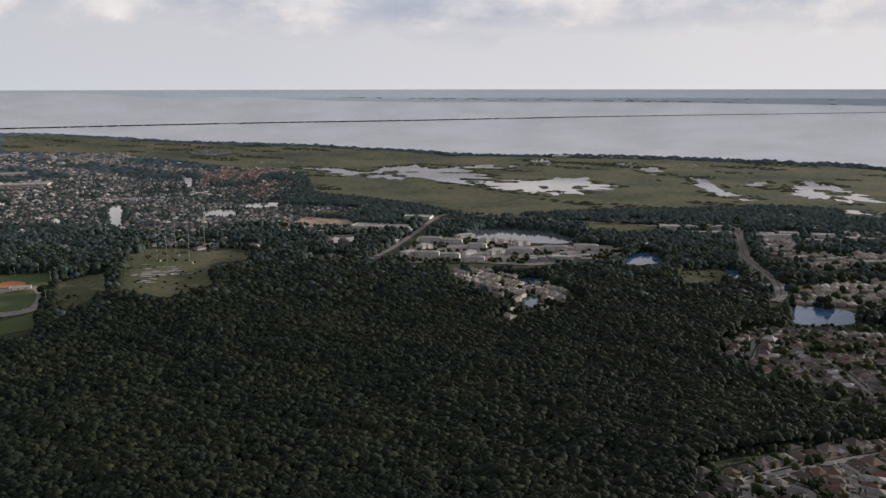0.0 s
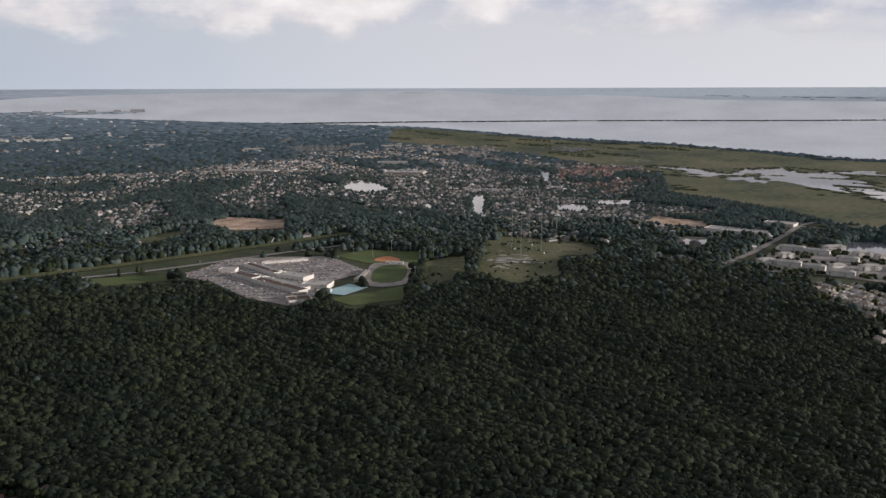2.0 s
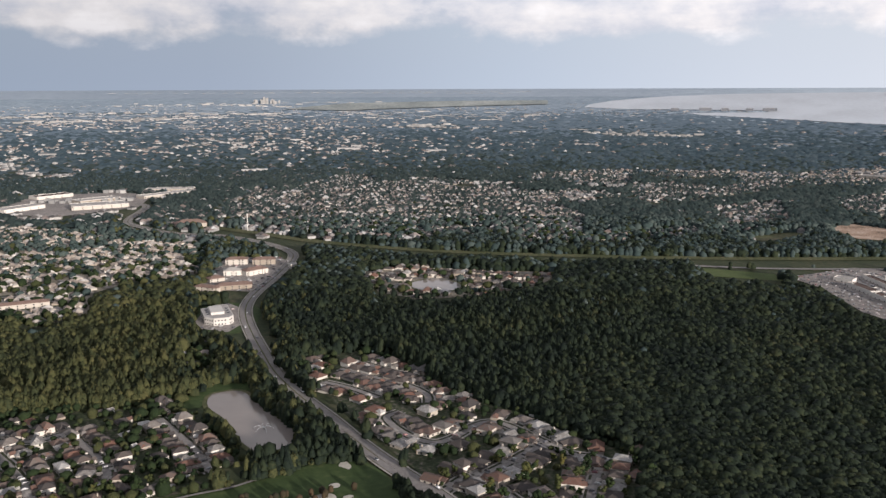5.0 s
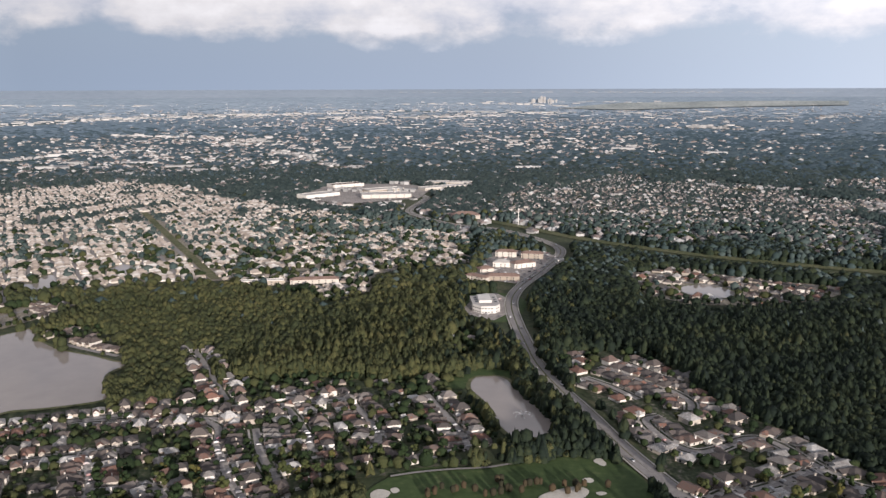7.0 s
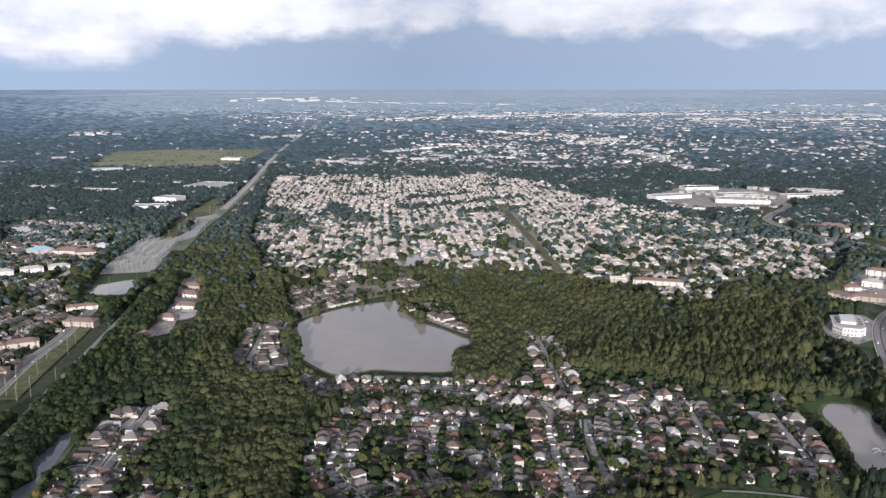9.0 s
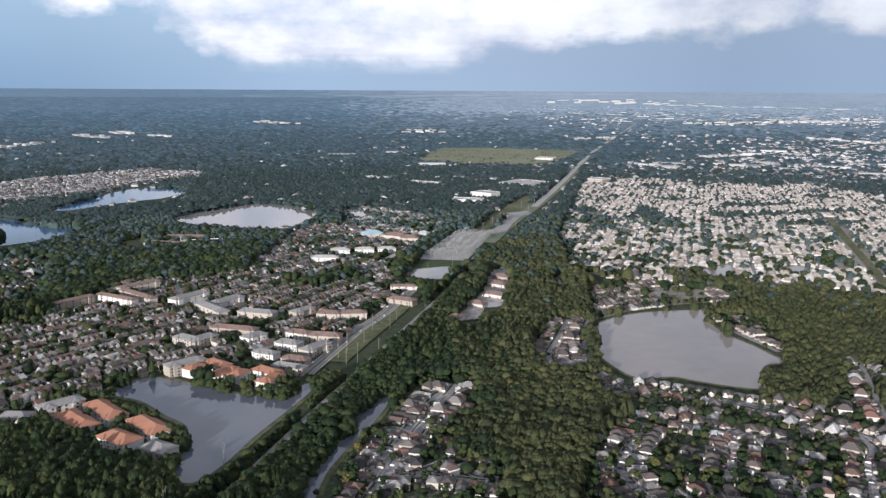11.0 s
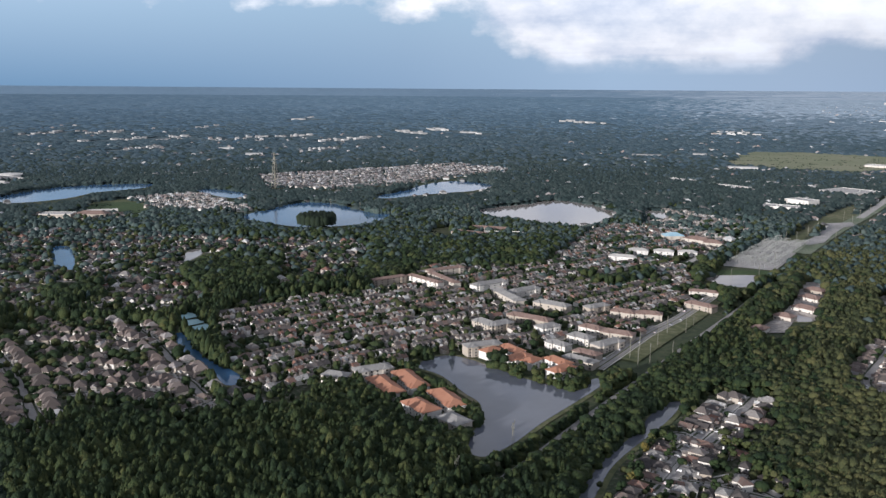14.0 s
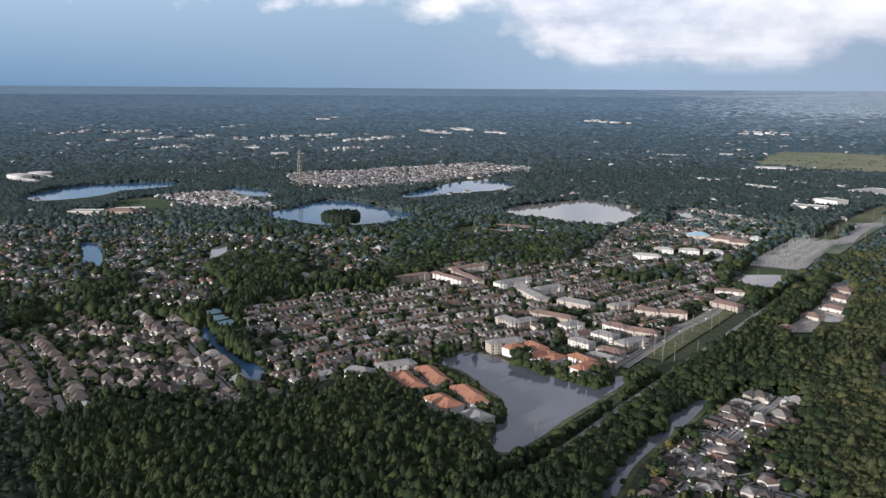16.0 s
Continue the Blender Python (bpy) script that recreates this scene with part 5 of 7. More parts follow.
def mark(X, Y, r):
    k = int(math.ceil(r / CELL))
    ix, iy = ((np.asarray(X) + SPAN) / CELL).astype(int), ((np.asarray(Y) + SPAN) / CELL).astype(int)
    for dx in range(-k, k + 1):
        for dy in range(-k, k + 1):
            if (dx * dx + dy * dy) * CELL * CELL <= r * r + 1:
                a, b = ix + dx, iy + dy
                ok = (a >= 0) & (b >= 0) & (a < taken.shape[0]) & (b < taken.shape[1])
                taken[a[ok], b[ok]] = True


def is_taken(X, Y, grid=None):
    grid = taken if grid is None else grid
    ix, iy = ((X + SPAN) / CELL).astype(int), ((Y + SPAN) / CELL).astype(int)
    ok = (ix >= 0) & (iy >= 0) & (ix < grid.shape[0]) & (iy < grid.shape[1])
    out = np.zeros(len(X), bool)
    out[ok] = grid[ix[ok], iy[ok]]
    return out


def blocked(X, Y, margin=0.0, wide=False, skip=()):
    b = np.zeros(len(X), bool)
    for line in LAKE_LINES:
        b |= inside(line, X, Y)
        if margin:
            b |= near_line(np.vstack([line, line[:1]]), X, Y, margin)
    b |= inside(BAY, X, Y)
    for name, pts in FIELDS + PAVED:
        b |= inside(pts, X, Y)
    for pts in TRACKS + COURTS:
        b |= inside(pts, X, Y)
    for name, pts in ROADS:
        if name in skip or wide and name in NARROW:
            continue
        b |= near_line(curve_through(pts, 4), X, Y, WIDTHS[name] / 2 + (1.5 if name in ("main", "highway") else 4))
        if name == "main":          # wide verges beyond the shops
            b |= near_line(curve_through(pts, 4)[:-30], X, Y, 22)
    return b


# ---- parts ----
def part(name, bm_or_mesh, mat, parent, label=""):
    """One mesh object under a thing or a part."""
    if isinstance(bm_or_mesh, bmesh.types.BMesh):
        me = bpy.data.meshes.new(name)
        bm_or_mesh.to_mesh(me)
        bm_or_mesh.free()
    else:
        me = bm_or_mesh
    if not me.materials:
        me.materials.append(mat)
    ob = new(name, me)
    ob.parent = parent
    return tagged(ob, label)


def box(bm, x0, x1, y0, y1, z0, z1):
    v = [bm.verts.new((x, y, z)) for z in (z0, z1) for x, y in ((x0, y0), (x1, y0), (x1, y1), (x0, y1))]
    for f in ((3, 2, 1, 0), (4, 5, 6, 7), (0, 1, 5, 4), (1, 2, 6, 5), (2, 3, 7, 6), (3, 0, 4, 7)):
        bm.faces.new([v[i] for i in f])
    return bm


def box_mesh(name, *a):
    bm = box(bmesh.new(), *a)
    me = bpy.data.meshes.new(name)
    bm.to_mesh(me)
    bm.free()
    return me


def hip(bm, x0, x1, y0, y1, z0, rise, gable=False, over=0.6):
    """A hipped or gabled roof with a soffit edge over the given plan."""
    x0, x1, y0, y1 = x0 - over, x1 + over, y0 - over, y1 + over
    lx, ly = x1 - x0, y1 - y0
    inset = 0.0 if gable else min(lx, ly) / 2
    cx, cy = (x0 + x1) / 2, (y0 + y1) / 2
    lo = [bm.verts.new((x, y, z0 - 0.25)) for x, y in ((x0, y0), (x1, y0), (x1, y1), (x0, y1))]
    up = [bm.verts.new((x, y, z0)) for x, y in ((x0, y0), (x1, y0), (x1, y1), (x0, y1))]
    if lx >= ly:
        a, b = bm.verts.new((x0 + inset, cy, z0 + rise)), bm.verts.new((x1 - inset - 0.01, cy, z0 + rise))
        faces = [(up[0], up[1], b, a), (up[2], up[3], a, b), (up[1], up[2], b), (up[3], up[0], a)]
    else:
        a, b = bm.verts.new((cx, y0 + inset, z0 + rise)), bm.verts.new((cx, y1 - inset - 0.01, z0 + rise))
        faces = [(up[1], up[2], b, a), (up[3], up[0], a, b), (up[0], up[1], a), (up[2], up[3], b)]
    for f in faces:
        bm.faces.new(f)
    for k in range(4):
        bm.faces.new((lo[k], lo[(k + 1) % 4], up[(k + 1) % 4], up[k]))
    bm.faces.new(lo[::-1])
    return bm


# ---- apartment blocks, halls and schools ----
ROOF_OF = {"orange": M_ORANGE, "brown": M_BROWNROOF, "grey": M_GREYROOF, "white": M_PALEROOF, "flat": M_FLATROOF, "brownflat": M_BROWNFLAT, "blue": M_BLUEROOF}
NAME_OF = {"apt": ("apartment_building", "apartment building"), "hall": ("commercial_building", "commercial building"), "house_row": ("row_building", "row building"), "shed": ("warehouse", "warehouse"), "school": ("school_building", "school building")}
ROOF_WORD = {"orange": "orange tiled hipped roof", "brown": "brown tiled hipped roof", "grey": "grey shingled hipped roof", "white": "pale hipped roof", "flat": "flat white roof", "brownflat": "flat brown roof and white rim", "blue": "blue metal roof"}
window_mesh = box_mesh("window", -0.8, 0.8, -0.06, 0.06, -0.75, 0.75)
block_at = []


def build_block(kind, style, xa, ya, xb, yb, depth, height):
    a, b = np.array([xa, ya], float), np.array([xb, yb], float)
    d = b - a
    length = float(np.hypot(*d))
    d /= length
    n = np.array([-d[1], d[0]])
    mid = (a + b) / 2
    if n @ (mid - (CX, CY)) < 0:
        n, d = -n, -d
    c = mid + n * depth / 2
    ang = math.atan2(d[1], d[0])
    name, cat = NAME_OF[kind]
    e = new(name)
    e.matrix_basis = pose(c[0], c[1], 0, 0, 0, math.degrees(ang))
    tagged(e, f"long pale {cat} with a {ROOF_WORD[style]}", cat, "blocks among the trees")
    L2, D2 = length / 2, depth / 2
    height = height * {"house_row": 0.7, "school": 0.65}.get(kind, 1.0)
    flat = style in ("flat", "brownflat")
    wall = box(bmesh.new(), -L2, L2, -D2, D2, 0, height)
    if not flat and length > 24:        # projecting bays break the long front
        for x in np.linspace(-L2 + 7, L2 - 7, max(2, int(length / 22))):
            box(wall, x - 3.4, x + 3.4, -D2 - 1.5, -D2 + 0.2, 0, height - 0.02)
    wall_ob = part("wall", wall, M_WHITE if style in ("white", "flat", "brownflat", "orange") and kind != "hall" else M_WALL, e)
    roof = bmesh.new()
    if flat:
        box(roof, -L2 + .4, L2 - .4, -D2 + .4, D2 - .4, height - 0.5, height + 0.05)
        roof_ob = part("roof", roof, ROOF_OF[style], e)
        par = bmesh.new()
        for q in ((-L2 - .05, L2 + .05, -D2 - .05, -D2 + .4), (-L2 - .05, L2 + .05, D2 - .4, D2 + .05), (-L2 - .05, -L2 + .4, -D2 + .41, D2 - .41), (L2 - .4, L2 + .05, -D2 + .41, D2 - .41)):
            box(par, *q, height - .3, height + .8)
        part("parapet", par, M_WHITE, roof_ob)
        for k in range(max(1, int(length * depth / 500))):
            x, y = rng.uniform(-L2 + 3, L2 - 3), rng.uniform(-D2 + 3, D2 - 3)
            part("roof_unit", box(bmesh.new(), x - 1.2, x + 1.2, y - 1, y + 1, height + .05, height + 1.4), M_STEEL, roof_ob, "grey rooftop air conditioner")
    else:
        hip(roof, -L2, L2, -D2, D2, height, min(depth, length) * 0.22, over=0.8)
        if length > 24:
            for x in np.linspace(-L2 + 7, L2 - 7, max(2, int(length / 22))):
                hip(roof, x - 3.4, x + 3.4, -D2 - 1.5, 0, height + 0.1, 1.9, over=0.5)
        part("roof", roof, ROOF_OF[style], e)
    r = float(np.hypot(*(c - (CX, CY))))
    step = 5.5 if r < 900 else 9.0 if r < 1300 else 20.0
    for fl in range(int(height / 3.0)):
        for x in np.arange(-L2 + 2.4, L2 - 1.5, step):
            w = part("window", window_mesh, M_GLASS, wall_ob)
            bay = not flat and length > 24 and np.abs(np.linspace(-L2 + 7, L2 - 7, max(2, int(length / 22))) - x).min() < 4.3
            w.location = (x, -D2 - (1.54 if bay else 0.03), 1.6 + 3.0 * fl)
            if bay and np.abs(np.linspace(-L2 + 7, L2 - 7, max(2, int(length / 22))) - x).min() > 2.5:
                w.location.x = float(np.linspace(-L2 + 7, L2 - 7, max(2, int(length / 22)))[np.abs(np.linspace(-L2 + 7, L2 - 7, max(2, int(length / 22))) - x).argmin()])
    for s in np.arange(-L2, L2 + 1, 6):
        for t in np.arange(-D2, D2 + 1, 6):
            p = c + d * s + n * t
            block_at.append((p[0], p[1]))


for row in BLOCKS:
    build_block(*row)
BA = np.array(block_at)
mark(BA[:, 0], BA[:, 1], 7)
shown = taken.copy()          # ground under the large buildings


def build_office():
    """White office block with stepped rounded corner and a roof with skylights, beside its car park."""
    e = new("office_building")
    x, y = OFFICE
    e.matrix_basis = pose(x, y, 0, 0, 0, OFFICE_TURN)
    tagged(e, "white two storey office block with stepped front and flat roof", "office building")
    plan = [(-17, -18), (-8, -30), (9, -30), (15, -22), (15, 30), (2, 32), (-10, 22), (-17, 20)]
    bm = bmesh.new()
    lo, hi = [bm.verts.new((*p, 0)) for p in plan], [bm.verts.new((*p, 9.6)) for p in plan]
    for k in range(len(plan)):
        bm.faces.new((lo[k], lo[(k + 1) % len(plan)], hi[(k + 1) % len(plan)], hi[k]))
    bm.faces.new(hi)
    wall_ob = part("wall", bm, M_WHITE, e)
    roof = bmesh.new()
    vs = [roof.verts.new((px * 0.95, py * 0.95, 9.7)) for px, py in plan]
    roof.faces.new(vs)
    roof_ob = part("roof", roof, M_FLATROOF, e)
    for k, (p, q) in enumerate(zip(plan, plan[1:] + plan[:1])):
        d = np.array(q, float) - p
        ln = float(np.hypot(*d))
        d /= ln
        n = np.array([d[1], -d[0]])
        for fl in range(2):
            for f in (np.arange(int(ln / 3.6)) + 0.5) * 3.6 / ln * 2 - 1:
                o = part("window", window_mesh, M_GLASS, wall_ob)
                c = (np.array(p) + q) / 2 + n * 0.05 + d * f * ln / 2
                o.matrix_basis = pose(c[0], c[1], 2.4 + 4.2 * fl, 0, 0, math.degrees(math.atan2(d[1], d[0])))
    part("penthouse", box(bmesh.new(), -9, 6, -14, 16, 9.7, 12.6), M_WHITE, roof_ob, "set-back white upper storey")
    for sx in (-12, 11):
        for sy in (-10, 0, 10):
            part("skylight", box(bmesh.new(), sx - 1.5, sx + 1.5, sy - 1, sy + 1, 9.7, 10.5), M_GLASS, roof_ob, "dark rooftop skylight")
    mark(np.repeat(np.arange(x - 24, x + 25, 8), 6), np.tile(np.arange(y - 20, y + 21, 8), 7), 8)


OFFICE, OFFICE_TURN = (-954, 142), 87
build_office()

# ---- houses along streets ----
def hip_house():
    V = [(-.5, -.5, 0), (.5, -.5, 0), (.5, .5, 0), (-.5, .5, 0), (-.5, -.5, 1), (.5, -.5, 1), (.5, .5, 1), (-.5, .5, 1)]
    F = [(0, 1, 5), (0, 5, 4), (1, 2, 6), (1, 6, 5), (2, 3, 7), (2, 7, 6), (3, 0, 4), (3, 4, 7)]
    RV = [(-.56, -.57, .95), (.56, -.57, .95), (.56, .57, .95), (-.56, .57, .95), (0, -.15, 1.72), (0, .15, 1.72)]
    RF = [(0, 1, 4), (1, 2, 5), (1, 5, 4), (2, 3, 5), (3, 0, 4), (3, 4, 5)]
    return np.array(V), np.array(F), np.array(RV), np.array(RF)


house_at = []          # x, y, angle, width along the street, depth, height
street_lines = []
TRACED = {"A", "B", "I", "J", "J2", "M", "N", "N2", "O", "K3"}


def wood_patch(X, Y):
    """Stands of trees left between the farther streets."""
    f = np.sin(X / 150 + 2 * np.sin(Y / 230)) * np.sin(Y / 120 + 1.7 * np.sin(X / 190)) + 0.3 * np.sin(X / 53 + Y / 47)
    az = np.degrees(np.arctan2(-(X - CX), Y - CY))
    return (f > 0.30) & (np.hypot(X - CX, Y - CY) > 1250) & (az < 78) & (az > -40)


# lot along the street, street spacing, least and greatest width and depth of a house, share of two storeys
KINDS = {"villa": (13.8, 50.0, 10.5, 13.2, 11.5, 14.5, 0.12), "plain": (12.2, 52.0, 8.8, 11.2, 10.0, 13.5, 0.15), "narrow": (10.2, 50.0, 7.6, 9.2, 9.5, 12.5, 0.25),
         "bungalow": (9.4, 31.0, 6.2, 8.2, 8.5, 12.5, 0.0), "tall": (11.5, 42.0, 8.0, 10.0, 9.5, 12.0, 0.65), "terrace": (6.5, 37.0, 6.5, 6.5, 8.5, 9.5, 1.0), "loose": (15.5, 54.0, 9.0, 12.0, 10.0, 13.5, 0.15)}
KIND_OF = {"I": "villa", "J": "narrow", "J2": "narrow", "M": "narrow", "N": "narrow", "N2": "narrow", "K": "bungalow", "K2": "narrow", "K3": "narrow", "L": "bungalow", "U": "bungalow", "O": "tall",
           "R": "terrace", "R2": "terrace", "E": "terrace", "P": "terrace", "G": "loose", "F2": "loose", "Q": "plain"}


def try_houses(X, Y, A, P, keep=0.94, kind="plain"):
    ok = ~blocked(X, Y, margin=7) & (rng.random(len(X)) < keep)
    if P is not None:
        ok &= inside(P, X, Y)
    for lot in WOODLOTS:
        ok &= ~inside(lot, X, Y)
    ok &= ~wood_patch(X, Y)
    ok &= ~is_taken(X, Y)
    if kind == "bungalow":          # stands of trees and open plots between the rows
        patch = np.sin(X / 61 + 2 * np.sin(Y / 83)) * np.sin(Y / 49 + 1.6 * np.sin(X / 97))
        ok &= (patch < 0.55) & (rng.random(len(X)) < np.where(Y > -190, 0.6, 0.93))
    for x, y, a in zip(X[ok], Y[ok], A[ok]):
        if is_taken(np.array([x]), np.array([y]))[0]:
            continue
        lot, period, w0, w1, d0, d1, two = KINDS[kind]
        h = rng.uniform(2.7, 3.2) * (1.75 if rng.random() < two else 1)
        house_at.append((x, y, round(a / 0.05) * 0.05 if kind == "terrace" else a, rng.uniform(w0, w1), rng.uniform(d0, d1), h, list(KINDS).index(kind)))
        mark([x], [y], {"terrace": 3, "bungalow": 4, "narrow": 4, "villa": 6}.get(kind, 5))


def lay_street(line, kind, P=None, keep=0.95):
    """Houses on both sides of one street."""
    lot = KINDS[kind][0]
    d = np.gradient(line, axis=0)
    s = np.concatenate([[0], np.cumsum(np.hypot(*np.diff(line, axis=0).T))])
    for side in (-1, 1):
        q = np.arange(rng.uniform(3, lot), s[-1], lot)
        if kind == "terrace":            # gaps between short terraces
            q = q[(q + 17 * side) % 48 > 10]
        else:
            q = q + rng.uniform(-.6, .6, len(q))
        x, y = np.interp(q, s, line[:, 0]), np.interp(q, s, line[:, 1])
        dx, dy = np.interp(q, s, d[:, 0]), np.interp(q, s, d[:, 1])
        a = np.arctan2(dy, dx)
        off = side * ({"bungalow": 9.5, "narrow": 12.5, "terrace": 11.0, "villa": 15.0}.get(kind, 14.0) + rng.uniform(-1, 1.5, len(q)) * (kind != "terrace"))
        try_houses(x - np.sin(a) * off, y + np.cos(a) * off, a + (0 if side > 0 else math.pi) + rng.normal(0, 0.01 if kind in ("terrace", "bungalow") else 0.05, len(q)), P, keep, kind)


def lay_hood(name, poly, angle):
    P = np.asarray(poly, float)
    c = P.mean(0)
    kind = KIND_OF.get(name, "plain")
    period = KINDS[kind][1]
    u = np.array([math.cos(radians(angle)), math.sin(radians(angle))])
    v = np.array([-u[1], u[0]])
    q = (P - c) @ np.column_stack([u, v])
    lo, hi = q.min(0), q.max(0)
    for w in np.arange(lo[1] + period * 0.35, hi[1], period):
        ts = np.arange(lo[0], hi[0], 12.0)
        ph, amp, wl = rng.uniform(0, 6.28), (1.5 if kind == "bungalow" else rng.uniform(4, 13)), rng.uniform(60, 140)
        off = w + amp * np.sin(ts / wl + ph)
        X, Y = (c + ts[:, None] * u + off[:, None] * v).T
        ok = inside(P, X, Y) & ~blocked(X, Y) & ~is_taken(X, Y)
        run = []
        for k in range(len(ts) + 1):
            if k < len(ts) and ok[k] and rng.random() > 0.02:
                run.append((X[k], Y[k]))
            else:
                if len(run) > 4:
                    street_lines.append((np.array(run), kind, P))
                run = []


for pts in STREETS:
    line = curve_through(pts, 6)
    at = [n for n, p, a in HOODS if n in TRACED and inside(p, line[:, 0], line[:, 1]).mean() > 0.4]
    street_lines.append((line, KIND_OF.get(at[0], "plain") if at else "narrow", None))
for name, pts, ang in HOODS:
    if name not in TRACED:
        lay_hood(name, pts, ang)
for line, lot, P in street_lines:
    mark(line[:, 0], line[:, 1], 5.5)
for line, lot, P in street_lines:
    lay_street(line, lot, P)
for name, pts, ang in HOODS:         # back plots between the streets
    P = np.asarray(pts, float)
    kind = KIND_OF.get(name, "plain")
    n = int(np.ptp(P[:, 0]) * np.ptp(P[:, 1]) / 260)
    X, Y = rng.uniform(P[:, 0].min(), P[:, 0].max(), n), rng.uniform(P[:, 1].min(), P[:, 1].max(), n)
    free = np.array([not is_taken(np.full(8, x) + 7 * np.cos(np.arange(8) * .785), np.full(8, y) + 7 * np.sin(np.arange(8) * .785)).any() for x, y in zip(X, Y)])
    try_houses(X[free], Y[free], np.full(free.sum(), radians(ang)) + rng.integers(0, 4, free.sum()) * math.pi / 2, P, 0.5 if name in TRACED else 0.3, "plain" if kind == "terrace" else kind)
H = np.array(house_at)
H = H[np.argsort(np.hypot(H[:, 0] - CX, H[:, 1] - CY))]
for k, h in enumerate(HOODS):
    sheet("house_lots", h[1], 0.30 + 0.01 * k, M_LOTS_PALE if h[0] in ("L", "K", "H") else M_LOTS, "worn lawns and yards between houses", "lots")


def strip(line, half, z):
    d = np.gradient(line, axis=0)
    d /= np.maximum(np.hypot(d[:, 0], d[:, 1]), 1e-9)[:, None]
    s = np.column_stack([-d[:, 1], d[:, 0]]) * half
    V = np.empty((2 * len(line), 3))
    V[0::2, :2], V[1::2, :2], V[:, 2] = line + s, line - s, z
    i = np.arange(len(line) - 1) * 2
    return V, face_up(V, np.concatenate([np.column_stack([i, i + 1, i + 2]), np.column_stack([i + 1, i + 3, i + 2])]))


def build_streets():
    V, F, I = join([strip(line, 2.9, 0.8 + 0.0004 * k) for k, (line, lot, P) in enumerate(street_lines)])
    tagged(new("street", mesh_of("street", warp(V), F, [M_ROAD])), "narrow grey asphalt residential streets", "street", kind="structure")
    walks = []
    for k, pts in enumerate(STREETS):
        line = curve_through(pts, 6)
        d = np.gradient(line, axis=0)
        d /= np.hypot(d[:, 0], d[:, 1])[:, None]
        for s in (-1, 1):
            walks.append(strip(line + s * 5.6 * np.column_stack([-d[:, 1], d[:, 0]]), 0.8, 0.9 + 0.0005 * k))
    V, F, I = join(walks)
    tagged(new("pavement", mesh_of("pavement", V, F, [M_DRIVE])), "pale concrete pavements along the streets", "pavement", kind="structure")


build_streets()
N_NEAR = 295


def build_house(k):
    """One single-family house; k picks the form."""
    e = new("house")
    r = np.random.default_rng(100 + k)
    w, d, h = (12.0, 11.0, 13.0, 10.5, 12.5, 11.5)[k], (13.0, 14.5, 11.5, 13.5, 15.0, 12.0)[k], (3.0, 3.1, 3.0, 5.6, 3.2, 3.0)[k]
    wall = box(bmesh.new(), -w / 2, w / 2, -d / 2, d / 2, 0, h)
    gx = w / 4 * (1 if k % 2 else -1)
    box(wall, gx - 3, gx + 3, -d / 2 - 4.5, -d / 2 + 0.1, 0, min(h, 3.0))
    wall_ob = part("wall", wall, M_WALL, e)
    roof = hip(bmesh.new(), -w / 2, w / 2, -d / 2, d / 2, h, 2.3, gable=k in (1, 5))
    hip(roof, gx - 3, gx + 3, -d / 2 - 4.5, -d / 2 + 4, min(h, 3.0) + 0.06, 1.6, gable=k in (0, 1, 3))
    roof_ob = part("roof", roof, M_ROOF, e)
    part("garage_door", box(bmesh.new(), gx - 2.4, gx + 2.4, -d / 2 - 4.58, -d / 2 - 4.5, 0, 2.3), M_DOOR, wall_ob, "wide panelled garage door")
    part("front_door", box(bmesh.new(), -gx - .5, -gx + .5, -d / 2 - .08, -d / 2, 0, 2.1), M_DOOR, wall_ob)
    for x, y, turn in ((-gx * 1.5, -d / 2 - .04, 0), (w / 2 + .04, -d / 5, 90), (w / 2 + .04, d / 4, 90), (-w / 2 - .04, d / 5, 90), (-w / 2 - .04, -d / 4, 90), (w / 5, d / 2 + .04, 0)):
        o = part("window", window_mesh, M_GLASS, wall_ob)
        o.matrix_basis = pose(x, y, 1.6, 0, 0, turn)
    part("driveway", box(bmesh.new(), gx - 2.7, gx + 2.7, -d / 2 - 9.5, -d / 2 - 4.5, 0.0, 0.9), M_DRIVE, e, "pale concrete driveway")
    if k in (2, 4):
        part("chimney", box(bmesh.new(), w / 4, w / 4 + 1, 1, 2.2, h, h + 3), M_WALL, roof_ob)
    return tagged(e, ("low stuccoed house with a hipped roof", "low stuccoed house with a gabled roof", "wide stuccoed house with hipped roof and chimney", "two storey stuccoed house with garage wing", "deep stuccoed house with hipped roof and chimney", "low stuccoed house with gabled roof and garage")[k], "house", "houses along the streets")


def build_near_houses():
    pick = rng.integers(0, 6, N_NEAR)
    first = {}
    for (x, y, a, w, d, h, kind), k in zip(H[:N_NEAR], pick):
        k = 3 if h > 4 and k % 2 else k
        m = pose(x, y, 0, 0, 0, math.degrees(a))
        if k not in first:
            first[k] = build_house(k)
            first[k].matrix_basis = m
            ob = first[k]
        else:
            ob = copy_thing(first[k], m)
        ob.scale = (w / 12, d / 14.5, 1.0)


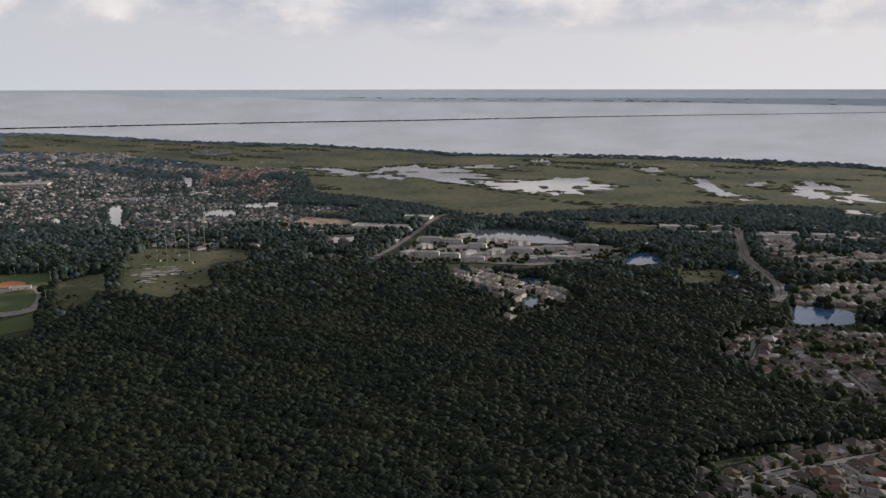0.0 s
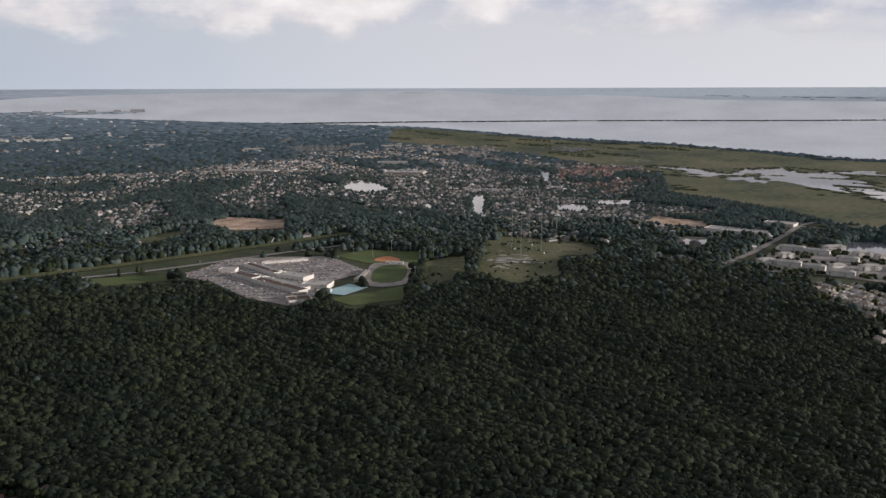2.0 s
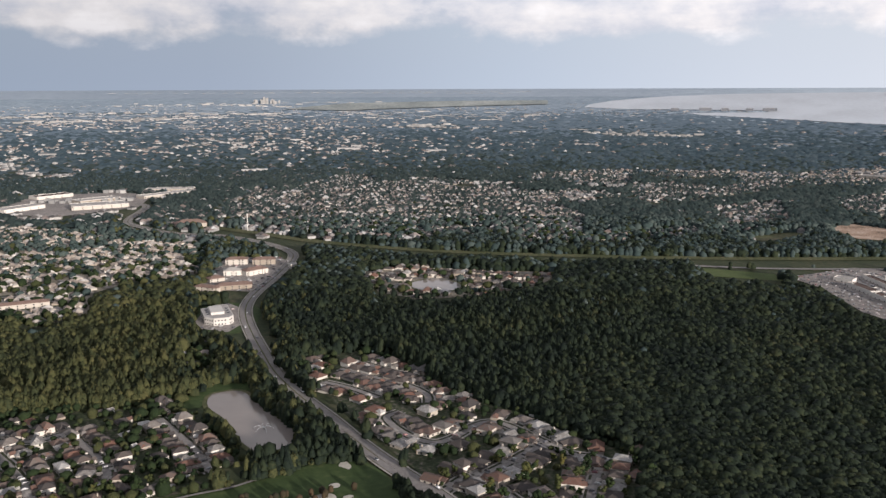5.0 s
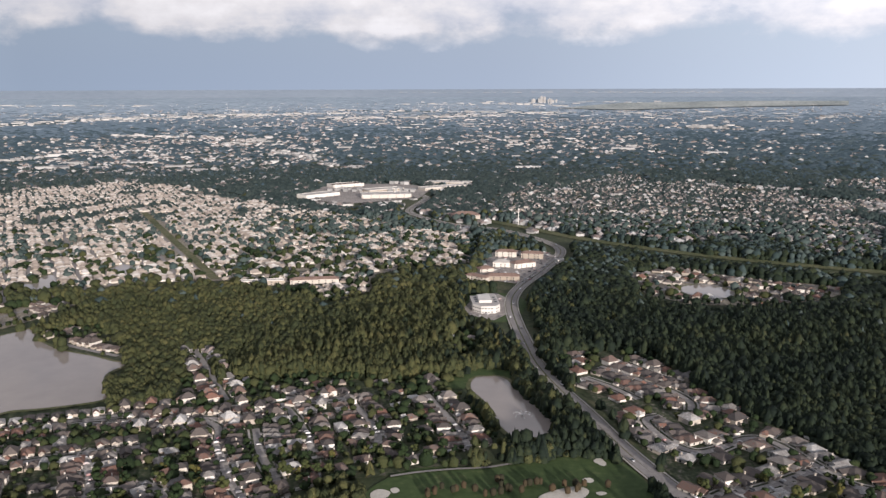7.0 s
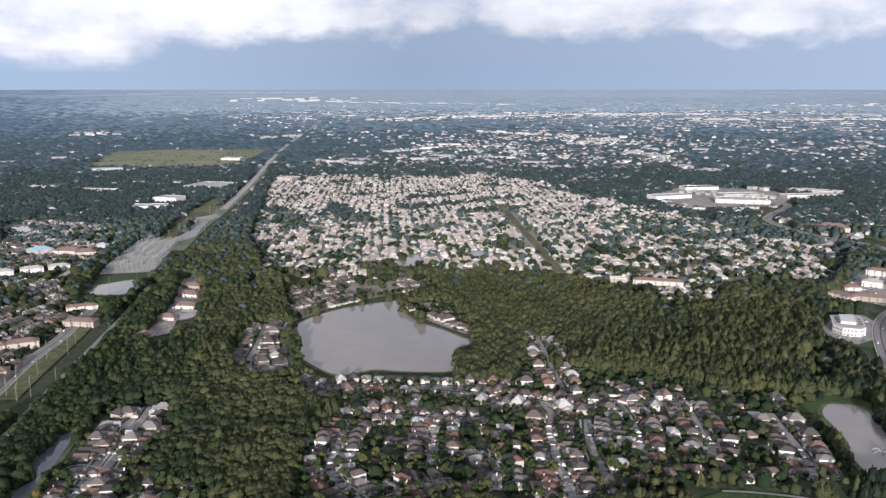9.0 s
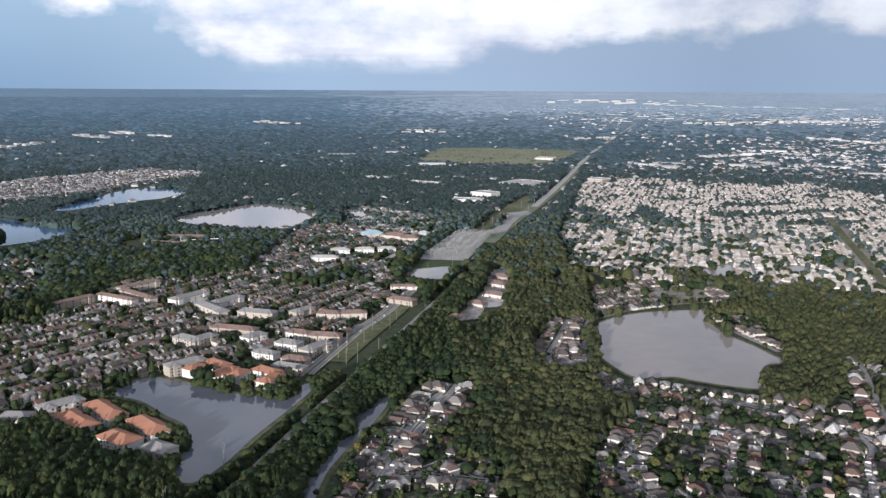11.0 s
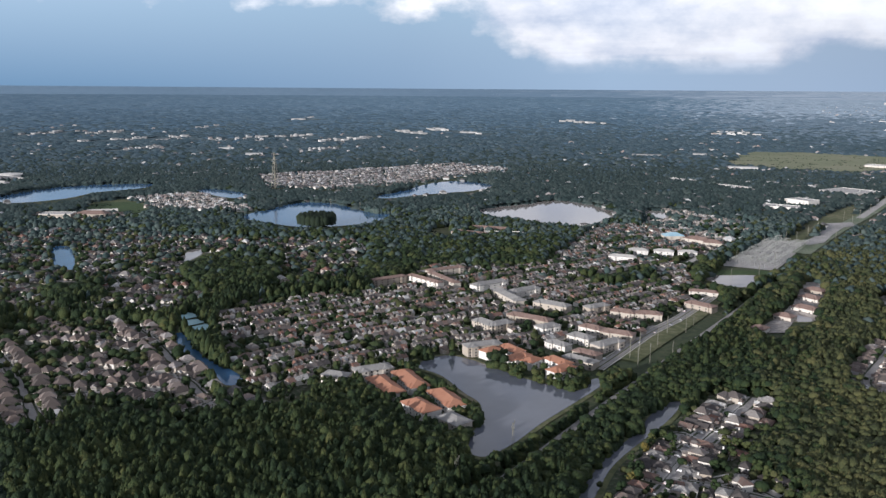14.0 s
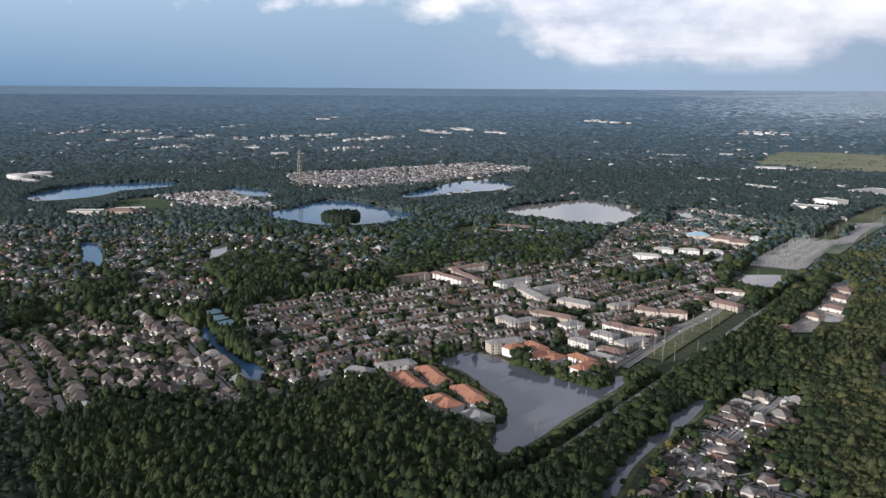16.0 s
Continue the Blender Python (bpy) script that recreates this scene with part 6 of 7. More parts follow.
def build_far_houses():
    WV, WF, RV, RF = hip_house()
    TV = np.array([(-.49, -.58, .95), (.49, -.58, .95), (.49, .58, .95), (-.49, .58, .95), (-.49, 0, 1.5), (.49, 0, 1.5)])      # a gabled terrace roof
    TF = np.array([(0, 1, 5), (0, 5, 4), (2, 3, 4), (2, 4, 5), (1, 2, 5), (3, 0, 4)])
    GV = TV[:, [1, 0, 2]] * (-1, 1, 1)                # its small front gable
    GF = TF
    h = H[N_NEAR:]
    pos = np.column_stack([h[:, 0], h[:, 1], np.zeros(len(h))])
    # a front wing with its own lower roof on every house
    c, s = np.cos(h[:, 2]), np.sin(h[:, 2])
    off = np.column_stack([-h[:, 3] * .22, -h[:, 4] * .55])
    wing = np.column_stack([h[:, 0] + off[:, 0] * c - off[:, 1] * s, h[:, 1] + off[:, 0] * s + off[:, 1] * c, np.zeros(len(h))])
    wsc = np.column_stack([h[:, 3] * .5, h[:, 4] * .45, np.minimum(h[:, 5], 3.0)])
    light = np.zeros(len(h), bool)
    for name, pts, a in HOODS:
        if name in ("L", "U", "V", "W", "C", "C2", "C3", "C4", "E"):
            light |= inside(pts, h[:, 0], h[:, 1])
    row = h[:, 6] == list(KINDS).index("terrace")
    low = (h[:, 6] == list(KINDS).index("bungalow")) & (np.arange(len(h)) % 3 > 0)      # plain boxes with one roof
    brown = np.zeros(len(h), bool)
    for name, pts, a in HOODS:
        if name in ("O", "R3", "K", "K2", "K3"):
            brown |= inside(pts, h[:, 0], h[:, 1])
    mixed = np.zeros(len(h), bool)
    for name, pts, a in HOODS:
        if name in ("J", "J2", "M", "N", "N2", "I", "A", "B", "H", "P", "Q", "U2"):
            mixed |= inside(pts, h[:, 0], h[:, 1])
    mixed &= ~brown
    light &= ~mixed & ~brown
    red = inside(dict((n, p) for n, p, a in HOODS)["RC"], h[:, 0], h[:, 1])
    for q, roof, label in ((red, M_ROOF_RED, "condominium houses with red tiled roofs"), (brown, M_ROOF_BROWN, "rows of stuccoed houses with dark brown roofs"), (mixed, M_ROOF_MIXED, "stuccoed houses with grey, brown and red shingled roofs"), (~light & ~red & ~brown & ~mixed, M_ROOF_FAR, "rows of stuccoed houses with brown and grey roofs"), (light, M_ROOF_PALE, "rows of houses with whitish, sunshine-toned roofs")):
        t, d = q & row, q & ~row
        gab = d & ~low & (np.arange(len(h)) % 5 < 3)
        e = d & ~low & ~gab
        pieces = [(*stamp(WV, WF, pos[q], h[q, 2], h[q, 3:6]), 0), (*stamp(RV, RF, pos[d], h[d, 2], h[d, 3:6]), 1), (*stamp(WV, WF, wing[e], h[e, 2], wsc[e]), 0), (*stamp(RV, RF, wing[e], h[e, 2], wsc[e]), 1)]
        pieces += [(*stamp(WV, WF, wing[gab], h[gab, 2], wsc[gab]), 0), (*stamp(GV, GF[:4], wing[gab], h[gab, 2], wsc[gab] * (1.05, 1, 1.15)), 1), (*stamp(GV * (0.96, 0.98, 0.99), GF[4:], wing[gab], h[gab, 2], wsc[gab] * (1.05, 1, 1.15)), 0)]
        if t.any():
            pieces.append((*stamp(TV, TF, pos[t], h[t, 2], h[t, 3:6]), 1))
            pieces.append((*stamp(WV, WF, wing[t], h[t, 2], wsc[t] * (1, 1, 1.6)), 0))
            pieces.append((*stamp(GV, GF[:4], wing[t], h[t, 2], wsc[t] * (1.05, 1, 1.6)), 1))
            pieces.append((*stamp(GV * (0.96, 0.98, 0.99), GF[4:], wing[t], h[t, 2], wsc[t] * (1.05, 1, 1.6)), 0))
        V, F, I = join(pieces)
        tagged(new("houses", mesh_of("houses", warp(V), F, [M_WALL_FAR, roof], I)), label, "houses", kind="stuff")


build_near_houses()
build_far_houses()


# ---- trees ----
def ico(level=0):
    bm = bmesh.new()
    bmesh.ops.create_icosphere(bm, subdivisions=level + 1, radius=1)
    V = np.array([v.co[:] for v in bm.verts])
    F = np.array([[v.index for v in f.verts] for f in bm.faces])
    bm.free()
    return V, F


def crown(level, cut, lump, seed, tall=1.0, point=0.0):
    V, F = ico(level)
    F = F[V[F].mean(1)[:, 2] > cut]
    used = np.unique(F)
    lut = -np.ones(len(V), int)
    lut[used] = np.arange(len(used))
    V, F = V[used], lut[F]
    r = np.random.default_rng(seed)
    V = V * (1 + r.normal(0, lump, (len(V), 1))) + r.normal(0, lump * 0.4, V.shape)
    V[:, :2] *= 1 - point * np.clip((V[:, 2:] + 0.3) / 1.3, 0, 1)
    V[:, 2] *= tall
    return V, F


DOME_V = np.array([(math.cos(k * 1.2566), math.sin(k * 1.2566), -0.45) for k in range(5)] + [(0.1, 0, 0.9)])
DOME_F = np.array([(k, (k + 1) % 5, 5) for k in range(5)])


def scatter(r0, r1, step):
    """Jittered points over the part of the ring that the sweep can see."""
    out = []
    if step < 1:
        rings = np.exp(np.arange(math.log(r0), math.log(r1), step))
        steps = rings * step
    else:
        rings = np.arange(r0, r1, step)
        steps = np.full(len(rings), step)
    for r, s in zip(rings, steps):
        a = np.arange(radians(-34), radians(184), s / r)
        a = a + rng.uniform(-.5, .5, len(a)) * s / r
        q = r + rng.uniform(-.5, .5, len(a)) * s
        out.append(np.column_stack([CX - np.sin(a) * q, CY + np.cos(a) * q]))
    return np.concatenate(out)


def hoods_at(X, Y):
    h = np.zeros(len(X), bool)
    for n, pts, a in HOODS:
        h |= inside(pts, X, Y)
    for pts in WOODLOTS:
        h &= ~inside(pts, X, Y)
    return h & ~wood_patch(X, Y)


# how thickly the gardens of a neighbourhood are planted
THIN = {"L": 0.8, "K": 0.55, "H": 0.3, "P": 1.0, "O": 0.75, "K2": 0.4, "K3": 0.4, "Q": 0.95, "I": 0.28, "N": 0.45, "N2": 0.45, "R": 0.5, "R2": 0.5, "J": 0.7, "J2": 0.7, "M": 0.7, "A": 0.5, "B": 0.5, "C": 0.3, "C2": 0.3, "F": 1.3, "C3": 0.25, "C4": 0.25, "E": 0.4, "E3": 0.3}


def build_trees(name, r0, r1, step, templates, size, label, town=0.3, high=13.0):
    P = scatter(r0, r1, step)
    X, Y = P.T
    hood = hoods_at(X, Y)
    bad = blocked(X, Y) | is_taken(X, Y) | inside(MARSH, X, Y)
    if r1 < 3000:       # tall trees keep clear of the open ground that is seen over their tops
        luck = rng.random(len(P))
        for part_up in (0.3, 0.6, 0.9):
            k = EYE_Z / (EYE_Z - high * part_up)
            XX, YY = CX + (X - CX) * k, CY + (Y - CY) * k
            bad |= ~hood & is_taken(XX, YY, shown) & (luck > 0.25 + 0.6 * part_up)
            bad |= ~hood & (blocked(XX, YY, wide=True, skip=("main",) if part_up > 0.5 else ()) | (hoods_at(XX, YY) & (luck > 0.12)))
    for k in (1.012, 1.024):
        bad |= hood & is_taken(CX + (X - CX) * k, CY + (Y - CY) * k, shown) & (rng.random(len(P)) < 0.5)
    thin = np.ones(len(P))
    for n, pts, a in HOODS:
        if n in THIN:
            thin[inside(pts, X, Y)] = THIN[n]
    for xa, ya, xb, yb, num in STRIPS:       # open ground round the rows of sheds
        far = max(math.hypot(xa, ya), math.hypot(xb, yb))
        if r1 > 2700:
            toward = 1 + np.array([0.0, 0.02])
            for k in toward:
                bad |= near_line([(xa, ya), (xb, yb)], CX + (X - CX) * k, CY + (Y - CY) * k, 0.012 * far)
    bad |= hood & (rng.random(len(P)) > town * thin)
    P, hood = P[~bad], hood[~bad]
    skirt = np.zeros(len(P), bool)
    if r1 < 3000:       # low bushes close the edges of the woods
        d = P - (CX, CY)
        d /= np.hypot(d[:, 0], d[:, 1])[:, None]
        Q = P - d * step * 1.7
        edge = ~hood & (blocked(Q[:, 0], Q[:, 1]) | hoods_at(Q[:, 0], Q[:, 1]) | is_taken(Q[:, 0], Q[:, 1]))
        P = np.vstack([P, P[edge] - d[edge] * step * 0.55, P[edge] - d[edge] * step * 0.2])
        hood = np.concatenate([hood, np.zeros(2 * edge.sum(), bool)])
        skirt = np.concatenate([skirt, np.ones(2 * edge.sum(), bool)])
    r = np.hypot(P[:, 0] - CX, P[:, 1] - CY)
    s = (np.full(len(P), step) if step > 1 else r * step) * size * np.clip(np.exp(rng.normal(0, 0.3, len(P))), 0.5, 1.9)
    # farther stands take the haze-coloured leaves; nearer and farther grade into each other
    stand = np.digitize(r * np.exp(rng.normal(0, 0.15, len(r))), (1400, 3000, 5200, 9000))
    stands = (None, M_HAZED_MIDTREE, M_HAZED_FARTREE, M_HAZED_HORIZON, M_HAZY)
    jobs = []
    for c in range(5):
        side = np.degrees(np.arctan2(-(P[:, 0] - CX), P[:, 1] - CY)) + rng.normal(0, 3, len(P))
        other = {0: ((side > 80) & (side < 126), M_OLIVE), 3: (side < 132, M_HAZED_HORIZON_PALE)}.get(c)
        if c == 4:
            jobs.append((name, ~hood & (stand == c) & (side < 46), M_HAZED_SHORE))
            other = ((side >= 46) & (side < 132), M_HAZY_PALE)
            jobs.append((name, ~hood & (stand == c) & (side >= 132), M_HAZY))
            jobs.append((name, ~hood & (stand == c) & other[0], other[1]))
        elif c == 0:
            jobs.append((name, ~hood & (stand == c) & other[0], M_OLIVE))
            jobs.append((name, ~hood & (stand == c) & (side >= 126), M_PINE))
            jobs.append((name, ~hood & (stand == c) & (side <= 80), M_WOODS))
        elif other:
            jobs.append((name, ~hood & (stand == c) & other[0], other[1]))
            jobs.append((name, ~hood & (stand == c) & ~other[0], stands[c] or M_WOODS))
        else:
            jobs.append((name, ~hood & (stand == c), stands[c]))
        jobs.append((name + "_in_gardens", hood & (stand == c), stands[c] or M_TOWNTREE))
    for kind, sel, m in jobs:
        parts = []
        pick = rng.integers(0, len(templates), len(P))
        az = np.degrees(np.arctan2(-(P[:, 0] - CX), P[:, 1] - CY))
        az = az + 14 * np.sin(P[:, 0] / 90 + P[:, 1] / 130) + rng.normal(0, 8, len(P))
        broad = ((az < 62) | (az > 95) & (az < 148)) & (len(templates) >= 8)
        pick = np.where(broad, rng.integers(0, 2, len(P)) * 4, pick)
        for k, (TV, TF) in enumerate(ROUND[:len(templates)] if "gardens" in kind and r1 < 2000 else templates):
            i = sel & (pick % len(ROUND) == k if "gardens" in kind and r1 < 2000 else pick == k)
            if i.any():
                q = s[i] * np.where(hood[i], 0.85, 1)
                hgt = np.where(broad[i], 0.75, 1.0) * np.minimum(q * 1.15, 6) * rng.uniform(0.8, 1.3, i.sum())
                top = np.where(hood[i], 3.2, high - 5.5 if r1 < 3000 else 4.0) * rng.uniform(0.85, 1.15, i.sum())
                x, y = P[i].T
                top = top + np.where(hood[i], 0, 1.8 * np.sin(x / 21 + 1.5 * np.sin(y / 33)) * np.sin(y / 17 + np.sin(x / 40)) + 1.2 * np.sin(x / 71 + y / 53))
                top = np.where(skirt[i], rng.uniform(0.5, 4.0, i.sum()), top)
                parts.append(stamp(TV, TF, np.column_stack([P[i], top]), rng.uniform(0, 6.28, i.sum()), np.column_stack([q, q, hgt])))
        if parts:
            V, F, I = join(parts)
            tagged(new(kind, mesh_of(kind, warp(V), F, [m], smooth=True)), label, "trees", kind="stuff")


# ---- far settlements ----
def density(X, Y):
    """How built-up the plain is, patch by patch."""
    d = 0.5 + 0.5 * np.sin(X / 620 + 2 * np.sin(Y / 1100)) * np.sin(Y / 540 + 2 * np.sin(X / 1300))
    az = np.degrees(np.arctan2(-(X - CX), Y - CY))
    r = np.hypot(X - CX, Y - CY)
    east = np.clip(1 - np.abs(az - 85) / 55, 0, 1)
    mall = np.exp(-((az - 100) / 12) ** 2 - ((r - 3000) / 1100) ** 2)
    return np.clip(0.75 * mall + d * (0.35 + 0.8 * east) - np.clip((r - 4000) / 9000, 0, 0.5) * (az > 125), 0, 1)


def build_far_settlements():
    n = 80000
    r = np.exp(rng.uniform(math.log(1450), math.log(15000), n))
    a = np.radians(rng.uniform(-33, 183, n))
    X, Y = CX - np.sin(a) * r, CY + np.cos(a) * r
    ok = (rng.random(n) < density(X, Y) ** 1.5 * 0.62) & ~hoods_at(X, Y) & ~blocked(X, Y) & ~inside(MARSH, X, Y) & ~is_taken(X, Y)
    X, Y, r, a = X[ok], Y[ok], r[ok], a[ok]
    mark(X[r < 2900], Y[r < 2900], 9)
    mark(X[r >= 2900], Y[r >= 2900], 20)
    n = len(X)
    big = (rng.random(n) < 0.03) & (r > 2600)
    grow = np.clip(r / 3500, 1, 1.35)
    sc = np.column_stack([rng.uniform(10, 15, n) * grow, rng.uniform(11, 17, n) * grow, rng.uniform(3.5, 6.5, n) * grow])
    sc[big] = np.column_stack([rng.uniform(30, 110, big.sum()), rng.uniform(25, 50, big.sum()), rng.uniform(7, 11, big.sum())])
    # a strip of large sheds and malls along the trunk roads
    m = 260
    a2 = np.radians(rng.uniform(58, 120, m))
    r2 = rng.normal(8600, 900, m)
    P2 = np.column_stack([CX - np.sin(a2) * r2, CY + np.cos(a2) * r2])
    ang = np.where(big, a, np.round(rng.uniform(0, 4, n)) * 0.785 + rng.normal(0, 0.1, n))
    S = []
    for xa, ya, xb, yb, num in STRIPS:
        f = rng.random(num)
        S.append(np.column_stack([xa + (xb - xa) * f, ya + (yb - ya) * f, np.full(num, math.atan2(yb - ya, xb - xa)), np.full(num, math.hypot(xb - xa, yb - ya) / num)]))
    S = np.concatenate(S)
    rs = np.hypot(S[:, 0], S[:, 1])
    S[:, :2] *= 1 + rng.normal(0, 0.008, (len(S), 1)) * np.clip(rs / 3000, 1, 3)[:, None]
    P2, a2 = np.vstack([P2, S[:, :2]]), np.concatenate([a2, S[:, 2]])
    pos = np.vstack([np.column_stack([X, Y, np.zeros(n)]), np.column_stack([P2, np.zeros(len(P2))])])
    ln = np.clip(S[:, 3] * rng.uniform(0.5, 1.2, len(S)), 12, 260)
    sc = np.vstack([sc, np.column_stack([rng.uniform(40, 150, m), rng.uniform(30, 70, m), rng.uniform(7, 12, m)]), np.column_stack([ln, np.clip(ln * 0.6, 10, 45), rng.uniform(5, 9, len(S)) * np.clip(rs / 4000, 1, 1.5)])])
    ang = np.concatenate([ang, a2])
    flat = np.concatenate([big, np.ones(len(P2), bool)])
    near = rs < 2900
    mark(S[near, 0], S[near, 1], 10)
    WV, WF, RV, RF = hip_house()
    BV = WV.copy()
    BF = np.vstack([WF, [(4, 5, 6), (4, 6, 7)]])
    h = ~flat
    V, F, I = join([(*stamp(WV, WF, pos[h], ang[h], sc[h]), 0), (*stamp(RV, RF, pos[h], ang[h], sc[h]), 1), (*stamp(BV, BF, pos[flat], ang[flat], sc[flat]), 2)])
    tagged(new("settlements", mesh_of("settlements", warp(V), F, [M_FARWHITE, M_ROOF_FAR, M_FARWHITE], I)), "scattered pale roofs and sheds of distant suburbs", "settlements", kind="stuff")


build_far_settlements()


def build_far_block(name, label, cat, group, t_az, r, w, d, h, mat):
    """A building on the skyline, drawn in with the distance."""
    a = radians(t_az)
    x, y = CX - math.sin(a) * r, CY + math.cos(a) * r
    V, F = stamp(np.array([(-.5, -.5, 0), (.5, -.5, 0), (.5, .5, 0), (-.5, .5, 0), (-.5, -.5, 1), (.5, -.5, 1), (.5, .5, 1), (-.5, .5, 1)]),
                 np.array([(0, 1, 5), (0, 5, 4), (1, 2, 6), (1, 6, 5), (2, 3, 7), (2, 7, 6), (3, 0, 4), (3, 4, 7), (4, 5, 6), (4, 6, 7)]), [(x, y, 0)], np.array([a]), [(w, d, h * 0.93)])
    e = tagged(new(name), label, cat, group)
    part("wall", mesh_of("wall", warp(V), F, [mat]), mat, e)
    V, F = stamp(np.array([(-.5, -.5, 0), (.5, -.5, 0), (.5, .5, 0), (-.5, .5, 0), (-.5, -.5, 1), (.5, -.5, 1), (.5, .5, 1), (-.5, .5, 1)]),
                 np.array([(0, 1, 5), (0, 5, 4), (1, 2, 6), (1, 6, 5), (2, 3, 7), (2, 7, 6), (3, 0, 4), (3, 4, 7), (4, 5, 6), (4, 6, 7)]), [(x, y, h * 0.93)], np.array([a]), [(w * 0.55, d * 0.6, h * 0.07)])
    part("roof", mesh_of("roof", warp(V), F, [M_FLATROOF]), M_FLATROOF, e)


for k in range(22):          # downtown towers
    c = rng.normal(0, 1)
    build_far_block("tower", "pale high-rise tower of the distant city", "tower", "city skyline", 77.1 + 0.55 * c, 15500 + rng.uniform(-600, 600), rng.uniform(28, 60), 40, rng.uniform(45, 150) * math.exp(-c * c * 0.25), M_FARWHITE)
for k in range(34):
    build_far_block("mid_rise", "low pale mid-rise of the distant city", "building", "city skyline", rng.uniform(58, 87), 15000 + rng.uniform(-1500, 1500), rng.uniform(40, 160), 60, rng.uniform(10, 28), M_FARWHITE)
for az, w in ((49.8, 90), (47.9, 130), (46.7, 80), (45.2, 80), (44.0, 150)):
    build_far_block("hotel", "grey waterfront hotel on the far point", "hotel", "waterfront hotels", az, 9900, w, 60, rng.uniform(30, 45), M_HOTEL)
for k in range(30):
    build_far_block("shore_building", "white block on the far shore", "building", "far shore buildings", rng.uniform(-25, 22), rng.uniform(14500, 24000), rng.uniform(60, 180), 60, rng.uniform(8, 18), M_FARWHITE)
for k in range(26):
    build_far_block("plant_building", "white industrial block near the horizon", "building", "industry near the horizon", rng.normal(117, 2.4), rng.uniform(17000, 24000), rng.uniform(80, 260), 80, rng.uniform(15, 45), M_FARWHITE)

def clumped(seed, lobes, tall, point):
    """A crown of one lumpy heap and smaller tufts that stand out of it."""
    r = np.random.default_rng(seed)
    parts = [crown(0, -0.3, 0.22, seed, tall, point)]
    for k in range(lobes):
        a, q = r.uniform(0, 6.28), r.uniform(0.45, 0.75)
        w = r.uniform(0.38, 0.58)
        parts.append((DOME_V * (w, w, w * 1.25 * tall) * (1 + r.normal(0, 0.12, DOME_V.shape)) + (q * math.cos(a), q * math.sin(a), r.uniform(-0.1, 0.55) * tall), DOME_F))
    return join(parts)[:2]


NEAR = [clumped(k, 2 + k % 3, 1.0 + 0.22 * (k % 4), 0.1 + 0.14 * (k % 4)) for k in range(8)] + [clumped(20 + k, 5, 1.1, 0.1) for k in range(2)]
NEAR2 = [clumped(40 + k, 1 + k % 2, 1.0 + 0.2 * (k % 4), 0.1 + 0.13 * (k % 4)) for k in range(8)]
ROUND = [crown(0, -0.5, 0.16, 60 + k, 0.95) for k in range(6)]
MID = [crown(0, -0.5, 0.14, 10 + k, 0.95) for k in range(6)] + [crown(0, -0.5, 0.12, 30, 1.3, 0.35)]


def tree_model(k):
    r = np.random.default_rng(50 + k)
    e = new("tree")
    bm = bmesh.new()
    bmesh.ops.create_cone(bm, cap_ends=False, segments=6, radius1=0.35, radius2=0.12, depth=5.0, matrix=Matrix.Translation((0, 0, 2.5)))
    for q in range(4):
        a = q * 1.57 + r.uniform(-.4, .4)
        m = Matrix.Translation((0, 0, 3.6)) @ Matrix.Rotation(a, 4, "Z") @ Matrix.Rotation(0.8, 4, "X") @ Matrix.Translation((0, 0, 1.2))
        bmesh.ops.create_cone(bm, cap_ends=False, segments=5, radius1=0.14, radius2=0.04, depth=2.6, matrix=m)
    part("trunk", bm, M_BARK, e)
    clumps = []
    for q in range(9):
        a, rr, z = r.uniform(0, 6.28), r.uniform(0.3, 2.6), r.uniform(3.6, 7.4)
        V, F = crown(0, -2, 0.16, 70 + 10 * k + q)
        clumps.append((V * r.uniform(1.1, 2.0) * (1, 1, 0.8) + (rr * math.cos(a), rr * math.sin(a), z), F))
    V, F, I = join(clumps)
    part("crown", mesh_of("crown", V, F, [M_LEAF], smooth=True), M_LEAF, e)
    return tagged(e, ("round dark green garden tree among houses", "spreading dark green garden tree", "uneven broad-leaved garden tree", "small clumped garden tree")[k], "tree", "garden trees")


def plant_trees(count):
    """Single garden trees between the nearest houses."""
    models = [None] * 4
    done = 0
    for x, y, a, w, d, h, kind in H[:420]:
        for q in range(3):
            g = rng.uniform(0, 6.28)
            X, Y = np.array([x + 9 * math.cos(g)]), np.array([y + 9 * math.sin(g)])
            if done >= count or is_taken(X, Y)[0] or blocked(X, Y)[0] or min(np.hypot(H[:, 0] - X, H[:, 1] - Y)) < 5.5:
                continue
            k = int(rng.integers(0, 4))
            s = rng.uniform(0.75, 1.35)
            m = pose(X[0], Y[0], 0.3, 0, 0, rng.uniform(0, 360))
            if models[k] is None:
                models[k] = tree_model(k)
                models[k].matrix_basis = m
            else:
                o = copy_thing(models[k], m)
                o.scale = (s, s, s * rng.uniform(0.85, 1.2))
            mark(X, Y, 3)
            done += 1


plant_trees(280)
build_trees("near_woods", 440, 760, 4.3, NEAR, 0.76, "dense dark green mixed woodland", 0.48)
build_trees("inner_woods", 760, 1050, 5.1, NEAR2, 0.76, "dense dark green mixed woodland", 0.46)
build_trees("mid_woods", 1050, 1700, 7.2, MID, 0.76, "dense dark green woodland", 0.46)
build_trees("far_woods", 1700, 2700, 9.5, [(DOME_V * (1, 1, 0.8), DOME_F)], 0.85, "distant dark woodland and garden trees, toned for haze", 0.62)
build_trees("distant_woods", 2700, 5200, 0.0075, [(DOME_V, DOME_F)], 0.8, "distant dark woodland of the plain, toned blue for haze", 0.5)
